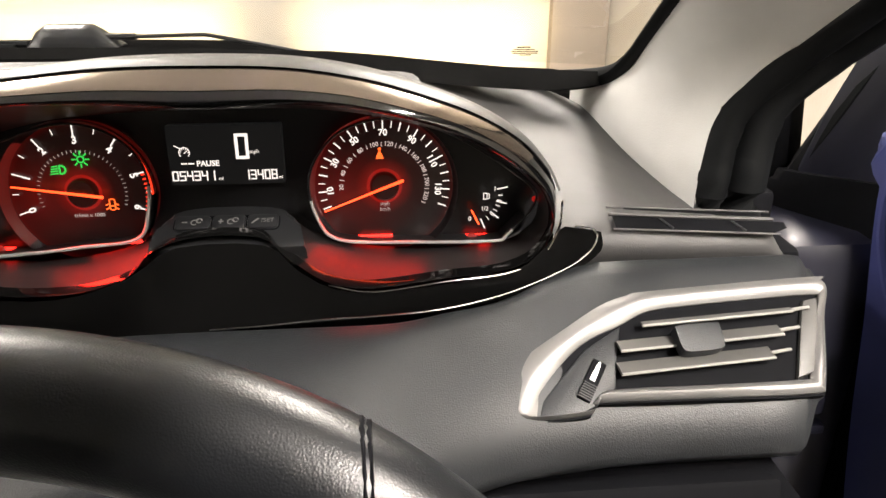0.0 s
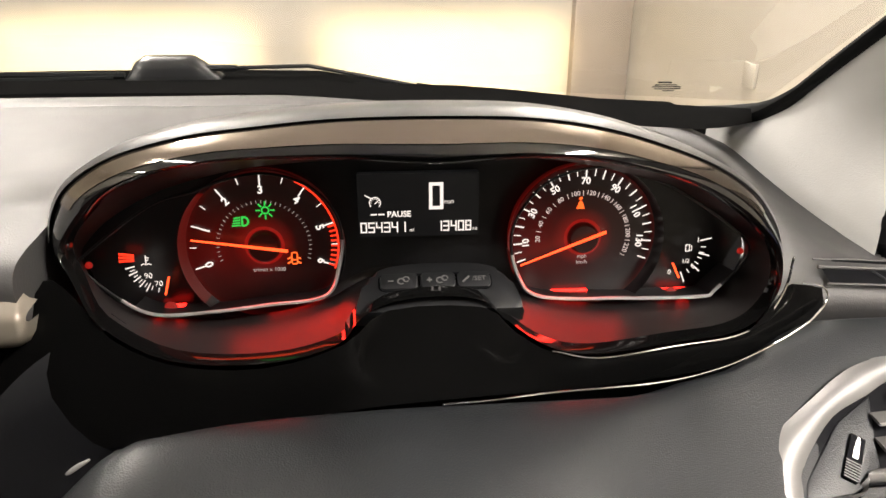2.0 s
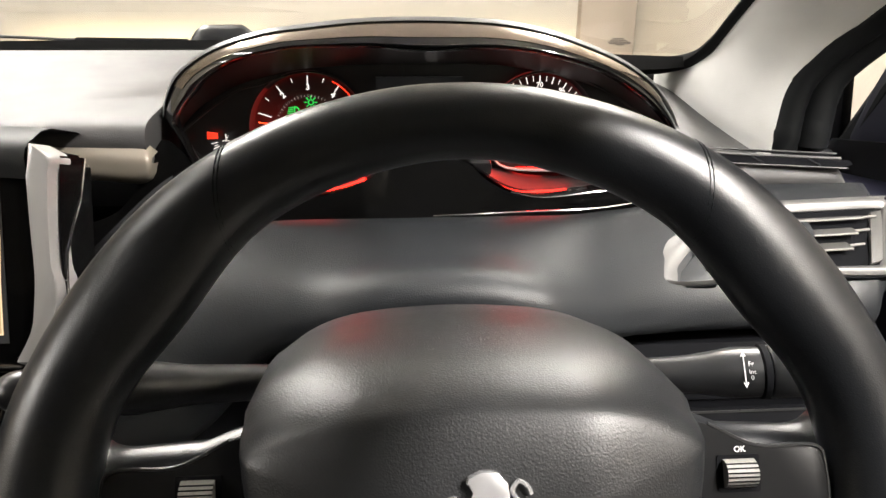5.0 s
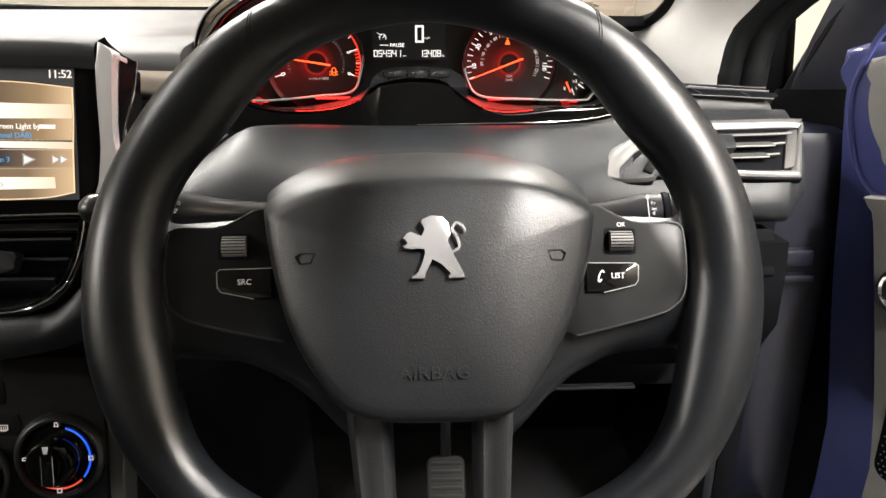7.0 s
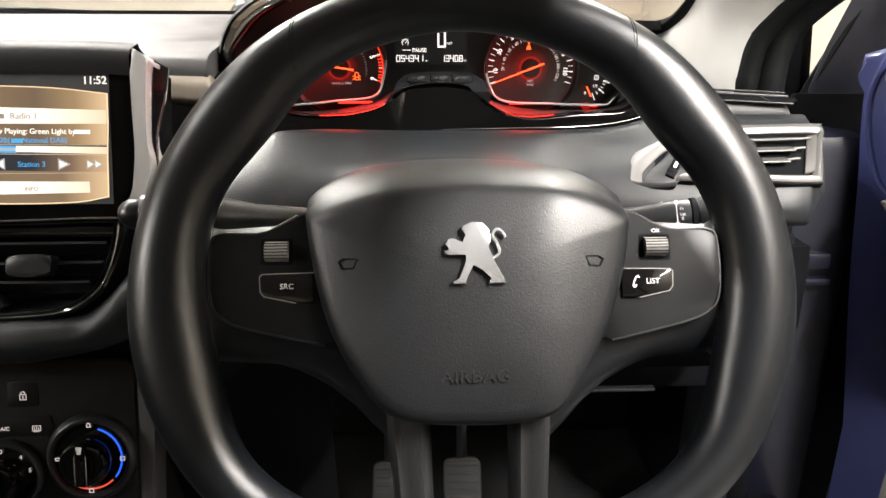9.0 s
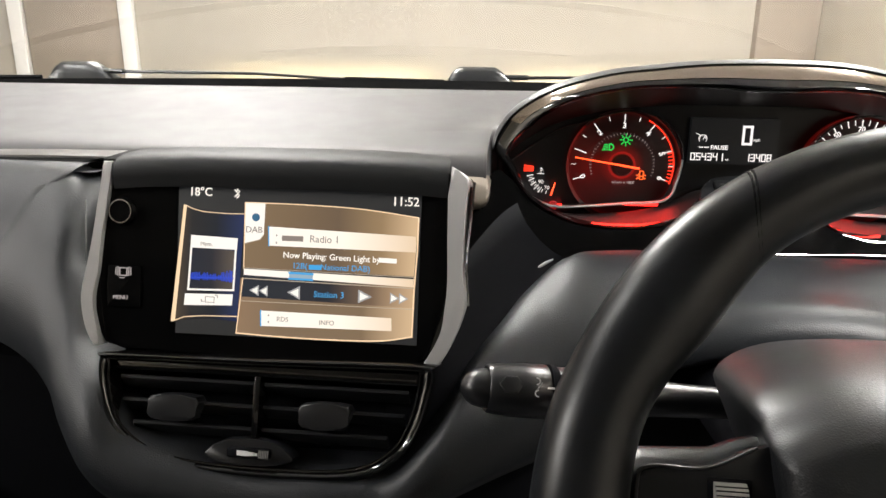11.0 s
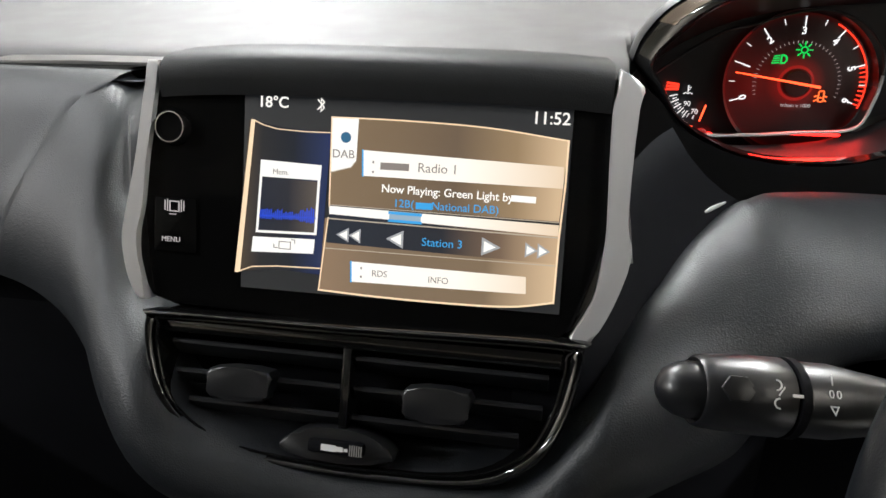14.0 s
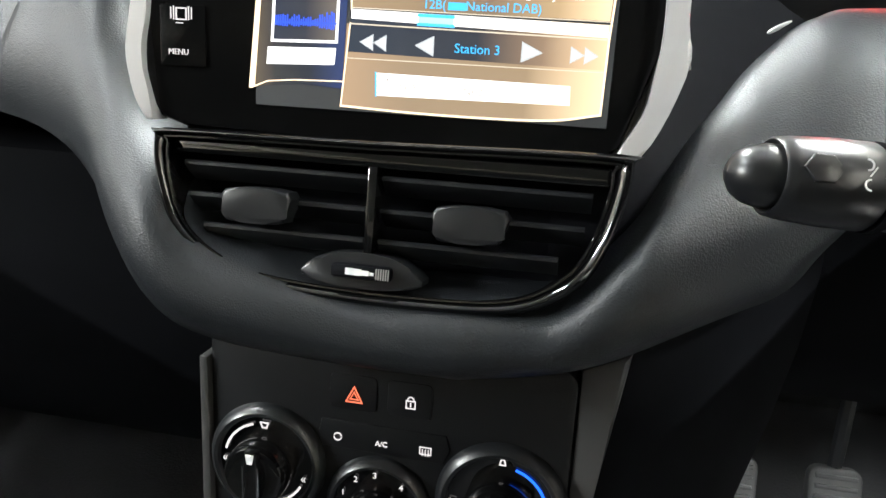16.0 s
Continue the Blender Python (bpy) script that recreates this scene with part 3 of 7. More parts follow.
# ---- open driver's door ----
def door():
    h = (0.47, 0.60, 0.80)
    # frame: x along the door away from the hinge, y up, z towards the seat
    m = frame_at(h, 0, -60)
    shell = curve([(0.02, -0.55), (0.03, -0.2), (0.0, 0.06), (0.05, 0.10), (0.4, 0.12), (0.9, 0.12), (1.0, 0.0), (1.0, -0.5), (0.9, -0.58), (0.3, -0.6)], 4, True)
    d = part("door", slab(shell, -0.10, 0.0, m, 0.012, 3), M_BLACK, CAR, "open driver's door with dark inner shell")
    blue = curve([(0.20, -0.55), (0.163, -0.313), (0.135, -0.128), (0.122, -0.011), (0.111, 0.071), (0.108, 0.120), (0.119, 0.160), (0.4, 0.175), (0.9, 0.16), (0.98, 0.0), (0.98, -0.5), (0.6, -0.57)], 4, True)
    part("inner_frame", slab(blue, 0.0, 0.018, m, 0.008, 3), M_BLUE, d, "blue painted inner frame")
    part("upper_trim", slab(curve([(0.172, 0.041), (0.151, 0.067), (0.141, 0.097), (0.141, 0.125), (0.153, 0.150), (0.4, 0.165), (0.9, 0.15), (0.9, 0.0), (0.5, 0.0), (0.22, 0.015)], 4, True), 0.016, 0.03, m, 0.006, 2), M_GREY, d)
    part("trim_panel", slab(curve([(0.187, -0.005), (0.173, -0.019), (0.181, -0.05), (0.215, -0.215), (0.233, -0.334), (0.25, -0.5), (0.5, -0.52), (0.9, -0.5), (0.9, -0.02), (0.5, -0.005)], 4, True), 0.016, 0.040, m, 0.010, 3), M_GREY, d, "grey grained lower trim panel")
    part("frame_bar", tube([tuple(m @ Vector(q)) for q in curve([(0.0, 0.06, -0.02), (0.02, 0.095, -0.02), (0.075, 0.21, -0.02), (0.17, 0.40, -0.04), (0.4, 0.58, -0.06)], 5)], 0.014, 8, up=(0, 1, 0)), M_RUBBER, d, "black window frame bar")
    part("window_frame", slab([(0.0190, 0.098), (0.0388, 0.158), (0.0545, 0.2005), (0.105, 0.33), (0.26, 0.52), (0.36, 0.54), (0.22, 0.28), (0.15, 0.19), (0.125, 0.14), (0.118, 0.08), (0.10, 0.05), (0.03, 0.07)], -0.035, -0.006, m, 0.006, 3), M_BLUE_SHADE, d, "window frame coloured as shaded blue paint")
    part("inner_flange", tube([tuple(m @ Vector((x, y, 0.019))) for x, y in curve([(0.150, 0.195), (0.1323, 0.165), (0.1199, 0.1299), (0.1157, 0.1004), (0.1211, 0.0614), (0.1385, 0.0168), (0.1559, -0.0036), (0.1660, -0.0095)], 5)], 0.0042, 8, up=(0.87, 0.5, 0)), M_BLUE, d, "raised blue lip round the upper trim")
    part("sail_panel", slab([(-0.02, 0.06), (0.01, 0.10), (-0.012, 0.30), (-0.05, 0.28)], -0.03, -0.01, m, 0.004), M_BLACK, d)
    grille = slab(rect(0.236, -0.340, 0.38, -0.232, 0.02), 0.039, 0.042, m, 0.002)
    g = part("speaker_grille", grille, M_BLACK, d, "black perforated speaker grille")
    dots = bmesh.new()
    for i in range(22):
        for j in range(16):
            x, y = 0.242 + i * 0.0062 + (j % 2) * 0.003, -0.334 + j * 0.0064
            bmesh.ops.create_circle(dots, cap_ends=True, radius=0.0011, segments=6, matrix=Matrix.Translation((x, y, 0.0425)))
    dots.transform(m)
    tagged(part("grille_dots", dots, M_GREY, d, "fine pale mesh dots"), kind="stuff")
    part("pull_ring", lathe([(0.0, 0.044), (0.026, 0.044), (0.028, 0.05), (0.024, 0.052), (0.022, 0.048), (0.0, 0.047)], m @ Matrix.Translation((0.225, -0.103, -0.004)), 24), M_CHROME, d, "bright ring round the door pull")


door()


# ---- dashboard ----
def even(line, n):
    """n + 1 points at even steps along a line."""
    p = np.array(line)
    d = np.concatenate(([0], np.cumsum(np.linalg.norm(np.diff(p, axis=0), axis=1))))
    return [np.array([np.interp(t, d, p[:, i]) for i in range(3)]) for t in np.linspace(0, d[-1], n + 1)]


def dashboard():
    d = thing("dashboard", (-0.345, 0.45, 0.80), "grained dark grey dashboard with light reflections on top", "dashboard")
    flat = [(0.378, 0.925), (0.370, 0.940), (0.372, 0.954), (0.385, 0.961), (0.42, 0.965), (0.50, 0.974), (0.58, 0.984), (0.64, 0.9895), (0.656, 0.988), (0.662, 0.972)]
    right = [(0.412, 0.888), (0.408, 0.901), (0.413, 0.911), (0.424, 0.917), (0.45, 0.924), (0.50, 0.935), (0.57, 0.947), (0.64, 0.964), (0.69, 0.972), (0.70, 0.960)]
    end = [(0.425, 0.865), (0.424, 0.872), (0.430, 0.878), (0.44, 0.882), (0.46, 0.886), (0.50, 0.89), (0.57, 0.90), (0.64, 0.91), (0.68, 0.91), (0.69, 0.90)]
    back2 = [(0.452, 0.880), (0.453, 0.895), (0.455, 0.908), (0.458, 0.920), (0.47, 0.927), (0.52, 0.937), (0.59, 0.949), (0.64, 0.964), (0.69, 0.972), (0.70, 0.960)]
    end0 = [(0.412, 0.886), (0.408, 0.898), (0.413, 0.907), (0.424, 0.912), (0.45, 0.911), (0.50, 0.912), (0.57, 0.925), (0.64, 0.940), (0.69, 0.950), (0.70, 0.94)]
    back = [(0.452, 0.880), (0.453, 0.900), (0.455, 0.930), (0.458, 0.955), (0.47, 0.962), (0.52, 0.975), (0.59, 0.983), (0.64, 0.9885), (0.656, 0.9875), (0.662, 0.972)]

    def ridge(y):
        return float(np.interp(y, (0.38, 0.44, 0.53, 0.60, 0.64, 0.67, 0.69), (0.242, 0.250, 0.259, 0.262, 0.258, 0.24, 0.20)))

    st = {-1.16: flat, -0.219: flat, -0.213: back, 0.02: back, 0.208: back2, 0.214: right, 0.365: end0, 0.402: end}
    top = lerp_rows(st, span(-1.16, -0.219, 12) + span(-0.213, 0.208, 10) + span(0.214, 0.365, 24)[:-1] + span(0.365, 0.402, 6))
    # past a soft ridge beside the hood the pad falls away to the pillar
    top = [[(x, y, z - (0.20 * (math.hypot(max(0.0, x - ridge(y)), 0.006) - 0.006) if x > ridge(y) else 0.0) * min(1.0, max(0.0, (y - 0.43) / 0.06))) for x, y, z in curve(row, 3)] for row in top]
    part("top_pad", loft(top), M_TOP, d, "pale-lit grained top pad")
    ledge = []
    for x in span(-1.13, 0.085, 30):
        bow = ((x + 0.345) / 0.68) ** 2
        k = min(1.0, max(0.0, (x - 0.02) / 0.19))
        front = 0.668 + 0.038 * k * k * (3 - 2 * k)
        back_y = max(front + 0.004, min(0.785 - 0.15 * bow - 0.030, foot_front(x) + 0.003))
        sink = 0.007 * min(1.0, max(0.0, (x + 0.10) / 0.18))
        ledge.append([(x, front, 0.966), (x, front + 0.001, 0.981 - sink), (x, front + 0.004, 0.9835 - sink), (x, back_y, 0.9835 - sink), (x, back_y + 0.002, 0.96)])
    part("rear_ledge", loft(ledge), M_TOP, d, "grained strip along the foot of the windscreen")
    p0 = [(0.330, 0.894), (0.318, 0.8985), (0.300, 0.8980), (0.258, 0.8905), (0.230, 0.8925), (0.216, 0.8870), (0.211, 0.8765), (0.222, 0.862), (0.30, 0.845)]
    pm = [(0.310, 0.893), (0.297, 0.9032), (0.285, 0.9035), (0.264, 0.899), (0.238, 0.889), (0.217, 0.873), (0.206, 0.855), (0.205, 0.83), (0.24, 0.80)]
    pl = [(0.305, 0.885), (0.292, 0.8945), (0.280, 0.8950), (0.262, 0.891), (0.240, 0.880), (0.218, 0.864), (0.202, 0.840), (0.192, 0.805), (0.190, 0.765)]
    p2 = [(0.352, 0.892), (0.337, 0.8965), (0.326, 0.8910), (0.312, 0.877), (0.295, 0.861), (0.282, 0.846), (0.276, 0.830), (0.280, 0.813), (0.34, 0.80)]
    pr = [(0.404, 0.903), (0.388, 0.901), (0.375, 0.8960), (0.362, 0.889), (0.328, 0.866), (0.300, 0.847), (0.289, 0.830), (0.291, 0.812), (0.34, 0.80)]
    px = [(0.418, 0.880), (0.405, 0.882), (0.395, 0.8790), (0.385, 0.874), (0.36, 0.860), (0.338, 0.846), (0.328, 0.836), (0.33, 0.825), (0.36, 0.82)]
    st = {-0.165: pl, -0.138: pm, 0.150: p2, 0.24: pr, 0.375: pr, 0.400: px}
    # an arched cowl with a rolled lip over the steering column
    for k in range(-8, 9):
        x = 0.0125 * k
        u = abs(x) / 0.1
        drop, slip = 0.028 * u ** 2.2, 0.010 * u ** 4
        lead = 0.012 * max(0.0, -x / 0.1) ** 2
        st[x] = [(y + slip * w - lead * (1 - w), z - drop * w + 0.004 * max(0.0, -x / 0.1) ** 2 * (1 - w)) for (y, z), w in zip(p0, (0, 0, 0.1, 0.4, 0.8, 1, 1, 1, 0.6))]
    xs = span(-0.1526, -0.100, 12)[:-1] + span(-0.100, 0.100, 32)[:-1] + span(0.100, 0.150, 10)[:-1] + span(0.150, 0.24, 6)[:-1] + span(0.24, 0.375, 6)[:-1] + span(0.375, 0.40, 6)
    def fascia_row(row):
        """A fascia profile as the skin's rows take it: from the crest down, with the end drawn in towards the door."""
        row = even(curve(row, 4)[4:], 16)
        return [np.array((q[0] - max(0.0, (q[0] - 0.2) / 0.2) * 0.40 * max(0.0, 0.385 - q[1]), q[1], q[2])) for q in row]

    # one soft skin: passenger fascia, the sweep under the centre vents, and up to the driver's fascia
    A = [(-1.16, 0.315, 0.952), (-0.60, 0.315, 0.952), (-0.552, 0.309, 0.9485), (-0.526, 0.292, 0.930), (-0.513, 0.262, 0.890), (-0.488, 0.216, 0.857), (-0.458, 0.182, 0.838), (-0.432, 0.166, 0.812), (-0.362, 0.157, 0.7935), (-0.309, 0.157, 0.7935)]
    A2 = [(-0.309, 0.157, 0.7935), (-0.284, 0.159, 0.7935), (-0.2620, 0.164, 0.7960), (-0.2404, 0.174, 0.8180), (-0.2309, 0.183, 0.8295), (-0.2229, 0.192, 0.8420), (-0.2138, 0.206, 0.8518), (-0.2031, 0.227, 0.8602), (-0.1950, 0.243, 0.8690), (-0.1854, 0.260, 0.8775), (-0.1790, 0.272, 0.8840), (-0.1699, 0.282, 0.8915), (-0.1630, 0.287, 0.8966), (-0.1526, 0.291, 0.9010)]
    B = [(-1.16, 0.275, 0.830), (-0.69, 0.266, 0.832), (-0.61, 0.252, 0.831), (-0.556, 0.229, 0.827), (-0.516, 0.201, 0.816), (-0.487, 0.173, 0.793), (-0.460, 0.154, 0.773), (-0.425, 0.145, 0.765), (-0.360, 0.142, 0.7625), (-0.305, 0.142, 0.7625)]
    B2 = [(-0.305, 0.142, 0.7625), (-0.260, 0.148, 0.769), (-0.224, 0.160, 0.779), (-0.190, 0.182, 0.790), (-0.1526, 0.212, 0.803)]
    out = np.array((0.0, -0.90, 0.43))
    driver = [fascia_row(row) for row in lerp_rows(st, xs)]
    # the skin is drawn tight: soften its shape along the car's width
    soft_rows = []
    for row, x in zip(driver, xs):
        reach = min(0.026, x - xs[0], max(0.0, 0.374 - x)) + 1e-6
        near_rows = [(max(0.0, 1 - abs(x2 - x) / reach) * gap, r2) for r2, x2, gap in zip(driver, xs, np.gradient(xs))]
        total = sum(w for w, _ in near_rows)
        soft_rows.append([np.array((q[0], *(sum(w * r2[k][1:] for w, r2 in near_rows if w > 0) / total))) for k, q in enumerate(row)])
    driver = soft_rows
    side = driver[0]
    rows = []
    pairs = list(zip(curve(A, 5), curve(B, 5)))[:-1] + list(zip(even(curve(A2, 6), 46), even(curve(B2, 6), 46)))
    for a, b in pairs:
        sink = min(1.0, max(0.0, (a[0] + 0.212) / 0.0594))
        h = 0.006 + 0.26 * np.linalg.norm(a - b) * 0.75 if np.linalg.norm(a - b) < 0.07 else 0.020
        mid = [a * (1 - t) + b * t + out * h * (1 - abs(2 * t - 1) ** 2.6) for t in span(0, 1, 16)]
        w = sink * sink * (3 - 2 * sink)
        mid = [q * (1 - w) + f * w for q, f in zip(mid, side)]
        a, b = mid[0], mid[-1]
        row = [a + np.array((0, 0.03 - 0.018 * w, -0.007 * w)), a + np.array((0, 0.012 - 0.007 * w, 0.001 - 0.003 * w))] + mid
        row += [b + np.array((0, 0.015, -0.002)), b + np.array((0, 0.08, 0.0))]
        rows.append([tuple(q) for q in row])
    for mid in driver[1:]:
        a, b = mid[0], mid[-1]
        row = [a + np.array((0, 0.012, -0.007)), a + np.array((0, 0.005, -0.002))] + mid + [b + np.array((0, 0.015, -0.002)), b + np.array((0, 0.08, 0.0))]
        rows.append([tuple(q) for q in row])
    # the sweep runs into the driver's fascia without a fold
    sheet = np.array(rows)
    along = sheet[:, 10, 0]
    hold = np.interp(along, (-0.235, -0.20, -0.11, -0.07, 0.07, 0.10, 0.22, 0.26), (0, 1, 1, 0, 0, 1, 1, 0))[:, None, None]
    across = np.interp(np.arange(sheet.shape[1]), (3, 7), (0, 1))[None, :, None]
    for _ in range(60):
        mean = sheet.copy()
        mean[1:-1] = (sheet[:-2] + sheet[2:]) / 2
        sheet = sheet + 0.5 * hold * across * (mean - sheet)
    rows = [[tuple(q) for q in row] for row in sheet]
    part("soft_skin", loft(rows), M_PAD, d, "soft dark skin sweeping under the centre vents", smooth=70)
    part("skin_edge", tube([tuple(q + np.array((0.0015, -0.003, 0.001))) for q in curve(A[3:5], 6)], 0.0006, 6), M_SILVER, d, "thin bright edge of the fascia")
    part("passenger_ledge", loft([[(x, y, z) for x in span(-1.16, -0.53, 5)] for y, z in ((0.40, 0.940), (0.34, 0.945), (0.312, 0.948))]), M_PAD, d)
    part("lower_panel", loft([[(x, y, z) for x in span(-0.17, 0.335, 8)] for y, z in ((0.32, 0.80), (0.265, 0.80), (0.262, 0.775), (0.262, 0.72), (0.30, 0.66), (0.42, 0.62))]), M_BLACK, d)
    knee = []
    for z, y, lean in ((0.800, 0.222, 0.0), (0.770, 0.214, 0.0), (0.72, 0.216, 0.0), (0.66, 0.228, 0.004), (0.56, 0.255, 0.01), (0.45, 0.285, 0.02)):
        knee.append([(-0.252 + lean, y - 0.022, z), (-0.247 + lean, y - 0.027, z), (-0.236 + lean, y - 0.028, z), (-0.215, y - 0.020, z), (-0.185, y, z), (-0.155, y + 0.022, z), (-0.130, y + 0.042, z), (-0.115, y + 0.080, z)])
    part("knee_panel", loft(knee), M_BLACK, d, "dark knee panel beside the console", smooth=70)
    part("under_panel", box(0.12, 0.222, 0.306, 0.314, 0.6285, 0.632, 0.001), M_PAD, d, "grey ledge under the fascia")
    part("glovebox_lid", box(-1.12, -0.50, 0.30, 0.36, 0.52, 0.79, 0.02), M_BLACK, d)
    part("back_panel", box(-1.14, 0.38, 0.44, 0.5, 0.55, 0.86, 0.01), M_BLACK, d)


dashboard()


def defrost_slot():
    v = thing("side_defrost_vent", (0.32, 0.42, 0.92), "narrow black slot vent in the dashboard end", "air vent")
    a, b = Vector((0.252, 0.424, 0.9175)), Vector((0.383, 0.417, 0.9115))
    n = Vector((0, -0.35, 0.94))
    for name, y0, y1, x0, x1 in (("slot", -0.0105, 0.0005, 0.006, -0.002), ("slot", 0.0062, 0.0088, 0.016, -0.020)):
        rows = [[a + (b - a) * t + Vector((x0 * (1 - t) + x1 * t, y, 0.42 * y)) + n * 0.0022 for t in span(0, 1, 6)] for y in (y0, (y0 + y1) / 2, y1)]
        rows[0][-1] += Vector((-0.014, 0, 0))
        part(name, loft([[tuple(q) for q in r] for r in rows]), M_BLACK, v)
    for y, w in ((-0.0112, 0.0008), (0.0025, 0.0015), (0.0095, 0.0008)):
        part("rib", tube([tuple(a + (b - a) * t + Vector((0, y, 0.42 * y)) + n * 0.0022) for t in (0.03, 0.25, 0.5, 0.75, 0.93)], w, 6), M_TOP, v)
    for t in (0.33, 0.72):
        c = a + (b - a) * t
        part("fin", tube([tuple(c + Vector((-0.004, 0.000, 0.000)) + n * 0.003), tuple(c + Vector((0.003, -0.010, -0.0042)) + n * 0.003)], 0.0008, 5), M_PAD, v)


defrost_slot()


# ---- instrument binnacle and cluster ----
FRONT_TOP = [(-0.214, 0.396, 0.958), (-0.208, 0.392, 0.976), (-0.193, 0.383, 0.995), (-0.163, 0.369, 1.0135), (-0.124, 0.359, 1.0255), (-0.089, 0.355, 1.0305), (-0.0485, 0.352, 1.0345), (0.0, 0.350, 1.0355), (0.0485, 0.352, 1.0335), (0.089, 0.356, 1.0265), (0.124, 0.361, 1.0155), (0.156, 0.368, 1.002), (0.184, 0.376, 0.984), (0.203, 0.383, 0.963), (0.2115, 0.386, 0.947)]
FRONT_LOW = [(0.2105, 0.386, 0.929), (0.198, 0.380, 0.911), (0.174, 0.368, 0.9065), (0.137, 0.360, 0.9065), (0.091, 0.356, 0.9030), (0.064, 0.358, 0.9075), (0.041, 0.366, 0.921), (0.028, 0.372, 0.9300), (0.0, 0.374, 0.9310), (-0.028, 0.372, 0.9300), (-0.043, 0.364, 0.926), (-0.056, 0.358, 0.914), (-0.093, 0.357, 0.9055), (-0.145, 0.361, 0.9075), (-0.183, 0.374, 0.9235), (-0.203, 0.388, 0.944)]
BACK_TOP = [(-0.208, 0.430, 0.940), (-0.200, 0.430, 0.954), (-0.183, 0.430, 0.968), (-0.155, 0.430, 0.982), (-0.118, 0.430, 0.992), (-0.085, 0.430, 0.996), (-0.046, 0.430, 0.998), (0.0, 0.430, 0.9985), (0.046, 0.430, 0.998), (0.085, 0.430, 0.994), (0.118, 0.430, 0.987), (0.150, 0.430, 0.977), (0.178, 0.430, 0.962), (0.198, 0.430, 0.947), (0.206, 0.430, 0.934)]
BACK_LOW = [(0.203, 0.430, 0.915), (0.188, 0.428, 0.904), (0.166, 0.426, 0.9010), (0.132, 0.424, 0.9010), (0.090, 0.424, 0.9030), (0.066, 0.424, 0.9090), (0.048, 0.424, 0.916), (0.033, 0.424, 0.925), (0.0, 0.424, 0.9255), (-0.033, 0.424, 0.925), (-0.050, 0.424, 0.918), (-0.063, 0.424, 0.911), (-0.093, 0.424, 0.9035), (-0.142, 0.424, 0.9000), (-0.176, 0.428, 0.9030), (-0.198, 0.430, 0.917)]


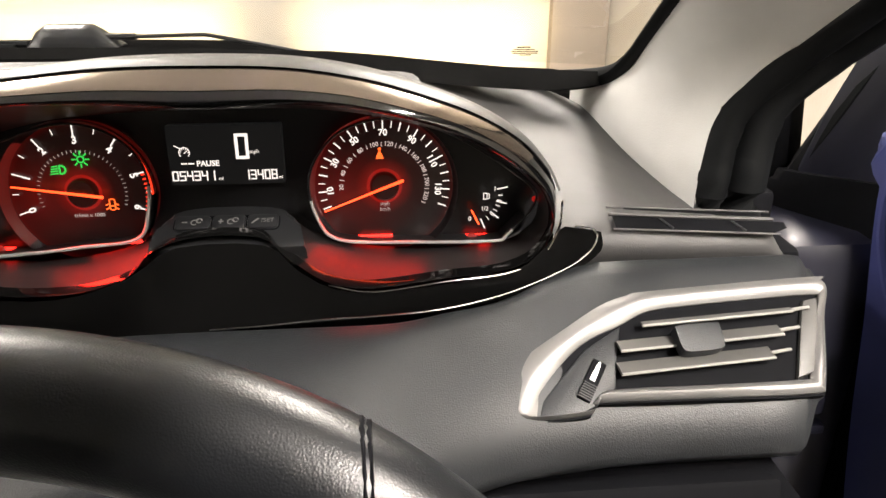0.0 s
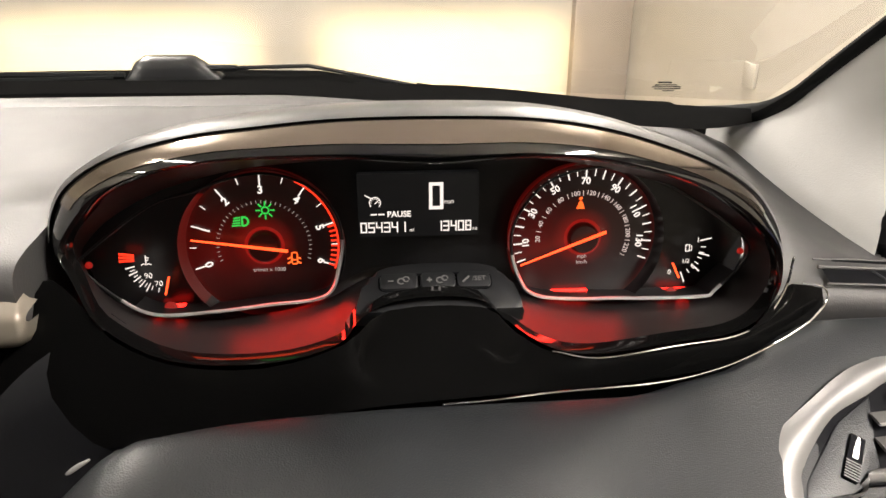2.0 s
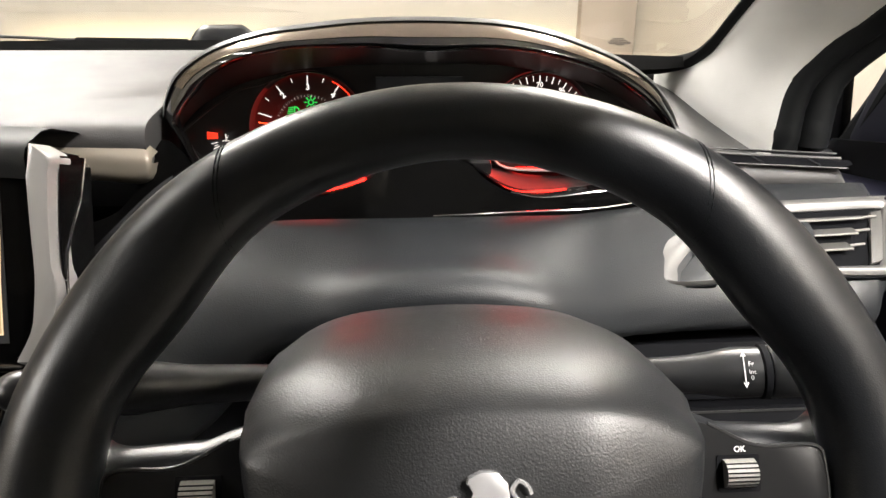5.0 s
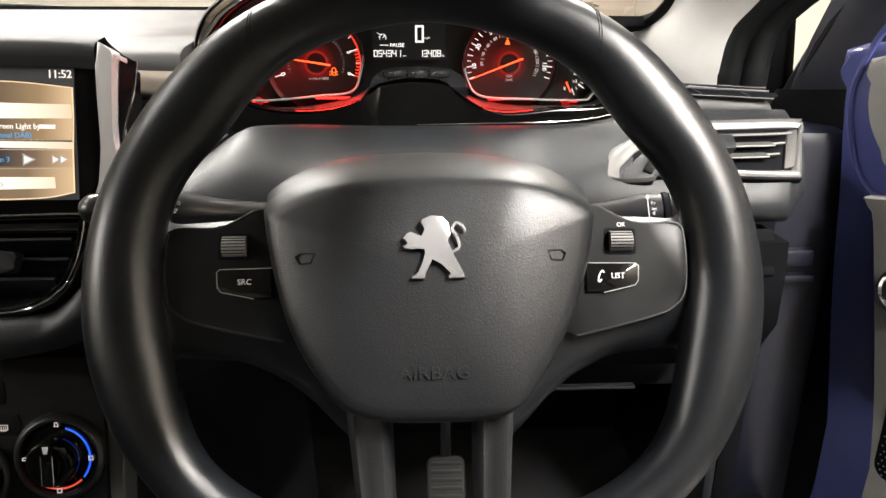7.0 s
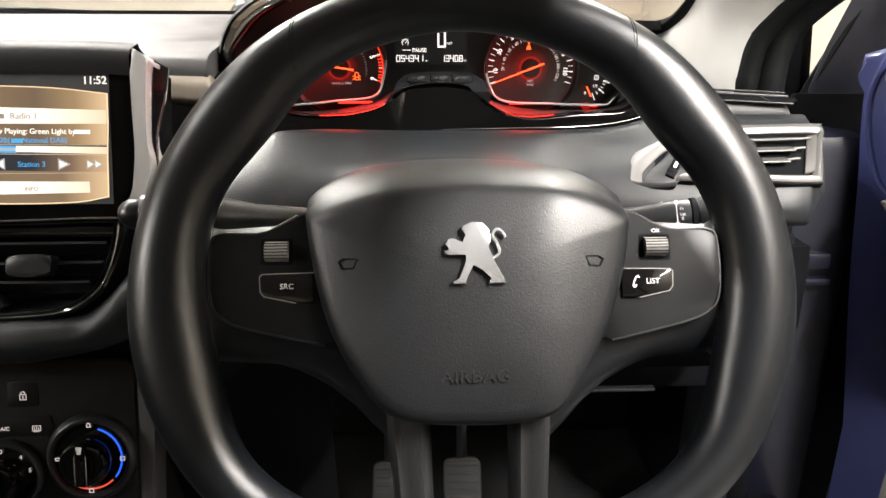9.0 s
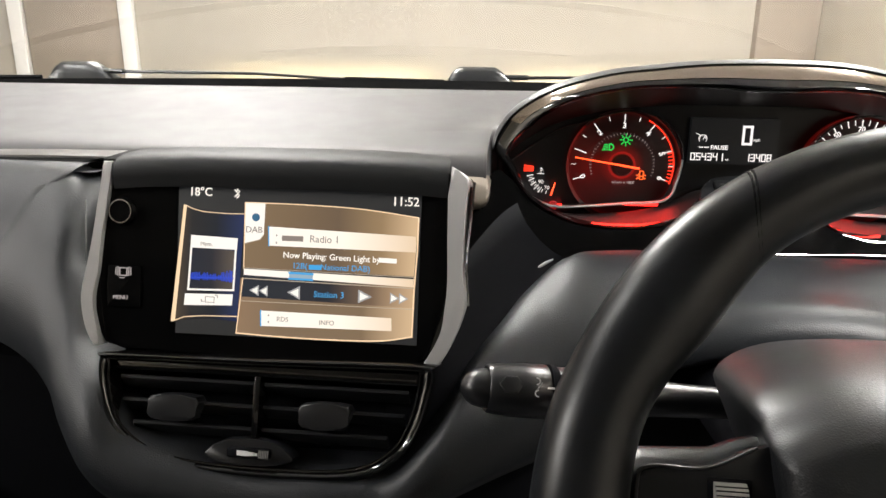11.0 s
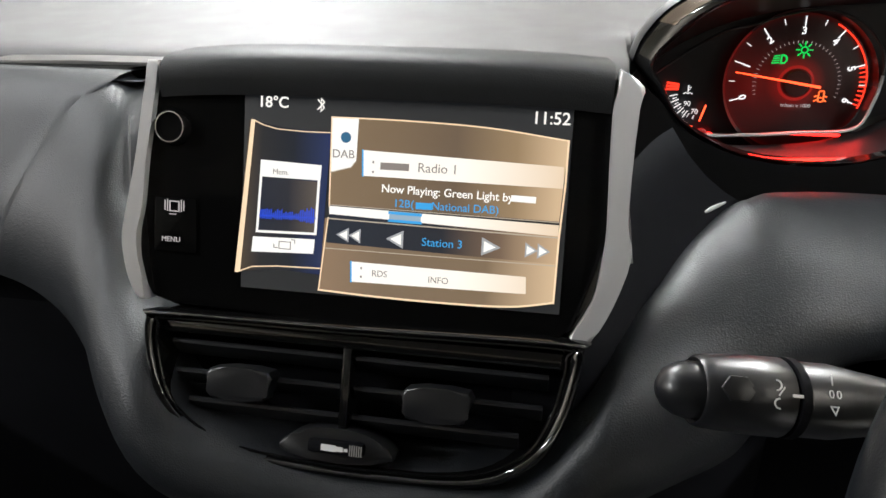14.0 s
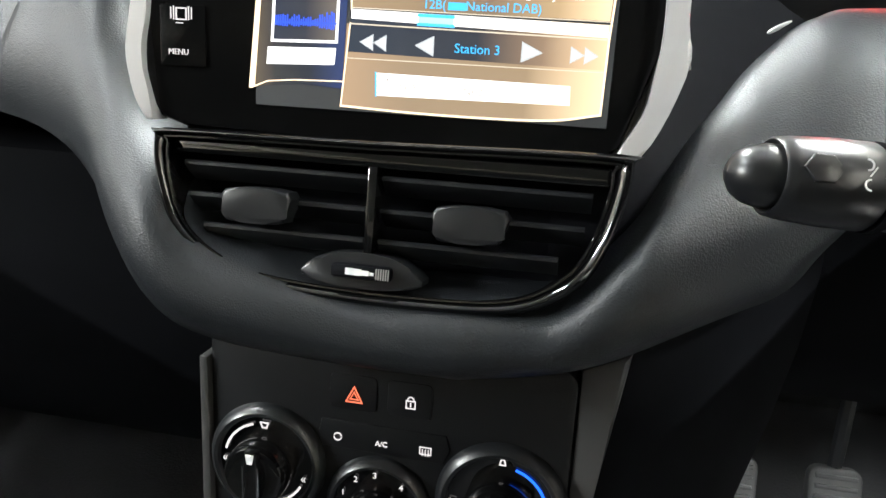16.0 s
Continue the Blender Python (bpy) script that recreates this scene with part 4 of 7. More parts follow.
def binnacle():
    b = thing("instrument_binnacle", (0, 0.40, 0.89), "glossy black instrument hood with grey cap", "instrument hood")
    front = curve(FRONT_TOP + FRONT_LOW, 4, True)
    back = curve(BACK_TOP + BACK_LOW, 4, True)
    def inward(f, d, dy):
        """A point d metres in from the rim, less so along the lower lip."""
        r = np.array((f[0], 0, f[2] - 0.957))
        k = min(1.0, max(0.0, (f[2] - 0.925) / 0.06))
        return f - r / np.linalg.norm(r) * d * (0.15 + 0.85 * k) + np.array((0, dy, 0))

    rim = [[tuple(inward(f, d, dy)) for f in front] for d, dy in ((-0.0005, 0.018), (0.001, 0.0145), (0.004, 0.0095), (0.008, 0.0045), (0.012, 0.0005), (0.0155, -0.0015), (0.0185, 0.0), (0.0205, 0.004), (0.0215, 0.010))]
    part("rim", loft(rim, close=True), M_GLOSS, b, "polished piano black rim")
    top_n = len(curve(FRONT_TOP, 4))
    band = [[tuple(inward(f, d - 0.0004, dy - 0.0006)) for f in front[6:top_n - 6]] for d, dy in ((0.001, 0.0145), (0.004, 0.0095), (0.008, 0.0045), (0.0105, 0.0022), (0.0108, 0.0035))]
    part("rim_band", loft(band), M_SMOKE, b, "smoked metallic band along the upper rim")
    throat = [inward(f, 0.0215, 0.010) for f in front]
    mid = [f * 0.5 + k * 0.5 for f, k in zip(throat, back)]
    part("visor", loft([[tuple(q) for q in r] for r in (throat, mid, back)], close=True), M_VISOR, b, "deep black visor lining")
    arcf = [np.array(q) for q in curve(FRONT_TOP, 4)]
    rings = []
    for y, s, sx, up in ((None, 1.012, 1.006, 0.0), (None, 1.040, 1.016, 0.0005), (0.40, 1.02, 1.02, 0.0005), (0.44, 0.86, 1.005, 0.0), (0.48, 0.68, 0.99, 0.0), (0.53, 0.50, 0.96, 0.0), (0.60, 0.33, 0.9, 0.0)):
        row = []
        for q in arcf:
            yy = q[1] + (0.014 if up == 0.0 else 0.018) if y is None else y + (q[1] - 0.35) * 0.5
            row.append((q[0] * sx, yy, 0.957 + (q[2] - 0.957) * s + up))
        rings.append(row)
    part("cap", loft(rings), M_CAP, b, "grey grained cap over the hood")
    part("chrome_edge", tube([tuple(q + np.array((0, -0.002, -0.001))) for q in curve([FRONT_TOP[-1]] + FRONT_LOW[:6], 5)], 0.0007, 6), M_CHROME, b, "thin bright line along the lower lip")
    # lower glossy panel below the lip
    up_e = curve([(-0.268, 0.350, 0.886), (-0.245, 0.366, 0.893), (-0.226, 0.378, 0.918), (-0.213, 0.390, 0.944), (-0.196, 0.384, 0.936), (-0.175, 0.370, 0.917), (-0.14, 0.358, 0.906), (-0.093, 0.354, 0.9045), (-0.05, 0.352, 0.918), (-0.026, 0.368, 0.9292), (0.026, 0.368, 0.9292), (0.045, 0.362, 0.915), (0.066, 0.353, 0.906), (0.091, 0.353, 0.902), (0.14, 0.356, 0.905), (0.180, 0.368, 0.906), (0.203, 0.381, 0.918), (0.210, 0.385, 0.925), (0.215, 0.386, 0.928)], 3)
    lo_e = curve([(-0.268, 0.338, 0.879), (-0.24, 0.335, 0.876), (-0.215, 0.333, 0.874), (-0.19, 0.332, 0.874), (-0.17, 0.332, 0.875), (-0.145, 0.332, 0.877), (-0.12, 0.332, 0.880), (-0.09, 0.332, 0.884), (-0.06, 0.332, 0.8885), (-0.03, 0.333, 0.8915), (0.02, 0.333, 0.8945), (0.045, 0.334, 0.895), (0.066, 0.335, 0.8955), (0.091, 0.337, 0.8955), (0.14, 0.343, 0.897), (0.180, 0.354, 0.900), (0.212, 0.368, 0.906), (0.231, 0.377, 0.9155), (0.2315, 0.382, 0.9265)], 3)
    near = np.array((-0.028, 0.013, 1.110))
    lo_e = [near + (c - near) * 1.045 for c in lo_e]
    bulge = [(a * 0.5 + c * 0.5) + np.array((0, -0.001, 0.0008)) for a, c in zip(up_e, lo_e)]
    under = [c + np.array((0, 0.03, -0.01)) for c in lo_e]
    part("lower_gloss_panel", loft([[tuple(q) for q in r] for r in (up_e, bulge, lo_e, under)]), M_LIP, b, "piano black panel below the dials")
    part("lower_chrome_line", tube(curve([(0.0, 0.321, 0.8988), (0.03, 0.3235, 0.8987), (0.058, 0.3275, 0.8985), (0.115, 0.332, 0.8985), (0.15, 0.341, 0.8988), (0.180, 0.3535, 0.9005), (0.212, 0.3675, 0.9065), (0.228, 0.3755, 0.9130), (0.2345, 0.379, 0.9215), (0.2315, 0.3815, 0.9275), (0.221, 0.3845, 0.9285)], 5), 0.0006, 6), M_CHROME, b)


binnacle()

D = frame_at((0, 0.437, 0.955), 4)
NEAR = Vector((-0.028, 0.013, 1.110))


def scale_marks(cx, cy, r0, r1, a0, a1, n, w, m, z=0.002):
    out = []
    for i in range(n + 1):
        a = radians(a0 + (a1 - a0) * i / n)
        c, s = math.cos(a), math.sin(a)
        out.append(stroke([(cx + r0 * c, cy + r0 * s), (cx + r1 * c, cy + r1 * s)], w, m, z))
    return out


def segment_digit(ch, x, y, w, h, t, m, z):
    on = {"0": "abcdef", "1": "bc", "2": "abged", "3": "abgcd", "4": "fgbc", "5": "afgcd", "8": "abcdefg"}[ch]
    seg = {"a": ((0, h), (w, h)), "b": ((w, h), (w, h / 2)), "c": ((w, h / 2), (w, 0)), "d": ((0, 0), (w, 0)), "e": ((0, 0), (0, h / 2)), "f": ((0, h / 2), (0, h)), "g": ((0, h / 2), (w, h / 2))}
    return [stroke([(x + a[0], y + a[1]), (x + b[0], y + b[1])], t, m, z) for k, (a, b) in seg.items() if k in on]


def cluster():
    c = thing("instrument_cluster", (0, 0.44, 0.90), "lit instrument cluster with red-rimmed dials and white figures", "instrument cluster")
    face = [(q[0] * 1.02, (q[2] - 0.955) * 1.03) for q in curve(BACK_TOP + BACK_LOW, 3, True)]
    part("face", slab(face, -0.012, -0.006, D), M_PANEL, c, "black cluster face")
    T, S, R = (-0.1003, -0.0118), (0.0995, -0.0125), 0.0435
    for name, (cx, cy), a0, a1, n in (("rev_counter", T, 198, -18, 12), ("speedometer", S, 200, -20, 28)):
        disc = part(name, lathe([(0.0, -0.006), (0.0475, -0.006), (0.0475, 0.0), (0.046, 0.0005), (0.0, 0.0005)], D @ Matrix.Translation((cx, cy, 0)), 64), backlit("dial_face_lit", D @ Vector((cx, cy, 0.0005)), D @ Vector((cx - 0.03, cy - 0.004, 0.0))), c, "black round dial with red glow")
        # flared red-lit wall of the dial well
        hot = arc(0, 0, 1, 135, 222, 30) if name == "rev_counter" else arc(0, 0, 1, 100, 205, 30)
        rows = [[(cx + q[0] * r, cy + q[1] * r, z) for q in hot] for r, z in ((0.0472, 0.001), (0.0490, 0.004), (0.0500, 0.010))]
        part("lit_rim", loft(rows, m=D), G_RIM, disc, "red lit rim")
        dim = arc(0, 0, 1, 222 if name == "rev_counter" else 205, 495 if name == "rev_counter" else 460, 40)
        rows = [[(cx + q[0] * r, cy + q[1] * r, z) for q in dim] for r, z in ((0.0472, 0.001), (0.0490, 0.004), (0.0500, 0.010))]
        part("rim", loft(rows, m=D), M_SATIN, disc)
        major = scale_marks(cx, cy, 0.0385 if name == "rev_counter" else 0.0395, 0.0445, a0, a1, n // 2, 0.0009, D)
        minor = scale_marks(cx, cy, 0.0412, 0.0445, a0, a1, n, 0.0006, D) if name == "rev_counter" else scale_marks(cx, cy, 0.0405, 0.0445, a0, a1, n, 0.0006, D)
        for mark in major + minor:
            part("scale_mark", mark, G_WHITE, disc)
        figures = []
        if name == "rev_counter":
            for k in range(7):
                a = radians(a0 + (a1 - a0) * k / 6)
                figures.append(text(str(k), 0.0068, cx + 0.0358 * math.cos(a), cy + 0.0352 * math.sin(a), 0.002, D, spin=math.degrees(a) - 90, bold=0.0002))
            part("red_zone", join(*scale_marks(cx, cy, 0.0412, 0.0452, 16, -18, 8, 0.0010, D, 0.0024), stroke(arc(cx, cy, 0.0452, 62, -20), 0.0010, D, 0.0022)), G_RED, disc, "red warning zone")
            part("inner_scale", join(*scale_marks(cx, cy, 0.0272, 0.0288, a0, a1, 36, 0.0003, D)), G_DIM, disc)
            figures2 = [text("tr/min x 1000", 0.0036, cx + 0.002, cy - 0.0155, 0.002, D)]
        else:
            for k in range(1, 14, 2):
                a = radians(a0 + (a1 - a0) * k / 14)
                r = 0.0368
                figures.append(text(str(k * 10), 0.0060, cx + r * math.cos(a), cy + r * math.sin(a), 0.002, D, spin=math.degrees(a) - 90, bold=0.00015))
            km = []
            for k in range(1, 12):
                a = radians(a0 + (a1 - a0) * (k * 20 / 1.609) / 140)
                km.append(text(str(k * 20), 0.0042, cx + 0.0292 * math.cos(a), cy + 0.0292 * math.sin(a), 0.002, D, spin=math.degrees(a) - 90))
                a -= radians((a0 - a1) * (10 / 1.609) / 140)
                km.append(stroke([(cx + 0.0278 * math.cos(a), cy + 0.0278 * math.sin(a)), (cx + 0.0306 * math.cos(a), cy + 0.0306 * math.sin(a))], 0.0004, D, 0.002))
            for figure in km:
                part("kilometre_figure", figure, G_KM, disc)
            figures2 = [text("mph", 0.0036, cx, cy - 0.0125, 0.002, D), text("km/h", 0.0036, cx, cy - 0.0165, 0.002, D)]
        for figure in figures:
            part("figure", figure, G_WHITE, disc)
        for word in figures2:
            part("unit_word", word, G_DIM, disc)
        tip = (-0.1425, -0.0052) if name == "rev_counter" else (0.0585, -0.0280)
        tail = (-0.0855, -0.0138) if name == "rev_counter" else (0.1125, -0.0075)
        v = Vector(tip) - Vector(tail)
        side = Vector((-v.y, v.x)).normalized()
        pts = [Vector(tail) - side * 0.0009, Vector(tip) - side * 0.0004, Vector(tip) + side * 0.0004, Vector(tail) + side * 0.0009]
        part("needle", slab([tuple(q) for q in pts], 0.0075, 0.0085, D), G_NEEDLE, disc, "glowing orange needle")
        part("hub", lathe([(0.0098, 0.0005), (0.0098, 0.004), (0.0085, 0.006), (0.0, 0.006)], D @ Matrix.Translation((cx, cy, 0)), 32), M_DIAL, disc)
        part("hub_glow", loft([[(cx + q[0] * r, cy + q[1] * r, 0.0012) for q in arc(0, 0, 1, 0, 360, 40)] for r in (0.0102, 0.0122)], m=D), G_RING, disc, "red glow round the needle hub")
    # bright frames round the two glasses
    left = [(-0.0529, -0.0063), (-0.0557, -0.0286), (-0.0655, -0.0474), (-0.1013, -0.0518), (-0.1369, -0.0552), (-0.1717, -0.0556), (-0.194, -0.0424), (-0.2115, -0.0232), (-0.2071, -0.014), (-0.1664, 0.0149), (-0.1413, 0.0225), (-0.1218, 0.0294), (-0.0982, 0.033), (-0.0751, 0.0266), (-0.0589, 0.012)]
    right = [(0.0539, -0.0096), (0.0583, -0.0365), (0.0738, -0.0528), (0.1272, -0.056), (0.1816, -0.0570), (0.1928, -0.0520), (0.2128, -0.0261), (0.1949, -0.0062), (0.1585, 0.0173), (0.1318, 0.0289), (0.1062, 0.0322), (0.0814, 0.0264), (0.0641, 0.0124)]
    for pts, cut in ((left, (1, 36)), (right, (2, 34))):
        loop = []
        for q in curve(pts, 6, True):
            w = D @ Vector((q[0], q[1], 0))
            loop.append(tuple(NEAR + (w - NEAR) * 0.955))
        part("glass_frame", tube(loop, 0.0009, 6, closed=True, up=(0, 1, 0)), M_SATIN, c)
        part("bright_line", tube(loop[cut[0] * 1:cut[1]] if pts is left else loop[3:32], 0.0012, 6, up=(0, 1, 0)), M_TRIM, c, "bright lower line of the dial glass")
        floor_pts = loop[3:34]
        part("well_wall", loft([floor_pts, [tuple(Vector(q) + Vector((0, 0.022, -0.003))) for q in floor_pts]]), M_SATIN, c)
    # small gauges
    tc = (-0.1612, -0.0180)
    for mark in scale_marks(*tc, 0.0190, 0.0240, 194, 238, 4, 0.0008, D) + scale_marks(*tc, 0.0198, 0.0222, 200, 255, 5, 0.0006, D):
        part("temperature_mark", mark, G_WHITE, c)
    for mark in scale_marks(*tc, 0.0185, 0.0260, 172, 182, 2, 0.0015, D):
        part("temperature_red_mark", mark, G_RED, c)
    for figure in (text("90", 0.0050, -0.1719, -0.0290, 0.002, D), text("70", 0.0050, -0.1662, -0.0343, 0.002, D), stroke([(-0.1722, -0.0160), (-0.1722, -0.0205)], 0.0007, D, 0.002), stroke([(-0.1722, -0.0172), (-0.1704, -0.0172)], 0.0005, D, 0.002), stroke([(-0.1722, -0.0186), (-0.1708, -0.0186)], 0.0005, D, 0.002), stroke([(-0.1750, -0.0216), (-0.1738, -0.0210), (-0.1722, -0.0216), (-0.1708, -0.0210), (-0.1694, -0.0216)], 0.0006, D, 0.002)):
        part("temperature_figure", figure, G_WHITE, c)
    part("temperature_needle", stroke([(-0.1592, -0.0297), (-0.1622, -0.0402)], 0.0012, D, 0.004), G_NEEDLE, c)
    fc = (0.1588, -0.0205)
    for mark in scale_marks(*fc, 0.0195, 0.0262, 11, -67, 3, 0.0009, D) + scale_marks(*fc, 0.0198, 0.0225, -2, -54, 5, 0.0006, D):
        part("fuel_mark", mark, G_WHITE, c)
    for figure in (text("1", 0.0048, 0.1762, -0.0167, 0.002, D), text("1/2", 0.0042, 0.1690, -0.0308, 0.002, D), text("0", 0.0046, 0.1586, -0.0380, 0.002, D), stroke(rect(0.1682, -0.0238, 0.1706, -0.0196), 0.0006, D, 0.002, closed=True), stroke([(0.1710, -0.0234), (0.1722, -0.0234), (0.1722, -0.0206), (0.1714, -0.0198)], 0.0005, D, 0.002)):
        part("fuel_figure", figure, G_WHITE, c)
    part("fuel_needle", stroke([(0.1598, -0.0316), (0.1645, -0.0410)], 0.0012, D, 0.004), G_NEEDLE, c)
    for x, y, r in ((-0.205, -0.020, 0.0022), (0.204, -0.024, 0.0022), (-0.160, -0.050, 0.0045), (0.160, -0.052, 0.0045)):
        part("red_reflector", lathe([(r, 0.004), (r * 0.8, 0.006), (0.0, 0.0065)], D @ Matrix.Translation((x, y, 0)), 12), G_RING, c, "small red lit lens")
    # centre display
    lcd = part("display", slab(rect(-0.0425, -0.0085, 0.0325, 0.0315, 0.001), -0.006, 0.001, D), G_LCD, c, "grey monochrome display")
    dig = []
    dig += segment_digit("0", 0.0025, 0.0095, 0.0068, 0.0150, 0.0021, D, 0.0012)
    for s, x0, w in (("054341", -0.0408, 0.0032), ("13408", 0.0060, 0.0030)):
        for k, ch in enumerate(s):
            dig += segment_digit(ch, x0 + k * (w + 0.0016), -0.0052, w, 0.0058, 0.0009, D, 0.0012)
    dig.append(stroke([(0.0226, -0.0054), (0.0228, -0.0054)], 0.0008, D, 0.0012))
    for bar in dig:
        part("digit_segment", bar, G_WHITE, lcd)
    for word in (text("PAUSE", 0.0052, -0.0172, 0.0058, 0.0012, D, bold=0.00015), text("mph", 0.0036, 0.0138, 0.0132, 0.0012, D), text("mi", 0.0030, -0.0095, -0.0045, 0.0012, D), text("mi", 0.0030, 0.0300, -0.0045, 0.0012, D), stroke([(-0.0342, 0.0060), (-0.0312, 0.0060)], 0.0009, D, 0.0012), stroke([(-0.0296, 0.0060), (-0.0266, 0.0060)], 0.0009, D, 0.0012)):
        part("display_word", word, G_WHITE, lcd)
    part("cruise_sign", join(stroke(arc(-0.0318, 0.0135, 0.0034, -40, 220), 0.0006, D, 0.0012), stroke([(-0.0318, 0.0130), (-0.0298, 0.0148)], 0.0006, D, 0.0012), stroke([(-0.0378, 0.0182), (-0.0340, 0.0162)], 0.0006, D, 0.0012), *scale_marks(-0.0318, 0.0135, 0.0022, 0.0030, 0, 180, 6, 0.0004, D, 0.0012)), G_WHITE, lcd)
    # warning lamps
    part("headlamp_telltale", join(stroke(arc(-0.1115, 0.0042, 0.0027, 110, -110) + arc(-0.1115, 0.0042, 0.0027, 250, 250, 1), 0.0012, D, 0.002, closed=True), *[stroke([(-0.1170 - 0.0004 * k, 0.0062 - 0.0016 * k), (-0.1140, 0.0066 - 0.0016 * k)], 0.0009, D, 0.002) for k in range(4)]), G_GREEN, c, "green headlamp lamp")
    part("sidelight_telltale", join(stroke(arc(-0.0982, 0.0108, 0.0021, 0, 360), 0.0009, D, 0.002), *scale_marks(-0.0982, 0.0108, 0.0034, 0.0052, 0, 315, 7, 0.0009, D)), G_GREEN, c, "green sidelight lamp")
    part("door_telltale", join(stroke(rect(-0.0842, -0.0240, -0.0808, -0.0166, 0.001), 0.0008, D, 0.002, closed=True), stroke([(-0.0845, -0.0213), (-0.0812, -0.0213)], 0.0008, D, 0.002), stroke([(-0.0866, -0.0235), (-0.0848, -0.0225)], 0.0009, D, 0.002), stroke([(-0.0808, -0.0225), (-0.0790, -0.0235)], 0.0009, D, 0.002), stroke([(-0.0866, -0.0205), (-0.0848, -0.0198)], 0.0009, D, 0.002), stroke([(-0.0808, -0.0198), (-0.0790, -0.0205)], 0.0009, D, 0.002)), G_AMBER, c, "amber open-door lamp")
    part("belt_telltale", join(lathe([(0.0011, 0.002), (0.0009, 0.0024), (0.0, 0.0025)], D @ Matrix.Translation((0.0969, 0.0132, 0)), 10), slab([(0.0942, 0.0066), (0.0996, 0.0066), (0.0984, 0.0098), (0.0976, 0.0116), (0.0962, 0.0116), (0.0954, 0.0098)], 0.002, 0.0023, D)), G_AMBER, c, "amber seat-belt lamp")
    # button strip on the centre hump
    B = frame_at((0.0015, 0.388, 0.9362), 62)
    hump = curve([(-0.046, -0.020), (-0.040, 0.002), (-0.030, 0.0105), (-0.015, 0.0135), (0.002, 0.0140), (0.018, 0.0135), (0.033, 0.0105), (0.043, 0.002), (0.049, -0.020)], 4)
    part("button_hump", slab([tuple(q) for q in hump], -0.012, 0.0, B, 0.003), M_SATIN, c, "satin black hump with push buttons")
    part("button_well", slab(rect(-0.0325, -0.0062, 0.0325, 0.0062, 0.004), -0.001, 0.0004, B), M_BLACK, c)
    for k, (x0, x1) in enumerate(((-0.0315, -0.0098), (-0.0088, 0.0115), (0.0125, 0.0315))):
        bt = part("trip_button", slab(rect(x0, -0.0055, x1, 0.0055, 0.0028), 0.0, 0.0022, B, 0.0008), M_SATIN, c)
        xm = (x0 + x1) / 2
        if k < 2:
            sign = [stroke([(xm - 0.0060, 0.0), (xm - 0.0036, 0.0)], 0.0007, B, 0.0022), stroke(arc(xm + 0.0012, -0.0004, 0.0019, 0, 300), 0.0007, B, 0.0022), stroke(arc(xm + 0.0040, 0.0010, 0.0017, 0, 300), 0.0007, B, 0.0022)]
            if k == 1:
                sign.append(stroke([(xm - 0.0048, 0.0014), (xm - 0.0048, -0.0014)], 0.0007, B, 0.0022))
        else:
            sign = [text("/SET", 0.0044, xm + 0.003, 0.0, 0.0023, B), stroke([(xm - 0.0062, -0.0018), (xm - 0.0030, 0.0014)], 0.0011, B, 0.0022)]
        part("button_sign", join(*sign), G_BUTTON, bt)
    # added glowing strips behind the glasses' lower edges stand in for reflected dial red
    for x0, x1, y in ((-0.102, -0.066, -0.0488), (-0.168, -0.152, -0.0520), (0.078, 0.104, -0.0505), (0.156, 0.172, -0.0530)):
        part("red_spill_strip", slab(rect(x0, y + 0.0010, x1, y + 0.0028), -0.002, 0.004, D), G_SPILL, c, "added red glowing strip below the dial")


cluster()

# ---- steering wheel ----
W = frame_at((0.0, 0.0294, 0.875), 26.2)
# outer and inner radius of the rim by degrees above the level line
RIM_A = (-90, -75, -64, -55, -46, -38, -32, -23, -15, -5, 5, 15, 23, 30, 38, 45, 52, 62, 75, 90)
RIM_OUT = (0.1640, 0.1680, 0.1735, 0.1785, 0.1820, 0.1838, 0.1845, 0.1846, 0.1843, 0.1825, 0.1803, 0.1783, 0.1757, 0.1745, 0.1735, 0.1727, 0.1715, 0.1695, 0.1675, 0.1666)
RIM_IN = (0.1370, 0.1405, 0.1452, 0.1498, 0.1528, 0.1530, 0.1490, 0.1435, 0.1415, 0.1410, 0.1410, 0.1402, 0.1368, 0.1318, 0.1312, 0.1335, 0.1358, 0.1356, 0.1354, 0.1362)


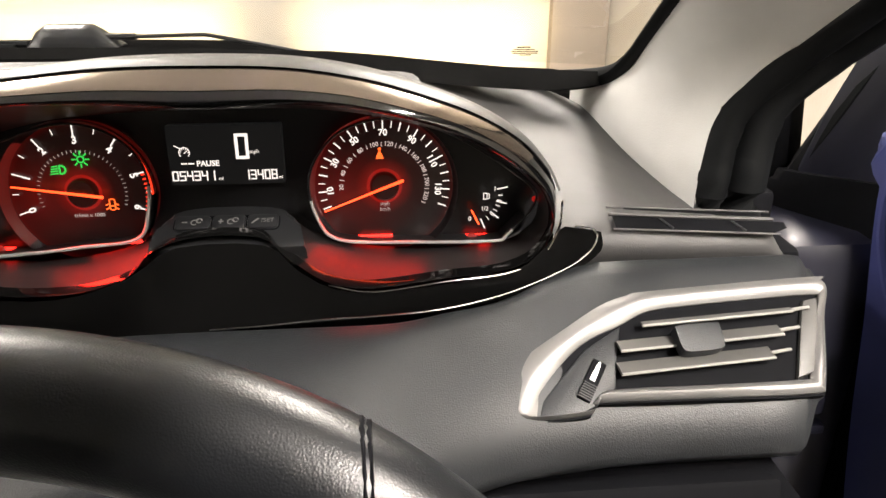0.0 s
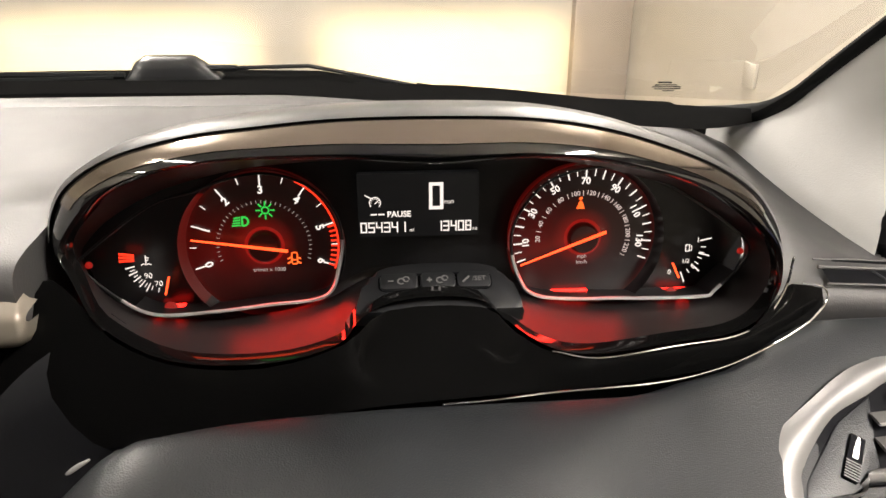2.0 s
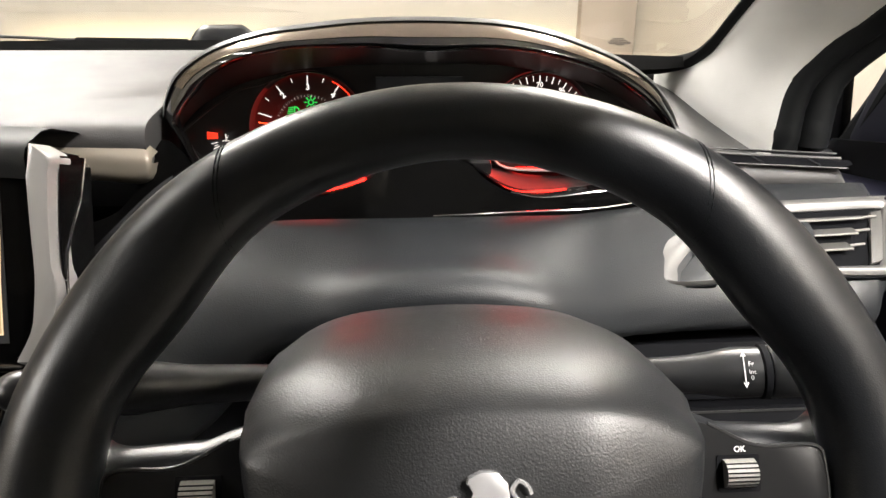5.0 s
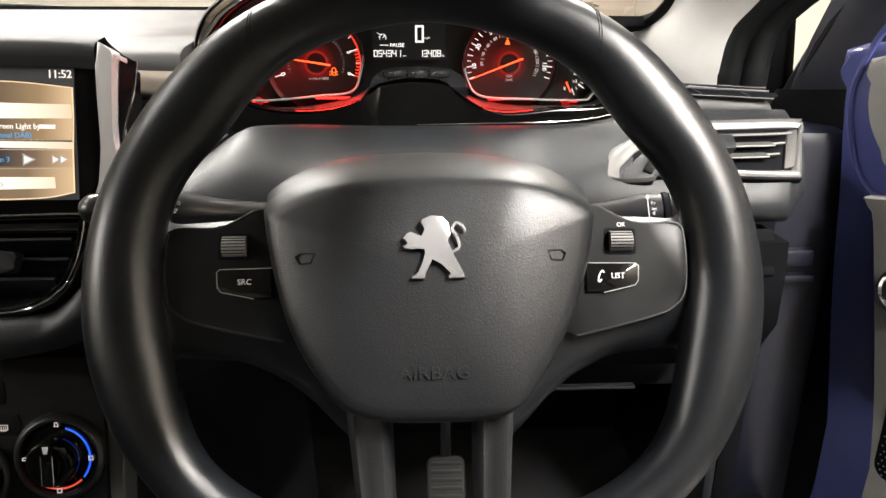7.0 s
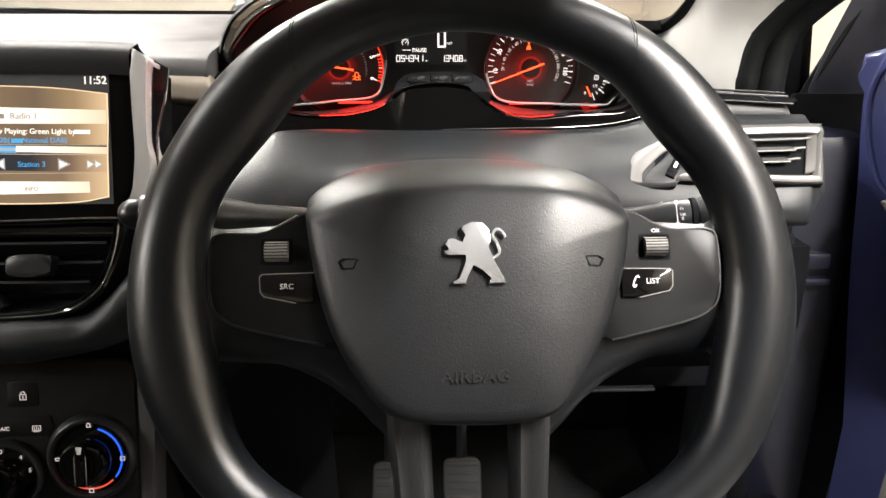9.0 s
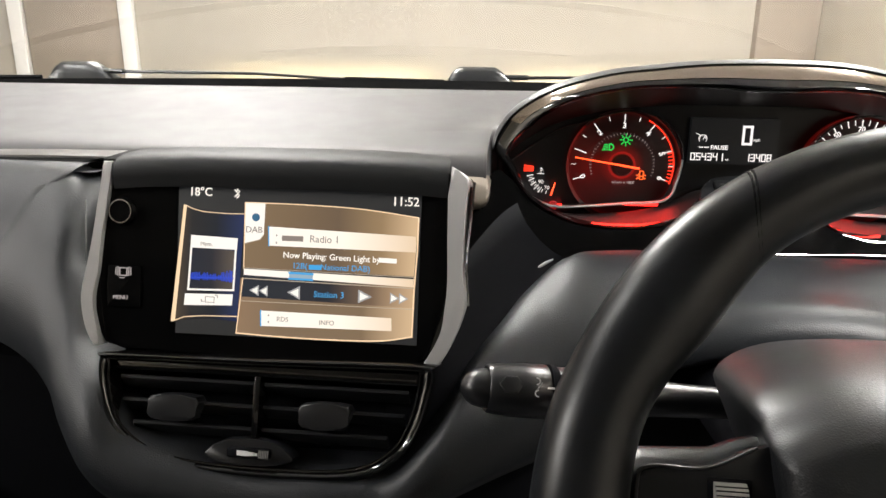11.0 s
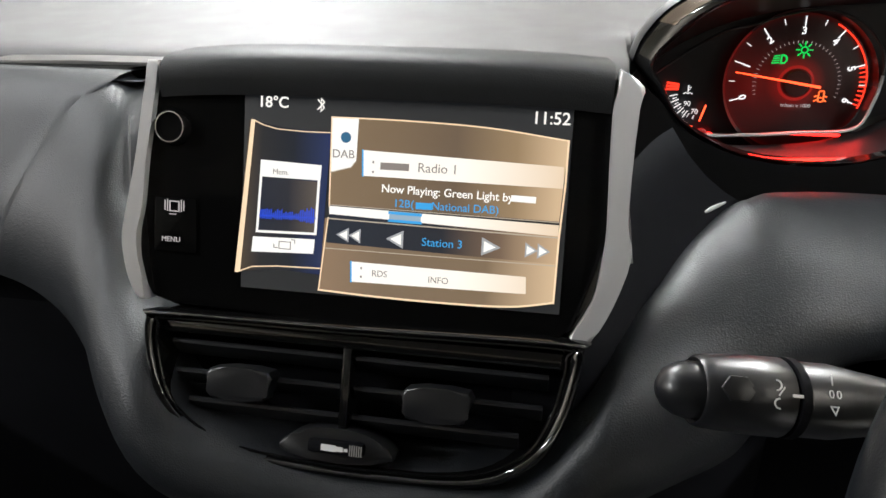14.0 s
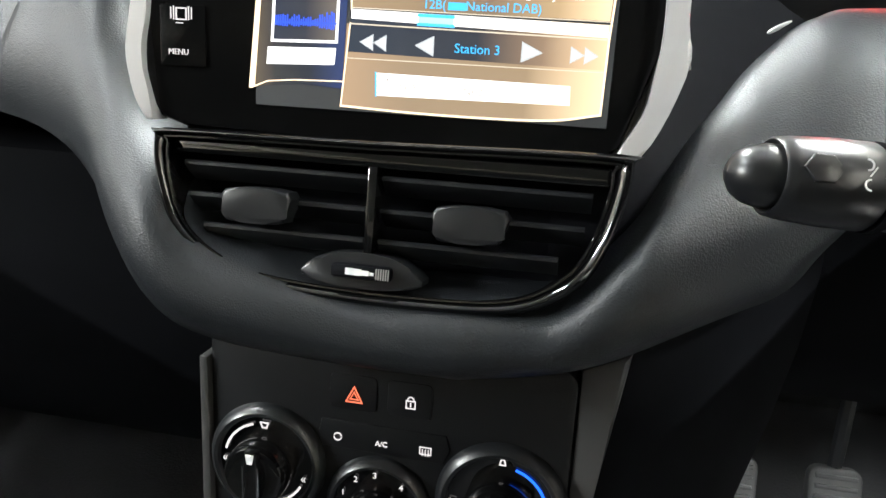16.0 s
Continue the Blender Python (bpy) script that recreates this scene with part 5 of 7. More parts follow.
def steering_wheel():
    s = thing("steering_wheel", (0, 0.03, 0.72), "black leather steering wheel with flattened foot and chrome badge", "steering wheel")
    n = W.col[2].to_3d()

    def rim_skin(a, phi, lift=0.0):
        """A point of the rim's skin: a degrees round the wheel, phi degrees round the section."""
        f = (a + 180) % 360 - 180
        f = 180 - f if f > 90 else -180 - f if f < -90 else f
        ro, ri = np.interp(f, RIM_A, RIM_OUT), np.interp(f, RIM_A, RIM_IN)
        c, hw = (ro + ri) / 2, (ro - ri) / 2 + lift
        hd = 0.0160 + lift + 0.0012 * math.exp(-((f - 0) / 22) ** 2)
        r, z = c + hw * math.cos(radians(phi)), hd * math.sin(radians(phi))
        return (r * math.cos(radians(a)), r * math.sin(radians(a)), z)

    rim = []
    for i in range(180):
        rim.append([tuple(sum(np.array(rim_skin(2 * i + d, 15 * j)) for d in (-4, -2, 0, 2, 4)) / 5) for j in range(24)])
    part("rim", loft(rim, close=True, close_ends=True, m=W), M_LEATHER, s, "grained black leather rim")
    for side in (1, -1):
        # the seam leans: it meets the inner edge further down than the outer edge
        rows = []
        for da, lift in ((-0.9, -0.0012), (-0.35, 0.00015), (0.0, -0.0004), (0.35, 0.00015), (0.9, -0.0012)):
            row = []
            for j in range(32):
                phi = 360 * j / 32
                a = 52.0 + 4.5 * math.cos(radians(phi)) + da
                row.append(rim_skin(a if side > 0 else 180 - a, phi, lift))
            rows.append(row)
        part("seam", loft(rows, close=True, m=W), M_BLACK, s, "stitched seam in the leather")
    out = [(-0.0873, 0.0284), (-0.0855, 0.0384), (-0.0664, 0.0484), (-0.0416, 0.0538), (0.0004, 0.0560), (0.0429, 0.0535), (0.0681, 0.0477), (0.0860, 0.0370), (0.0876, 0.0254), (0.0833, -0.0039), (0.0729, -0.0336), (0.0580, -0.0597), (0.0385, -0.0800), (0.0, -0.0835), (-0.0404, -0.0790), (-0.0595, -0.0599), (-0.0739, -0.0346), (-0.0827, -0.0044)]
    loop = curve(out, 5, True)
    steps = ((0.97, 0.026, -0.100), (1.0, 0.0190, -0.058), (1.0, 0.010, -0.025), (1.0, 0.003, -0.005), (1.0, -0.0025, 0.0065), (0.996, -0.0072, 0.0150), (0.984, -0.0106, 0.0206), (0.966, -0.0122, 0.0238), (0.94, -0.0126, 0.0258), (0.88, -0.0120, 0.0272), (0.78, -0.0100, 0.0284), (0.64, -0.0075, 0.0296), (0.48, -0.0050, 0.0306), (0.25, -0.0025, 0.0313), (0.08, -0.001, 0.0315))

    def fold(x):
        """The face bends back softly towards either side."""
        return 0.20 * (math.hypot(max(0.0, abs(x) - 0.040), 0.004) - 0.004) if abs(x) > 0.040 else 0.0

    rows = []
    for k, dv, z in steps:
        row = []
        for q in loop:
            u = min(1.0, max(0.0, (q[1] + 0.01) / 0.06))
            u = u * u * (3 - 2 * u)
            zz = z if z > -0.02 else -0.02 + (z + 0.02) * u
            row.append((q[0] * k, (-0.012 + (q[1] + 0.012) * k) + dv * u, zz - (fold(q[0] * k) if z > 0 else 0)))
        rows.append(row)
    bm = loft(rows, close=True)
    bm.faces.new([v for v in bm.verts][-len(loop):])
    bm.transform(W)
    pad = part("airbag_cover", bm, M_HUB, s, "grained black airbag cover", smooth=60)

    def face_z(x, y):
        """The height of the pad's face."""
        k = max(abs(x) / 0.084, abs(y + 0.012) / 0.0705)
        return float(np.interp(k, [q[0] for q in steps[:5:-1]], [q[2] for q in steps[:5:-1]])) - fold(x)

    badge = [(-0.0147, 0.0075), (-0.0125, 0.0105), (-0.0098, 0.0110), (-0.0052, 0.0078), (-0.0030, 0.0125), (-0.0060, 0.0150), (-0.0052, 0.0172), (-0.0005, 0.0192), (0.0050, 0.0186), (0.0082, 0.0150), (0.0090, 0.0090), (0.0066, 0.0062), (0.0105, -0.0010), (0.0150, -0.0098), (0.0160, -0.0122), (0.0075, -0.0124), (0.0078, -0.0104), (0.0100, -0.0098), (0.0042, -0.0052), (-0.0005, -0.0018), (-0.0040, -0.0085), (-0.0040, -0.0124), (-0.0108, -0.0124), (-0.0105, -0.0106), (-0.0068, -0.0098), (-0.0060, -0.0050), (-0.0030, 0.0002), (-0.0036, 0.0032), (-0.0095, 0.0020), (-0.0140, 0.0025), (-0.0150, 0.0045), (-0.0100, 0.0048)]
    badge = [(x, y + 0.0005) for x, y in badge]
    part("badge", slab(badge, 0.0300, 0.0345, W, 0.0007), M_BADGE, s, "bright chrome emblem on the airbag cover")
    part("badge_tail", tube([tuple(W @ Vector((x, y, 0.0330))) for x, y in curve([(0.0085, 0.0005), (0.0130, 0.0035), (0.0122, 0.0085), (0.0098, 0.0125), (0.0120, 0.0158), (0.0152, 0.0140), (0.0162, 0.0115)], 5)], 0.0009, 6, up=n), M_BADGE, s)
    part("moulded_word", text("AIRBAG", 0.0088, 0.0, -0.0580, face_z(0, -0.058), W, thick=0.0007, wide=1.15), M_HUB, pad, "moulded word on the cover")
    for sx in (-1, 1):
        horn = W @ Matrix.Translation((sx * 0.063, 0, face_z(0.063, 0))) @ Matrix.Rotation(radians(sx * 11), 4, "Y") @ Matrix.Translation((-sx * 0.063, 0, 0))
        part("horn_sign", join(stroke([(sx * 0.0585, 0.0022), (sx * 0.0660, 0.0026), (sx * 0.0685, 0.0008), (sx * 0.0665, -0.0026), (sx * 0.0605, -0.0024), (sx * 0.0590, 0.0014)], 0.0006, horn, 0.0, 0.0006), stroke([(sx * 0.0590, 0.0014), (sx * 0.0570, 0.0018)], 0.0006, horn, 0.0, 0.0006)), M_BLACK, pad)
        # spoke
        rows2 = []
        stations = [(x, x, 0.0) for x in (0.043, 0.0525, 0.0624, 0.0755, 0.085, 0.095, 0.105)] + [(0.118 + 0.006 * k, None, k / 6) for k in range(7)]
        for x, straight, g in stations:
            top = float(np.interp(x, (0.043, 0.066, 0.0914, 0.1011, 0.112, 0.12), (0.020, 0.034, 0.0315, 0.0268, 0.0238, 0.0240)))
            low = float(np.interp(x, (0.043, 0.0525, 0.0624, 0.0755, 0.092, 0.108, 0.12), (-0.094, -0.085, -0.0744, -0.0638, -0.0547, -0.0500, -0.0486)))
            top, low = top + 0.022 * g ** 2.4, low - 0.014 * g ** 2.2
            ease = g * g * (3 - 2 * g)
            row = []
            for t in span(0, 1, 16):
                y = low + (top - low) * t
                rim_x = 0.1604 * math.sqrt(1 - (y / 0.1469) ** 2)
                xx = x if straight else 0.1345 * (1 - g) + rim_x * g
                crown = 1 - abs(2 * t - 1) ** (3 + 4 * g)
                row.append((sx * xx, y, -0.012 + 0.004 * ease + (0.012 + 0.0070 * ease) * crown))
            rows2.append(row)
        back = [[(q[0], q[1], -0.022) for q in r] for r in rows2]
        part("spoke", loft([f + k[::-1] for f, k in zip(rows2, back)], close=True, cap=True, m=W), M_LEATHER, s, "black leather-grained spoke", smooth=70)
        ctl = [(0.074, 0.026), (0.092, 0.0280), (0.1115, 0.0190), (0.1335, 0.0185), (0.1380, 0.0110), (0.1375, -0.0165), (0.1305, -0.0262), (0.1165, -0.0318), (0.0775, -0.0408), (0.064, -0.030)]
        loop2 = [(sx * q[0], q[1]) for q in curve(ctl, 4, True)]
        cp = part("control_panel", slab(loop2, -0.004, 0.0034, W, 0.0012), M_SPOKE, s, "dark satin control panel")
        edge = [tuple(W @ Vector((sx * q[0], q[1], 0.0030))) for q in curve([(0.092, 0.0285), (0.1115, 0.0194), (0.1337, 0.0189), (0.1385, 0.0110), (0.1380, -0.0165), (0.1307, -0.0266), (0.1165, -0.0323), (0.0775, -0.0412)], 5)]
        part("panel_edge", tube(edge, 0.0008, 6, up=n), M_SATIN, cp)
        part("roller_well", slab([(sx * q[0], q[1]) for q in rect(0.0945, 0.0020, 0.1115, 0.0162, 0.001)], 0.001, 0.0038, W), M_BLACK, cp)
        rl = part("roller", lathe([(0.0, -0.0062), (0.0055, -0.0062), (0.0055, 0.0062), (0.0, 0.0062)], W @ Matrix.Translation((sx * 0.1030, 0.0093, 0.0030)) @ Matrix.Rotation(radians(90), 4, "Y"), 20), M_GREY, cp, "ribbed grey thumb roller", smooth=20)
        for dy in (-0.004, -0.0025, -0.0008, 0.0008, 0.0025, 0.004):
            part("rib", stroke([(sx * 0.097, 0.0093 + dy), (sx * 0.109, 0.0093 + dy)], 0.0005, W, 0.0030 + math.sqrt(max(0.0055 ** 2 - dy * dy, 0)) - 0.0001, 0.0004), M_BLACK, rl)
        bt = [(0.0835, -0.0025), (0.1105, -0.0030), (0.1120, -0.0045), (0.1115, -0.0125), (0.1095, -0.0150), (0.0930, -0.0185), (0.0830, -0.0185)]
        b = part("menu_button", slab([(sx * q[0], q[1]) for q in bt], 0.001, 0.0052, W, 0.0008), M_GLOSS, cp)
        part("button_edge", stroke([(sx * q[0], q[1]) for q in bt[:6]], 0.0005, W, 0.0048, 0.0003), M_GREY, b)
        part("button_word", text("SRC" if sx < 0 else "LIST", 0.0042, sx * 0.0975 + (0.003 if sx > 0 else 0), -0.0098, 0.0053, W), M_PRINT, b)
        if sx > 0:
            part("handset_sign", stroke([(0.0928, -0.0076), (0.0922, -0.0068), (0.0912, -0.0074), (0.0900, -0.0100), (0.0896, -0.0122), (0.0905, -0.0128), (0.0912, -0.0118)], 0.0008, W, 0.0053), M_PRINT, b)
            part("panel_word", text("OK", 0.0032, 0.1040, 0.0182, 0.0036, W), M_PRINT, cp)
    for x0, x1, x2, x3 in ((-0.048, -0.022, -0.0195, -0.0395), (0.022, 0.045, 0.0405, 0.0215)):
        prof = []
        for t in span(0, 1, 6):
            l, r, y = x0 * (1 - t) + x3 * t, x1 * (1 - t) + x2 * t, -0.070 - 0.078 * t
            z = -0.002 - 0.006 * t
            w = r - l
            prof.append([(l, y, z - 0.018), (l + 0.0008, y, z - 0.006), (l + 0.08 * w, y, z + 0.001), (l + 0.20 * w, y, z + 0.0035), (l + 0.30 * w, y, z + 0.003), (l + 0.45 * w, y, z + 0.0045), (l + 0.62 * w, y, z + 0.0070), (l + 0.76 * w, y, z + 0.0072), (l + 0.90 * w, y, z + 0.004), (r - 0.0006, y, z - 0.006), (r, y, z - 0.018)])
        part("lower_spoke", loft(prof, m=W), M_LSPOKE, s, "dark metallic lower spoke")
    part("hub_back", lathe([(0.055, -0.012), (0.060, -0.03), (0.050, -0.045), (0.0, -0.045)], W, 32), M_BLACK, s)


steering_wheel()


def column():
    c = thing("steering_column", (0, 0.2, 0.75), "black plastic steering column shroud", "steering column")
    rows = []
    for y, z, w, h in ((0.085, 0.845, 0.058, 0.046), (0.11, 0.845, 0.062, 0.048), (0.18, 0.835, 0.066, 0.046), (0.32, 0.815, 0.07, 0.045)):
        rows.append([(w * math.cos(a), y, z + h * math.sin(a) * (1.0 if math.sin(a) > 0 else 1.2)) for a in [2 * math.pi * i / 28 for i in range(28)]])
    part("shroud", loft(rows, close=True, cap=True), M_BLACK, c)


column()


def stalk(end, root, label, left):
    s = thing("indicator_stalk" if left else "wiper_stalk", end, label, "control stalk", "column stalks")
    e, r = Vector(end), Vector(root)
    d = (r - e).normalized()
    up = (Vector((0, -0.75, 0.66)) - d * Vector((0, -0.75, 0.66)).dot(d)).normalized()
    x = up.cross(d)
    m = Matrix.Identity(4)
    for i, v in enumerate((x, up, d, e)):
        m.col[i] = (*v, 1 if i == 3 else 0)
    L = (r - e).length
    def slim(profile):
        return [(q * 0.81, z) for q, z in profile]

    part("end_cap", lathe(slim([(0.0, -0.0010), (0.0045, -0.0003), (0.0085, 0.0020), (0.0112, 0.0055), (0.0124, 0.0100), (0.0124, 0.0140)]), m, 28), M_SATIN, s, "rounded black end cap")
    part("ring_grip", lathe(slim([(0.0126, 0.0135), (0.0142, 0.0120), (0.0152, 0.0128), (0.0160, 0.0165), (0.0172, 0.030), (0.0174, 0.043), (0.0165, 0.0440), (0.0, 0.0440)]), m, 28), M_SATIN, s)
    part("collar", lathe(slim([(0.0165, 0.0445), (0.0178, 0.0450), (0.0178, 0.0480), (0.0166, 0.0485)]), m, 28), M_BLACK, s)
    part("arm", lathe(slim([(0.0164, 0.0490), (0.0166, 0.062), (0.0150, 0.070), (0.0125, 0.085), (0.0095, L), (0.0, L)]), m, 28), M_SATIN, s)
    # printed signs wrap the barrel on the side that faces the seat

    def on(z, a, rr):
        """A small frame on the barrel: z along it, a round it."""
        c, s_ = math.cos(radians(a)), math.sin(radians(a))
        n = (x * c + up * s_)
        mm = Matrix.Identity(4)
        right = d if left else -d
        t = n.cross(right)
        for i, v in enumerate((right, t, n, e + d * z + n * rr)):
            mm.col[i] = (*v, 1 if i == 3 else 0)
        return mm @ Matrix.Scale(0.68, 4)

    face = 90 + (25 if left else 20)
    g1, g2 = on(0.036, face - 20, 0.0142), on(0.056, face - 25, 0.0136)
    if left:
        part("facet", slab([(-0.0095, 0.0), (-0.0045, 0.0062), (0.0045, 0.0062), (0.0095, 0.0), (0.0045, -0.0062), (-0.0045, -0.0062)], -0.0012, 0.0007, on(0.0225, face - 22, 0.0132), 0.0006), M_SATIN, s, "six-sided facet on the grip")
        part("printed_sign", join(stroke(arc(-0.001, 0.004, 0.0024, -90, 90), 0.0008, g1), stroke([(0, -0.001), (0.003, 0.003)], 0.0006, g1), stroke(arc(0, -0.005, 0.0024, 90, 270), 0.0008, g1), stroke([(0.0080, -0.0005), (0.0120, -0.0005)], 0.0016, g1), text("0", 0.006, -0.001, 0, 0.0003, g2), text("0", 0.006, 0.003, 0, 0.0003, g2), stroke([(0, 0.005), (0, 0.010)], 0.0007, g2), stroke([(-0.002, -0.006), (0.002, -0.006), (0, -0.010)], 0.0007, g2, closed=True)), M_SIGN, s, "pale printed light signs")
    else:
        part("printed_sign", join(stroke([(-0.004, -0.012), (-0.004, 0.012)], 0.0008, g2), stroke([(-0.0055, 0.010), (-0.004, 0.013), (-0.0025, 0.010)], 0.0008, g2), stroke([(-0.0055, -0.010), (-0.004, -0.013), (-0.0025, -0.010)], 0.0008, g2), text("Int", 0.0048, 0.0015, -0.002, 0.0003, g2), text("0", 0.0048, 0.001, -0.0065, 0.0003, g2), text("Fr", 0.0048, 0.001, 0.004, 0.0003, g2), stroke([(-0.004, 0), (0.004, 0)], 0.0014, on(0.024, face - 15, 0.0140)), stroke(arc(0.004, 0.010, 0.003, 20, 160), 0.0007, g1)), M_SIGN, s, "pale printed wiper signs")


stalk((-0.2150, 0.110, 0.8840), (-0.050, 0.150, 0.862), "black indicator stalk with light switch ring", True)
stalk((0.2100, 0.122, 0.8750), (0.050, 0.150, 0.858), "black wiper stalk with printed wiper signs", False)


# ---- driver's air vent ----
RV = frame_at((0.28, 0.328, 0.872), 56, 6)


def slat(x0, x1, y, z, m, chord=0.014, tilt=30, thick=0.0022):
    s = math.sin(radians(tilt))
    c = math.cos(radians(tilt))
    prof = [(0.0, 0.0), (0.3 * thick, 0.5 * thick), (0.5 * chord, 0.6 * thick), (chord, 0.3 * thick), (chord, -0.3 * thick), (0.5 * chord, -0.6 * thick), (0.3 * thick, -0.5 * thick)]
    rows = [[(x, y - q[0] * s * 0 + (q[1] * c - q[0] * s), z - q[0] * c - q[1] * s) for q in prof] for x in (x0, x1)]
    return loft(rows, close=True, cap=True, m=m)


def driver_vent():
    v = thing("driver_air_vent", (0.28, 0.31, 0.845), "silver-framed air vent with grey slats", "air vent")
    outer = [(-0.1224, -0.0250), (-0.1180, -0.0160), (-0.1063, -0.0015), (-0.0740, 0.0165), (-0.0481, 0.0296), (-0.0300, 0.0345), (-0.0122, 0.0362), (0.0985, 0.0362), (0.1058, 0.0330), (0.1060, 0.0250), (0.0950, 0.0060), (0.0760, -0.0350), (0.0650, -0.0410), (0.0, -0.0360), (-0.0640, -0.0312), (-0.0690, -0.0340), (-0.0740, -0.0375), (-0.1005, -0.0375), (-0.1160, -0.0345)]
    inner = [(-0.1040, -0.0368), (-0.1015, -0.0285), (-0.0940, -0.0165), (-0.0680, 0.0045), (-0.0400, 0.0150), (-0.0250, 0.0210), (-0.0080, 0.0235), (0.0463, 0.0240), (0.0930, 0.0235), (0.0970, 0.0200), (0.0880, 0.0060), (0.0690, -0.0285), (0.0600, -0.0320), (0.0, -0.0285), (-0.0560, -0.0250), (-0.0640, -0.0290), (-0.0700, -0.0350), (-0.0850, -0.0365), (-0.1000, -0.0370)]
    o, i = curve(outer, 4, True), curve(inner, 4, True)
    part("frame", frame_ring([(q[0], q[1]) for q in o], [(q[0], q[1]) for q in i], -0.004, 0.0065, RV, 0.003), M_SILVER, v, "satin silver vent frame")
    grow = [(q[0] * 1.008, q[1] * 1.02 - 0.0004) for q in o]
    part("shadow_gap", slab(grow, -0.004, 0.0012, RV), M_BLACK, v)
    well = [(q[0] * 1.01, q[1] * 1.02) for q in i]
    part("well_wall", loft([[(q[0], q[1], 0.002) for q in i], [(q[0], q[1], 0.0013) for q in i]], close=True, m=RV), M_BLACK, v)
    part("well_floor", slab(well, 0.0012, 0.0018, RV), M_BLACK, v)
    part("thumbwheel_plate", slab([(-0.1020, -0.0362), (-0.0985, -0.0270), (-0.0660, 0.0015), (-0.0400, 0.0140), (-0.0480, -0.0050), (-0.0540, -0.0240), (-0.0690, -0.0335), (-0.0760, -0.0360)], 0.0018, 0.0035, RV, 0.0008), M_PAD, v, "grey plate beside the slats")
    mt = RV @ Matrix.Translation((-0.0675, -0.0185, 0.0035)) @ Matrix.Rotation(radians(53), 4, "Z")
    tw = part("thumbwheel", box(-0.0135, 0.0135, -0.0042, 0.0042, -0.001, 0.0022, 0.001, mt), M_BLACK, v, "ribbed black thumbwheel")
    part("thumbwheel_marks", join(stroke([(0.001, 0), (0.0045, 0)], 0.0030, mt, 0.0022), stroke([(0.0070, 0), (0.0090, 0)], 0.0024, mt, 0.0022), stroke([(0.0110, 0), (0.0118, 0)], 0.0014, mt, 0.0022)), M_PRINT, tw)
    part("thumbwheel_ribs", join(*[stroke([(-0.0125 + 0.0016 * k, -0.0038), (-0.0125 + 0.0016 * k, 0.0038)], 0.0006, mt, 0.0021) for k in range(7)]), M_SATIN, tw)
    part("inner_bezel", slab([(0.0850, 0.0190), (0.0960, 0.0205), (0.0880, 0.0040), (0.0710, -0.0285), (0.0590, -0.0312), (0.0690, -0.0117), (0.0770, 0.0040)], 0.0018, 0.0050, RV, 0.0012), M_SLAT, v, "grey inner wall of the vent")
    for x0, x1, y, chord in ((-0.0280, 0.0725, 0.0108, 0.0035), (-0.0462, 0.0600, -0.0040, 0.0085), (-0.0500, 0.0480, -0.0183, 0.0095)):
        part("slat", slat(x0, x1, y, 0.0078, RV, chord, -68, 0.0016), M_SLAT, v)
        part("slat_pin", tube([tuple(RV @ Vector((x1 - 0.001, y + 0.4 * chord, 0.0070))), tuple(RV @ Vector((x1 + 0.013, y + 0.4 * chord + 0.001, 0.0066)))], 0.0011, 6), M_GREY, v)
        part("slat_edge", tube([tuple(RV @ Vector((x0, y, 0.0080))), tuple(RV @ Vector((x1, y, 0.0080)))], 0.0009, 6), M_GREY, v)
    tab = curve([(-0.0100, 0.0060), (0.0, 0.0066), (0.0150, 0.0058), (0.0170, 0.0040), (0.0160, -0.0080), (0.0130, -0.0108), (0.0020, -0.0114), (-0.0085, -0.0108), (-0.0112, -0.0070), (-0.0112, 0.0040)], 4, True)
    part("direction_tab", slab([tuple(q) for q in tab], 0.006, 0.0140, RV, 0.003, 3), M_PAD, v, "grey direction tab on the middle slat")


driver_vent()


def switch_row():
    s = thing("switch_panel", (0.2, 0.27, 0.78), "row of blank grey switches under the fascia", "switch panel")
    m = frame_at((0.25, 0.268, 0.792), 22)
    part("ledge", slab(rect(-0.125, -0.024, 0.075, 0.020, 0.004), -0.02, 0.0, m, 0.003), M_BLACK, s)
    xs = [-0.118, -0.100, -0.080, -0.058, -0.0455, -0.0245, -0.005, 0.018, 0.040]
    for a, b in zip(xs, xs[1:]):
        part("switch", slab(rect(a + 0.0008, -0.0165, b - 0.0008, -0.001, 0.001), -0.002, 0.004, m, 0.001), M_CAPD, s, "blank dark rocker switch")
    part("switch_sign", join(stroke([(-0.073, -0.0085), (-0.070, -0.0085), (-0.070, -0.012), (-0.073, -0.012)], 0.0006, m, 0.004, closed=True), stroke([(-0.014, -0.007), (-0.014, -0.013)], 0.0022, m, 0.004)), M_PRINT, s)
    part("ledge_line", tube([tuple(m @ Vector((-0.12, 0.006, 0.001))), tuple(m @ Vector((0.07, 0.006, 0.001)))], 0.0012, 6), M_CAPD, s)
    part("coin_tray", slab(rect(-0.10, -0.062, 0.058, -0.030, 0.008), -0.02, 0.002, m, 0.003), M_BLACK, s)
    part("tray_rim", stroke(rect(-0.097, -0.060, 0.054, -0.032, 0.007), 0.0016, m, 0.002, 0.0012, closed=True), M_SATIN, s)


switch_row()


# ---- centre screen ----
S = frame_at((-0.36, 0.207, 0.915), 15.5)


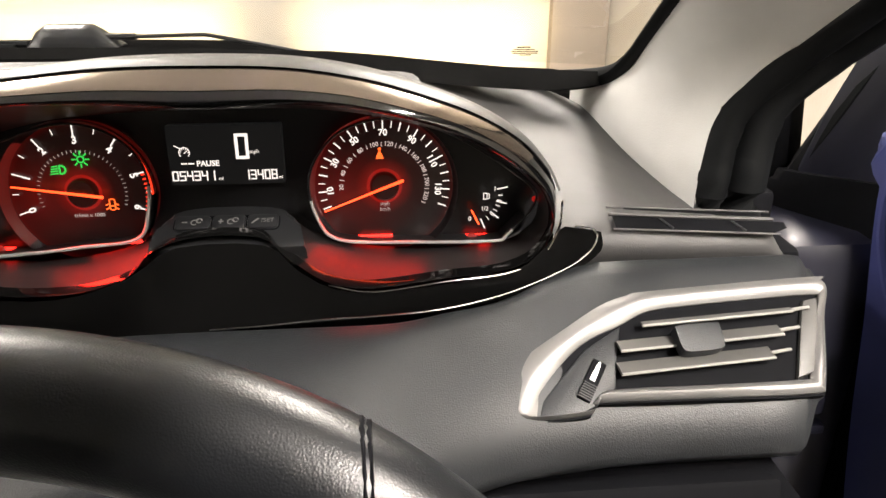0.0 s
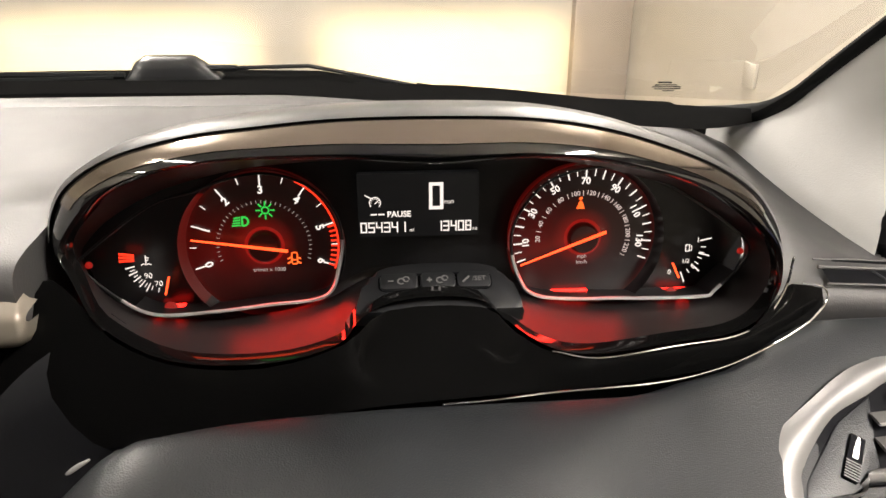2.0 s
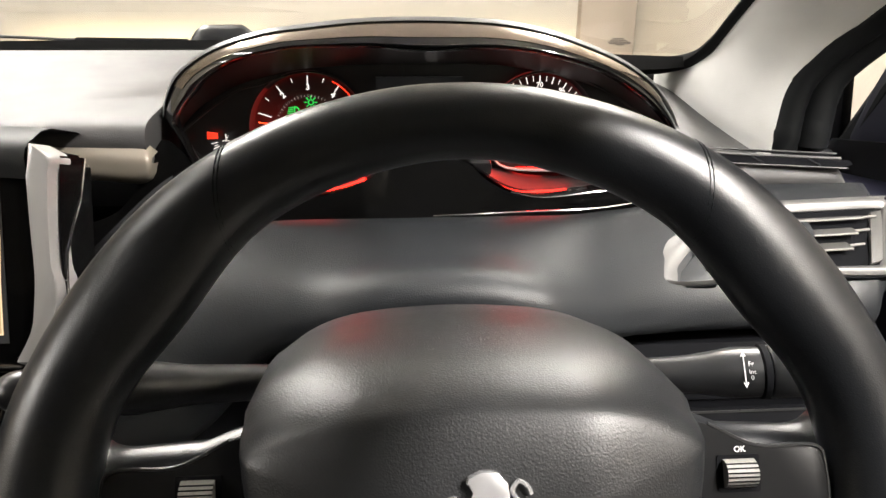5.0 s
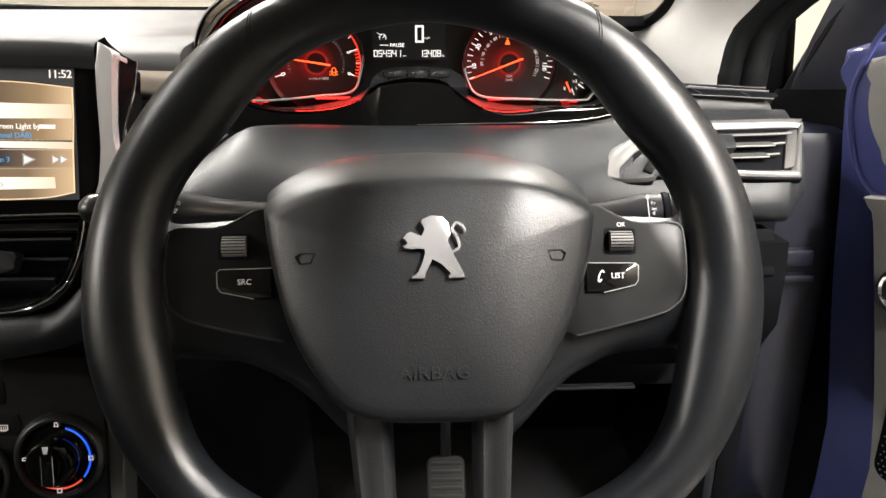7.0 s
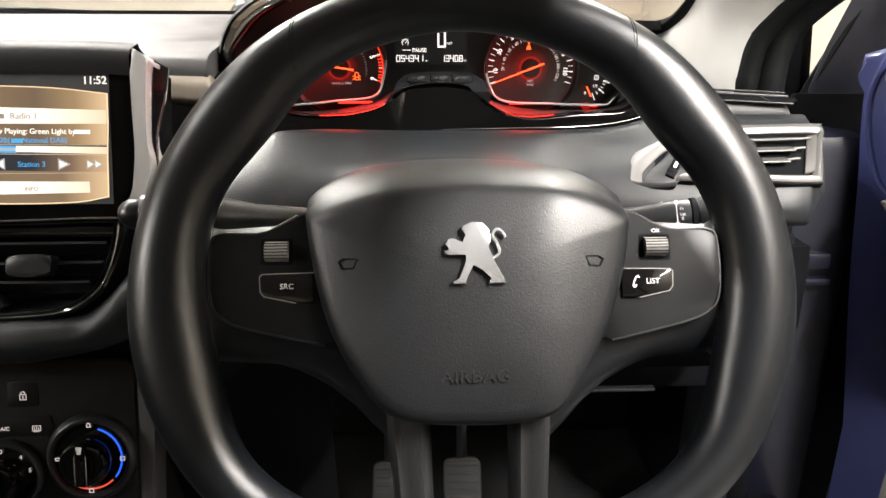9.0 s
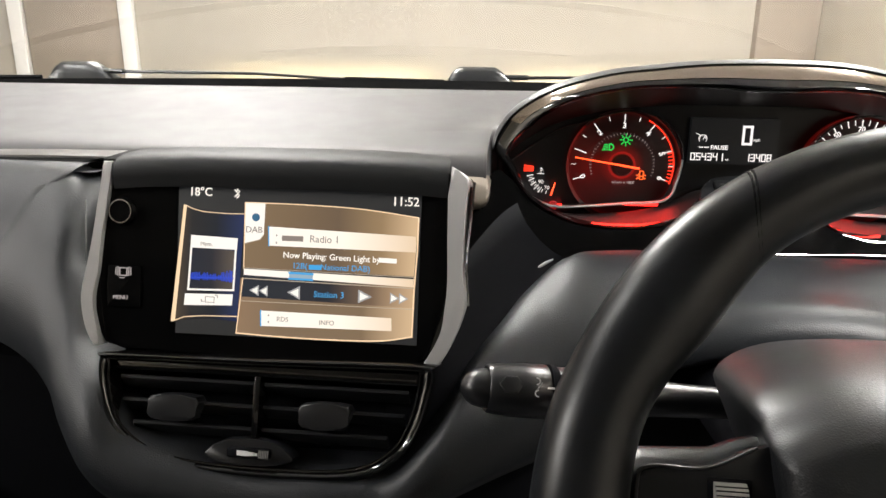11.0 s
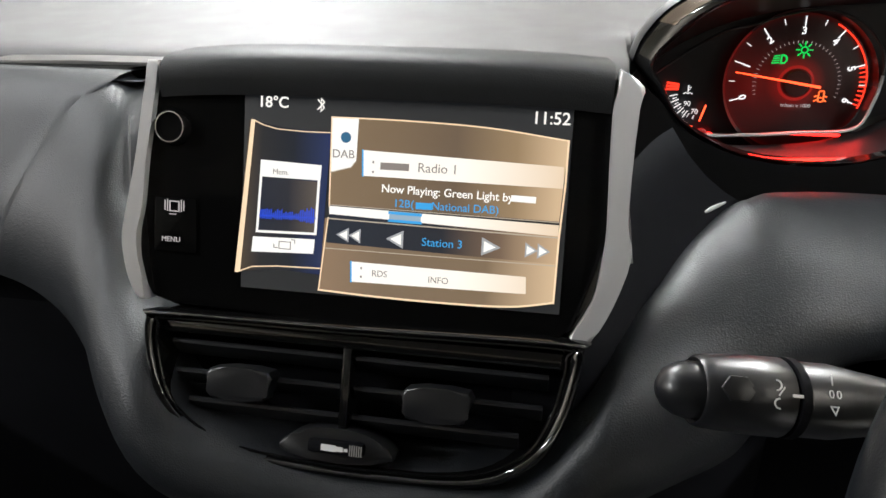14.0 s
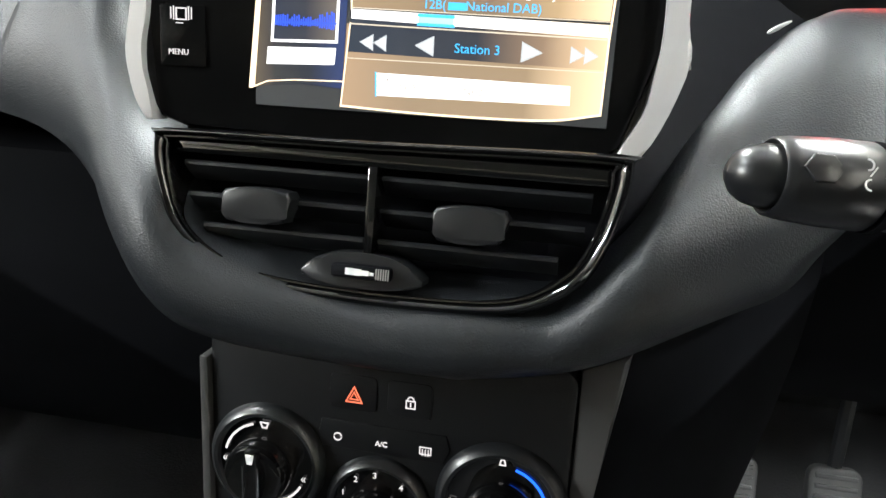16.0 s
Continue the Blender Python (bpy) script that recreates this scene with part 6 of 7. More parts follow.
def screen():
    s = thing("infotainment_screen", (-0.345, 0.22, 0.85), "touchscreen in glossy black pod with silver side trims", "touchscreen")
    body = [(-0.0985, 0.058), (-0.080, 0.0655), (0.0, 0.0665), (0.110, 0.0640), (0.1280, 0.0600), (0.1300, -0.010), (0.1150, -0.058), (0.1060, -0.0645), (0.0, -0.0640), (-0.0900, -0.0625), (-0.1020, -0.0590), (-0.1110, -0.043), (-0.1030, 0.040)]
    part("pod", slab(body, -0.06, 0.0, S, 0.003), M_DEEP, s, "glossy black pod")
    hood = []
    for x in span(-0.096, 0.1255, 14):
        k = 1 - abs((x - 0.018) / 0.112) ** 6 * 0.25
        hood.append([(x, q[0], q[1]) for q in ((0.2125, 0.9640), (0.2120, 0.9715), (0.2125, 0.9765), (0.2150, 0.9805 * k + 0.979 * (1 - k)), (0.2200, 0.9832), (0.228, 0.9845), (0.245, 0.9850), (0.29, 0.978), (0.36, 0.962), (0.39, 0.950))])
    hood = [[(-0.36 + x - (x - 0.018) * 0.30 * min(1.0, max(0.0, (y - 0.235) / 0.10)), y + 0.004, z - 0.0035 - 0.003 * (abs(x - 0.018) / 0.112) ** 4) for x, y, z in r] for r in hood]
    part("pod_cap", loft(hood), M_CAPD, s, "soft dark cap over the pod")
    lt = [(-0.1029, 0.0615), (-0.1040, 0.0499), (-0.1058, 0.0381), (-0.1094, 0.0116), (-0.1133, -0.0092), (-0.1165, -0.0271), (-0.1151, -0.0403), (-0.1123, -0.0505), (-0.1071, -0.0605), (-0.1032, -0.0605), (-0.1055, -0.0469), (-0.1079, -0.0368), (-0.1081, -0.0250), (-0.1052, -0.0116), (-0.1031, 0.0120), (-0.0997, 0.0370), (-0.0981, 0.0501), (-0.0968, 0.0615)]
    rt = [(0.1273, 0.0640), (0.1386, 0.0565), (0.1372, 0.0469), (0.1362, 0.0191), (0.1364, -0.0060), (0.1393, -0.0198), (0.1330, -0.0428), (0.1239, -0.0610), (0.1150, -0.0660), (0.1120, -0.0640), (0.1229, -0.0437), (0.1257, -0.0284), (0.1271, -0.0095), (0.1262, 0.0185), (0.1256, 0.0463)]
    part("silver_trim", slab([tuple(q) for q in curve(lt[:9], 3) + curve(lt[9:], 3)], -0.02, 0.004, S, 0.0014, 3), M_TRIM, s, "satin silver side trim")
    part("silver_trim", slab([tuple(q) for q in curve(rt[:9], 3) + curve(rt[9:], 3)], -0.022, 0.005, S, 0.002, 3), M_TRIM, s, "satin silver side trim")
    side = [(0.1380, 0.0520), (0.1372, 0.0400), (0.1364, 0.0191), (0.1366, -0.0060), (0.1393, -0.0190)]
    tall = [0.0575, 0.045, 0.032, 0.016, 0.0, -0.012, -0.024]
    rear = [float(np.interp(-y, (-0.0593, -0.0319, 0.0005, 0.026), (-0.0424, -0.0354, -0.0134, -0.0055))) for y in tall]
    flank = [float(np.interp(-y, [-q[1] for q in side], [q[0] for q in side])) + 0.0007 for y in tall]
    fore = [-0.0085 + 0.0035 * k / 6 for k in range(7)]
    part("trim_inset", loft([[(x, y, a + (b - a) * t) for x, y, a, b in zip(flank, tall, fore, rear)] for t in span(0, 1, 3)], m=S), M_DEEP, s, "dark glossy inset in the trim's side")
    part("inset_line", tube([tuple(S @ Vector((x + 0.0003, y, z))) for x, y, z in zip(flank, tall, rear)], 0.0007, 6), M_CHROME, s)
    part("pod_side", slab([(0.1290, 0.0580), (0.1350, 0.0520), (0.1345, -0.0180), (0.1180, -0.0600), (0.1120, -0.0580)], -0.06, -0.004, S), M_GLOSS, s)
    k = part("power_knob", lathe([(0.0096, 0.0), (0.0090, 0.0035), (0.0080, 0.0045), (0.0, 0.0042)], S @ Matrix.Translation((-0.0900, 0.0287, 0)), 32), M_DEEP, s, "round black power knob")
    part("knob_ring", lathe([(0.0078, 0.0040), (0.0078, 0.0052), (0.0072, 0.0052), (0.0072, 0.0040)], S @ Matrix.Translation((-0.0900, 0.0287, 0)), 32), M_CHROME, k)
    b = part("menu_button", slab(rect(-0.1000, -0.0348, -0.0768, -0.0070, 0.001), -0.001, 0.0012, S, 0.0004), M_DEEP, s)
    part("menu_word", join(text("MENU", 0.0038, -0.0905, -0.0284, 0.0013, S), stroke(rect(-0.0912, -0.0137, -0.0862, -0.0087), 0.0006, S, 0.0013, closed=True), *[stroke([(-0.0887 + sx * (0.0038 + 0.0014 * q), -0.0137 + 0.0005 * q), (-0.0887 + sx * (0.0038 + 0.0014 * q), -0.0080 - 0.0005 * q)], 0.0005, S, 0.0013) for sx in (-1, 1) for q in (0, 1)], stroke([(-0.0912, -0.0153), (-0.0880, -0.0153)], 0.0005, S, 0.0013)), G_DIM, b)
    # the lit picture
    z = 0.0008
    disp = part("display", slab(rect(-0.0520, -0.0500, 0.1085, 0.0475), -0.001, 0.0006, S), G_SCREEN, s, "lit colour display")
    tan = gradient_glow("screen_bronze", ((0.0, (0.20, 0.13, 0.07)), (0.30, (0.17, 0.11, 0.06)), (0.55, (0.13, 0.085, 0.05)), (0.80, (0.28, 0.18, 0.09)), (1.0, (0.62, 0.42, 0.24))), S, 0, -0.008, 0.107)
    tan2 = gradient_glow("screen_bronze_low", ((0.0, (0.24, 0.15, 0.085)), (0.25, (0.18, 0.12, 0.07)), (0.7, (0.19, 0.125, 0.07)), (1.0, (0.62, 0.42, 0.24))), S, 0, -0.008, 0.107)
    cream = gradient_glow("screen_cream", ((0.0, (0.95, 0.86, 0.76)), (0.5, (0.98, 0.86, 0.72)), (1.0, (0.72, 0.52, 0.33))), S, 0, 0.005, 0.112)
    navy = gradient_glow("screen_navy", ((0.0, (0.060, 0.042, 0.026)), (0.22, (0.014, 0.013, 0.014)), (0.6, (0.006, 0.008, 0.014)), (1.0, (0.012, 0.022, 0.075))), S, 0, -0.052, -0.008)
    band = gradient_glow("screen_band", ((0.0, (0.012, 0.016, 0.025)), (0.5, (0.015, 0.015, 0.02)), (0.75, (0.16, 0.10, 0.06)), (1.0, (0.55, 0.36, 0.2))), S, 0, -0.006, 0.107)
    G_PALE = glow("screen_pale_blue", (0.55, 0.72, 0.85), 0.5)
    edge = glow("screen_edge", (1.0, 0.80, 0.58), 0.42)
    gold = glow("screen_gold", (1.0, 0.70, 0.42), 0.9)
    white = glow("screen_white", (1.0, 0.92, 0.82), 0.92)
    deep_cyan = glow("screen_disc", (0.03, 0.20, 0.38), 0.5)
    cyan = glow("screen_cyan", (0.05, 0.42, 0.85), 0.75)
    ink = glow("screen_ink", (0.36, 0.29, 0.24), 0.6)
    top_r = curve([(-0.0066, 0.0372), (0.03, 0.0370), (0.07, 0.0354), (0.1070, 0.0312)], 5)
    low_r = curve([(0.1052, -0.0446), (0.085, -0.0482), (0.055, -0.0492), (0.02, -0.0490), (-0.0104, -0.0480)], 5)
    part("upper_tile", slab([tuple(q) for q in top_r] + [(0.1054, -0.0062), (-0.0064, -0.0050)], 0.0006, z, S), tan, disp)
    part("lower_tile", slab([(-0.0085, -0.0120), (0.1054, -0.0120)] + [tuple(q) for q in low_r], 0.0006, z, S), tan2, disp)
    part("control_band", slab([(-0.0064, -0.0095), (0.1052, -0.0128), (0.1050, -0.0262), (-0.0078, -0.0240)], 0.0007, 0.0009, S), band, disp)
    part("progress_bar", slab([(-0.0064, -0.0058), (0.1054, -0.0078), (0.1054, -0.0130), (-0.0064, -0.0098)], 0.0008, 0.0010, S), cream, disp)
    part("progress_mark", slab([(0.0242, -0.0064), (0.0397, -0.0066), (0.0396, -0.0118), (0.0240, -0.0116)], 0.0009, 0.0011, S), G_PALE, disp, "pale blue progress block")
    for y in (-0.0072, -0.0110):
        part("progress_edge", stroke([(0.0243, y), (0.0396, y - 0.0002)], 0.0013, S, 0.0012), cyan, disp)
    part("left_tile", slab([(-0.0495, 0.0342), (-0.0300, 0.0310), (-0.0071, 0.0296), (-0.0102, -0.0405), (-0.0300, -0.0395), (-0.0548, -0.0420)], 0.0006, z, S), navy, disp)
    part("tile_post", slab([(-0.0482, 0.0346), (-0.0462, 0.0343), (-0.0524, -0.0420), (-0.0552, -0.0426)], 0.0009, 0.0012, S), gold, disp, "bright post beside the tile")
    for line in (stroke([(-0.0470, 0.0342), (-0.0420, 0.0320), (-0.0347, 0.0303), (-0.0200, 0.0296), (-0.0074, 0.0297)], 0.0005, S, z), stroke([(-0.0539, -0.0423), (-0.0460, -0.0390), (-0.0329, -0.0378), (-0.0099, -0.0372)], 0.0006, S, z), stroke([tuple(q) for q in low_r], 0.0009, S, z), stroke([tuple(q) for q in top_r], 0.0007, S, z), stroke([(0.1071, 0.0310), (0.1070, 0.0100), (0.1058, -0.0140), (0.1054, -0.0446)], 0.0009, S, z), stroke([(-0.0068, -0.0118), (-0.0104, -0.0480)], 0.0006, S, 0.0010), stroke([(-0.0066, 0.0372), (-0.0064, -0.0058)], 0.0006, S, 0.0010)):
        part("bright_line", line, gold, disp, "bright tile border")
    for line in (stroke([(-0.0068, -0.0120), (0.1053, -0.0137)], 0.0006, S, 0.0011), stroke([(-0.0080, -0.0268), (0.1051, -0.0270)], 0.0004, S, 0.0010), stroke([(-0.0064, -0.0052), (0.1054, -0.0066)], 0.0004, S, 0.0011), stroke([(0.0062, 0.0165), (0.0040, 0.0135), (-0.0064, 0.0106)], 0.0004, S, 0.0012)):
        part("tile_edge", line, edge, disp)
    part("tab", slab([(-0.0066, 0.0368), (0.0068, 0.0372), (0.0063, 0.0165), (0.0040, 0.0135), (-0.0064, 0.0108)], 0.0009, 0.0011, S), white, disp)
    part("tab_dot", lathe([(0.0026, 0.0011), (0.0026, 0.0013), (0.0, 0.0013)], S @ Matrix.Translation((0.0008, 0.0278, 0)), 20), deep_cyan, disp)
    part("station_field", slab([(0.0095, 0.0222), (0.1057, 0.0192), (0.1062, 0.0092), (0.0100, 0.0098)], 0.0009, 0.0011, S), cream, disp)
    part("info_field", slab([(0.0058, -0.0325), (0.0918, -0.0333), (0.0922, -0.0415), (0.0062, -0.0425)], 0.0009, 0.0011, S), cream, disp)
    part("field_edges", join(stroke([(0.0058, -0.0325), (0.0062, -0.0425)], 0.0007, S, 0.0011), stroke([(0.0095, 0.0222), (0.0100, 0.0098)], 0.0007, S, 0.0011)), cyan, disp)
    part("memory_header", slab([(-0.0427, 0.0149), (-0.0111, 0.0137), (-0.0115, 0.0062), (-0.0431, 0.0066)], 0.0008, 0.0010, S), white, disp)
    part("memory_footer", slab([(-0.0459, -0.0237), (-0.0133, -0.0229), (-0.0139, -0.0302), (-0.0466, -0.0314)], 0.0008, 0.0010, S), white, disp)
    part("memory_frame", stroke([(-0.0424, 0.0062), (-0.0438, -0.0209), (-0.0131, -0.0202), (-0.0122, 0.0058)], 0.0012, S, 0.0009), white, disp)
    dusk = gradient_glow("screen_dusk", ((0.0, (0.010, 0.012, 0.022)), (0.5, (0.014, 0.014, 0.020)), (1.0, (0.085, 0.065, 0.050))), S, 0, -0.043, -0.013)
    part("memory_picture", slab([(-0.0418, 0.0060), (-0.0127, 0.0056), (-0.0135, -0.0197), (-0.0432, -0.0203)], 0.0007, 0.0009, S), dusk, disp)
    rng = random.Random(5)
    deep = glow("screen_deep_blue", (0.01, 0.07, 0.75), 0.7)
    for k in range(26):
        x = -0.0420 + 0.0011 * k
        h = 0.0012 + 0.0022 * rng.random() + 0.0035 * max(0.0, (k - 18) / 8)
        part("spectrum_bar", stroke([(x, -0.0128 - 0.4 * h), (x + 0.0001, -0.0128 + h)], 0.0006, S, 0.0010), deep, disp)
    part("spectrum_line", stroke([(-0.0424, -0.0128), (-0.0132, -0.0124)], 0.0006, S, 0.0011), deep, disp)
    for word in (text("DAB", 0.0058, -0.0002, 0.0196, 0.0012, S), text("Radio 1", 0.0064, 0.0566, 0.0150, 0.0012, S, align="RIGHT"), stroke([(0.0203, 0.0150), (0.0310, 0.0150)], 0.0034, S, 0.0011), text("RDS", 0.0044, 0.0205, -0.0376, 0.0012, S), text("INFO", 0.0044, 0.0498, -0.0385, 0.0012, S), text("Mem.", 0.0038, -0.0320, 0.0092, 0.0012, S), stroke(rect(-0.0318, -0.0288, -0.0258, -0.0252), 0.0004, S, 0.0011, closed=True), stroke([(-0.0345, -0.0268), (-0.0345, -0.0284), (-0.0328, -0.0284)], 0.0004, S, 0.0011), stroke([(-0.0252, -0.0240), (-0.0236, -0.0240), (-0.0236, -0.0256)], 0.0004, S, 0.0011), stroke([(0.0150, 0.0165), (0.0150, 0.0168)], 0.0008, S, 0.0011), stroke([(0.0150, 0.0118), (0.0150, 0.0121)], 0.0008, S, 0.0011), stroke([(0.0112, -0.0352), (0.0112, -0.0355)], 0.0008, S, 0.0011), stroke([(0.0112, -0.0395), (0.0112, -0.0398)], 0.0008, S, 0.0011)):
        part("dark_word", word, ink, disp)
    tri = []
    for x, w, h, dr in ((0.0008, 0.0064, 0.0036, -1), (0.0070, 0.0060, 0.0036, -1), (0.0272, 0.0086, 0.0044, -1), (0.0744, 0.0092, 0.0044, 1), (0.0935, 0.0060, 0.0036, 1), (0.0993, 0.0060, 0.0036, 1)):
        y = -0.0196 - 0.0010 * x / 0.1
        tri.append((slab([(x - dr * w / 2, y - h), (x + dr * w / 2, y), (x - dr * w / 2, y + h)], 0.0009, 0.0011, S), slab([(x - dr * w * 0.38, y - h * 0.62), (x + dr * w * 0.26, y), (x - dr * w * 0.38, y + h * 0.62)], 0.0011, 0.0013, S)))
    silver = glow("screen_silver", (0.62, 0.60, 0.58), 0.55)
    for rim, core in tri:
        part("arrow_face", core, white, part("arrow_sign", rim, silver, disp))
    for word in (text("18°C", 0.0076, -0.0370, 0.0430, z, S, bold=0.0001), text("11:52", 0.0080, 0.0985, 0.0408, z, S, bold=0.0001), text("Now Playing: Green Light by", 0.0055, 0.0195, 0.0042, 0.0011, S, align="LEFT", bold=0.00006, spin=-0.7), stroke([(0.0838, 0.0034), (0.0925, 0.0032)], 0.0030, S, 0.0011), stroke([(-0.0140, 0.0452), (-0.0108, 0.0415), (-0.0124, 0.0398), (-0.0124, 0.0458), (-0.0108, 0.0441), (-0.0140, 0.0406)], 0.0006, S, z)):
        part("white_word", word, white, disp)
    for word in (text("12B(", 0.0054, 0.0258, -0.0026, 0.0011, S, align="LEFT"), stroke([(0.0385, -0.0030), (0.0432, -0.0030)], 0.0032, S, 0.0011), text("National DAB)", 0.0054, 0.0445, -0.0028, 0.0011, S, align="LEFT"), text("Station 3", 0.0056, 0.0507, -0.0204, 0.0011, S)):
        part("blue_word", word, cyan, disp)


screen()


# ---- centre vents ----
V = frame_at((-0.35, 0.168, 0.835), 22)


def centre_vent():
    v = thing("centre_air_vents", (-0.35, 0.15, 0.79), "glossy black centre air vents with dark slats", "air vent")
    outer = [(-0.1060, 0.0210), (-0.0980, 0.0250), (0.0, 0.0262), (0.1040, 0.0285), (0.1110, 0.0240), (0.1090, 0.0060), (0.1040, -0.0120), (0.0940, -0.0290), (0.0700, -0.0430), (0.0247, -0.0470), (-0.0320, -0.0460), (-0.0680, -0.0400), (-0.0940, -0.0225), (-0.1040, 0.0004)]
    o = [(q[0], q[1]) for q in curve(outer, 5, True)]
    i = [(q[0] * 0.945, (q[1] + 0.008) * 0.89 - 0.0075) for q in o]
    part("bezel", frame_ring(o, i, -0.03, 0.0030, V, 0.0025), M_GLOSS, v, "piano black bezel")
    part("well", slab([(q[0] * 1.01, q[1] * 1.02) for q in i], -0.034, -0.030, V), M_BLACK, v)
    part("inner_rim", tube([tuple(V @ Vector((q[0] * 0.985, q[1] * 0.98, 0.001))) for q in i], 0.0008, 6, closed=True, up=(0, -1, 0.4)), M_GLOSS, v)
    part("top_plate", slab(rect(-0.098, 0.0140, 0.103, 0.0225, 0.002), -0.02, -0.002, V, 0.002), M_GLOSS, v)
    for y, a, b in ((0.0105, 0.096, 0.100), (-0.0040, 0.093, 0.098), (-0.0180, 0.085, 0.088)):
        for x0, x1 in ((-a + 0.003, -0.0035), (0.0035, b - 0.004)):
            part("slat", slat(x0, x1, y, -0.004, V, 0.014, 35, 0.0026), M_SATIN, v)
    part("divider", box(-0.0022, 0.0022, -0.028, 0.0150, -0.02, 0.0, 0.001, V), M_GLOSS, v, "glossy upright divider")
    for x0, x1, y in ((-0.0670, -0.0370, -0.0070), (0.0310, 0.0605, -0.0068)):
        part("direction_tab", slab([tuple(q) for q in curve([(x0, y + 0.0068), (x1, y + 0.0072), (x1 - 0.001, y - 0.004), (x1 - 0.004, y - 0.0075), (x0 + 0.003, y - 0.0078), (x0 + 0.0005, y - 0.004)], 3, True)], -0.006, 0.006, V, 0.0025, 3), M_SATIN, v, "dark direction tab")
    part("thumbwheel_plate", slab([tuple(q) for q in curve([(-0.0300, -0.0360), (-0.0205, -0.0262), (-0.0020, -0.0236), (0.0160, -0.0262), (0.0265, -0.0360), (0.0, -0.0400)], 4, True)], -0.012, 0.002, V, 0.0015), M_SATIN, v)
    tw = part("thumbwheel", box(-0.0148, 0.0130, -0.0350, -0.0286, -0.004, 0.0065, 0.0018, V), M_BLACK, v, "ribbed thumbwheel with pale marks")
    part("thumbwheel_marks", join(stroke([(-0.0060, -0.0316), (-0.0018, -0.0317)], 0.0030, V, 0.0065), stroke([(0.0004, -0.0318), (0.0022, -0.0318)], 0.0022, V, 0.0065), stroke([(0.0044, -0.0319), (0.0048, -0.0319)], 0.0014, V, 0.0065)), M_PRINT, tw)
    part("thumbwheel_ribs", join(*[stroke([(0.0066 + 0.0011 * k, -0.0340), (0.0066 + 0.0011 * k, -0.0296)], 0.0006, V, 0.0064) for k in range(6)]), M_GREY, tw)


centre_vent()


# ---- climate panel ----
H = frame_at((-0.35, 0.170, 0.6985), 14.5)


def dial(panel, cx, cy, r, kind):
    m = H @ Matrix.Translation((cx, cy, 0))
    k = part("climate_dial", lathe([(r * 1.24, -0.002), (r * 1.23, 0.002), (r * 1.17, 0.0050), (r * 1.09, 0.0066), (r * 1.02, 0.0062), (r * 0.985, 0.0040)], m, 56), M_SATIN, panel, "round climate dial")
    part("dial_face", lathe([(r * 1.02, 0.0), (r * 0.99, 0.0040), (0.0, 0.0046)], m, 48), M_GLOSS, k)
    part("dial_knob", lathe([(r * 0.66, 0.004), (r * 0.64, 0.018), (r * 0.58, 0.0205), (r * 0.45, 0.0215), (0.0, 0.0180)], m, 40), M_GLOSS, k, "glossy black knob")
    part("knob_blade", slab(rect(-r * 0.14, -r * 0.55, r * 0.14, r * 0.60, 0.001), 0.017, 0.024, m, 0.002), M_GLOSS, k)
    for x in (-r * 0.15, r * 0.15):
        part("blade_edge", tube([tuple(m @ Vector((x, -r * 0.52, 0.0236))), tuple(m @ Vector((x, r * 0.30, 0.0240)))], 0.0006, 6), M_CHROME, k)
    part("knob_pointer", slab([(-0.0024, r * 0.56), (0.0024, r * 0.56), (0.0014, r * 0.36), (-0.0014, r * 0.36)], 0.024, 0.0245, m), M_PRINT, k, "white pointer")
    rr = r * 0.86
    if kind == "temp":
        part("cold_arc", stroke(arc(0, 0, rr, 72, -38), 0.0014, m, 0.0052), G_BLUE, k, "blue cold arc")
        part("warm_arc", stroke(arc(0, 0, rr, -48, -160), 0.0014, m, 0.0052), G_HOT, k, "red warm arc")
        for mark in (stroke([(-0.0015, rr + 0.001), (0.0015, rr + 0.001), (0.0008, rr + 0.004), (-0.0008, rr + 0.004)], 0.0007, m, 0.0055, closed=True), stroke(rect(rr - 0.001, -0.002, rr + 0.002, 0.001), 0.0007, m, 0.0055, closed=True), stroke(rect(-0.0015, -rr - 0.003, 0.0015, -rr), 0.0007, m, 0.0055, closed=True), stroke(rect(-rr - 0.002, -0.001, -rr + 0.001, 0.001), 0.0007, m, 0.0055, closed=True)):
            part("dial_mark", mark, G_DIM, k)
    elif kind == "vent":
        part("white_arc", join(stroke(arc(0, 0, rr, 108, 165), 0.0013, m, 0.0052), stroke(arc(0, 0, rr, 195, 250), 0.0013, m, 0.0052), stroke(arc(0, 0, rr, -30, -85), 0.0013, m, 0.0052)), G_DIM, k)
        for mark in (stroke([(-0.0022, rr + 0.001), (0.0022, rr + 0.001), (0.0012, rr - 0.002), (-0.0012, rr - 0.002)], 0.0008, m, 0.0055, closed=True), text("\u00ab", 0.006, -rr, 0.0, 0.0055, m), text("\u00ab", 0.006, rr - 0.001, -0.006, 0.0055, m)):
            part("dial_mark", mark, G_DIM, k)
    else:
        for q, a in zip(range(6), (190, 158, 126, 94, 50, 15)):
            part("dial_figure", text(str(q), 0.0048, rr * math.cos(radians(a)), rr * math.sin(radians(a)), 0.0055, m), G_DIM, k)


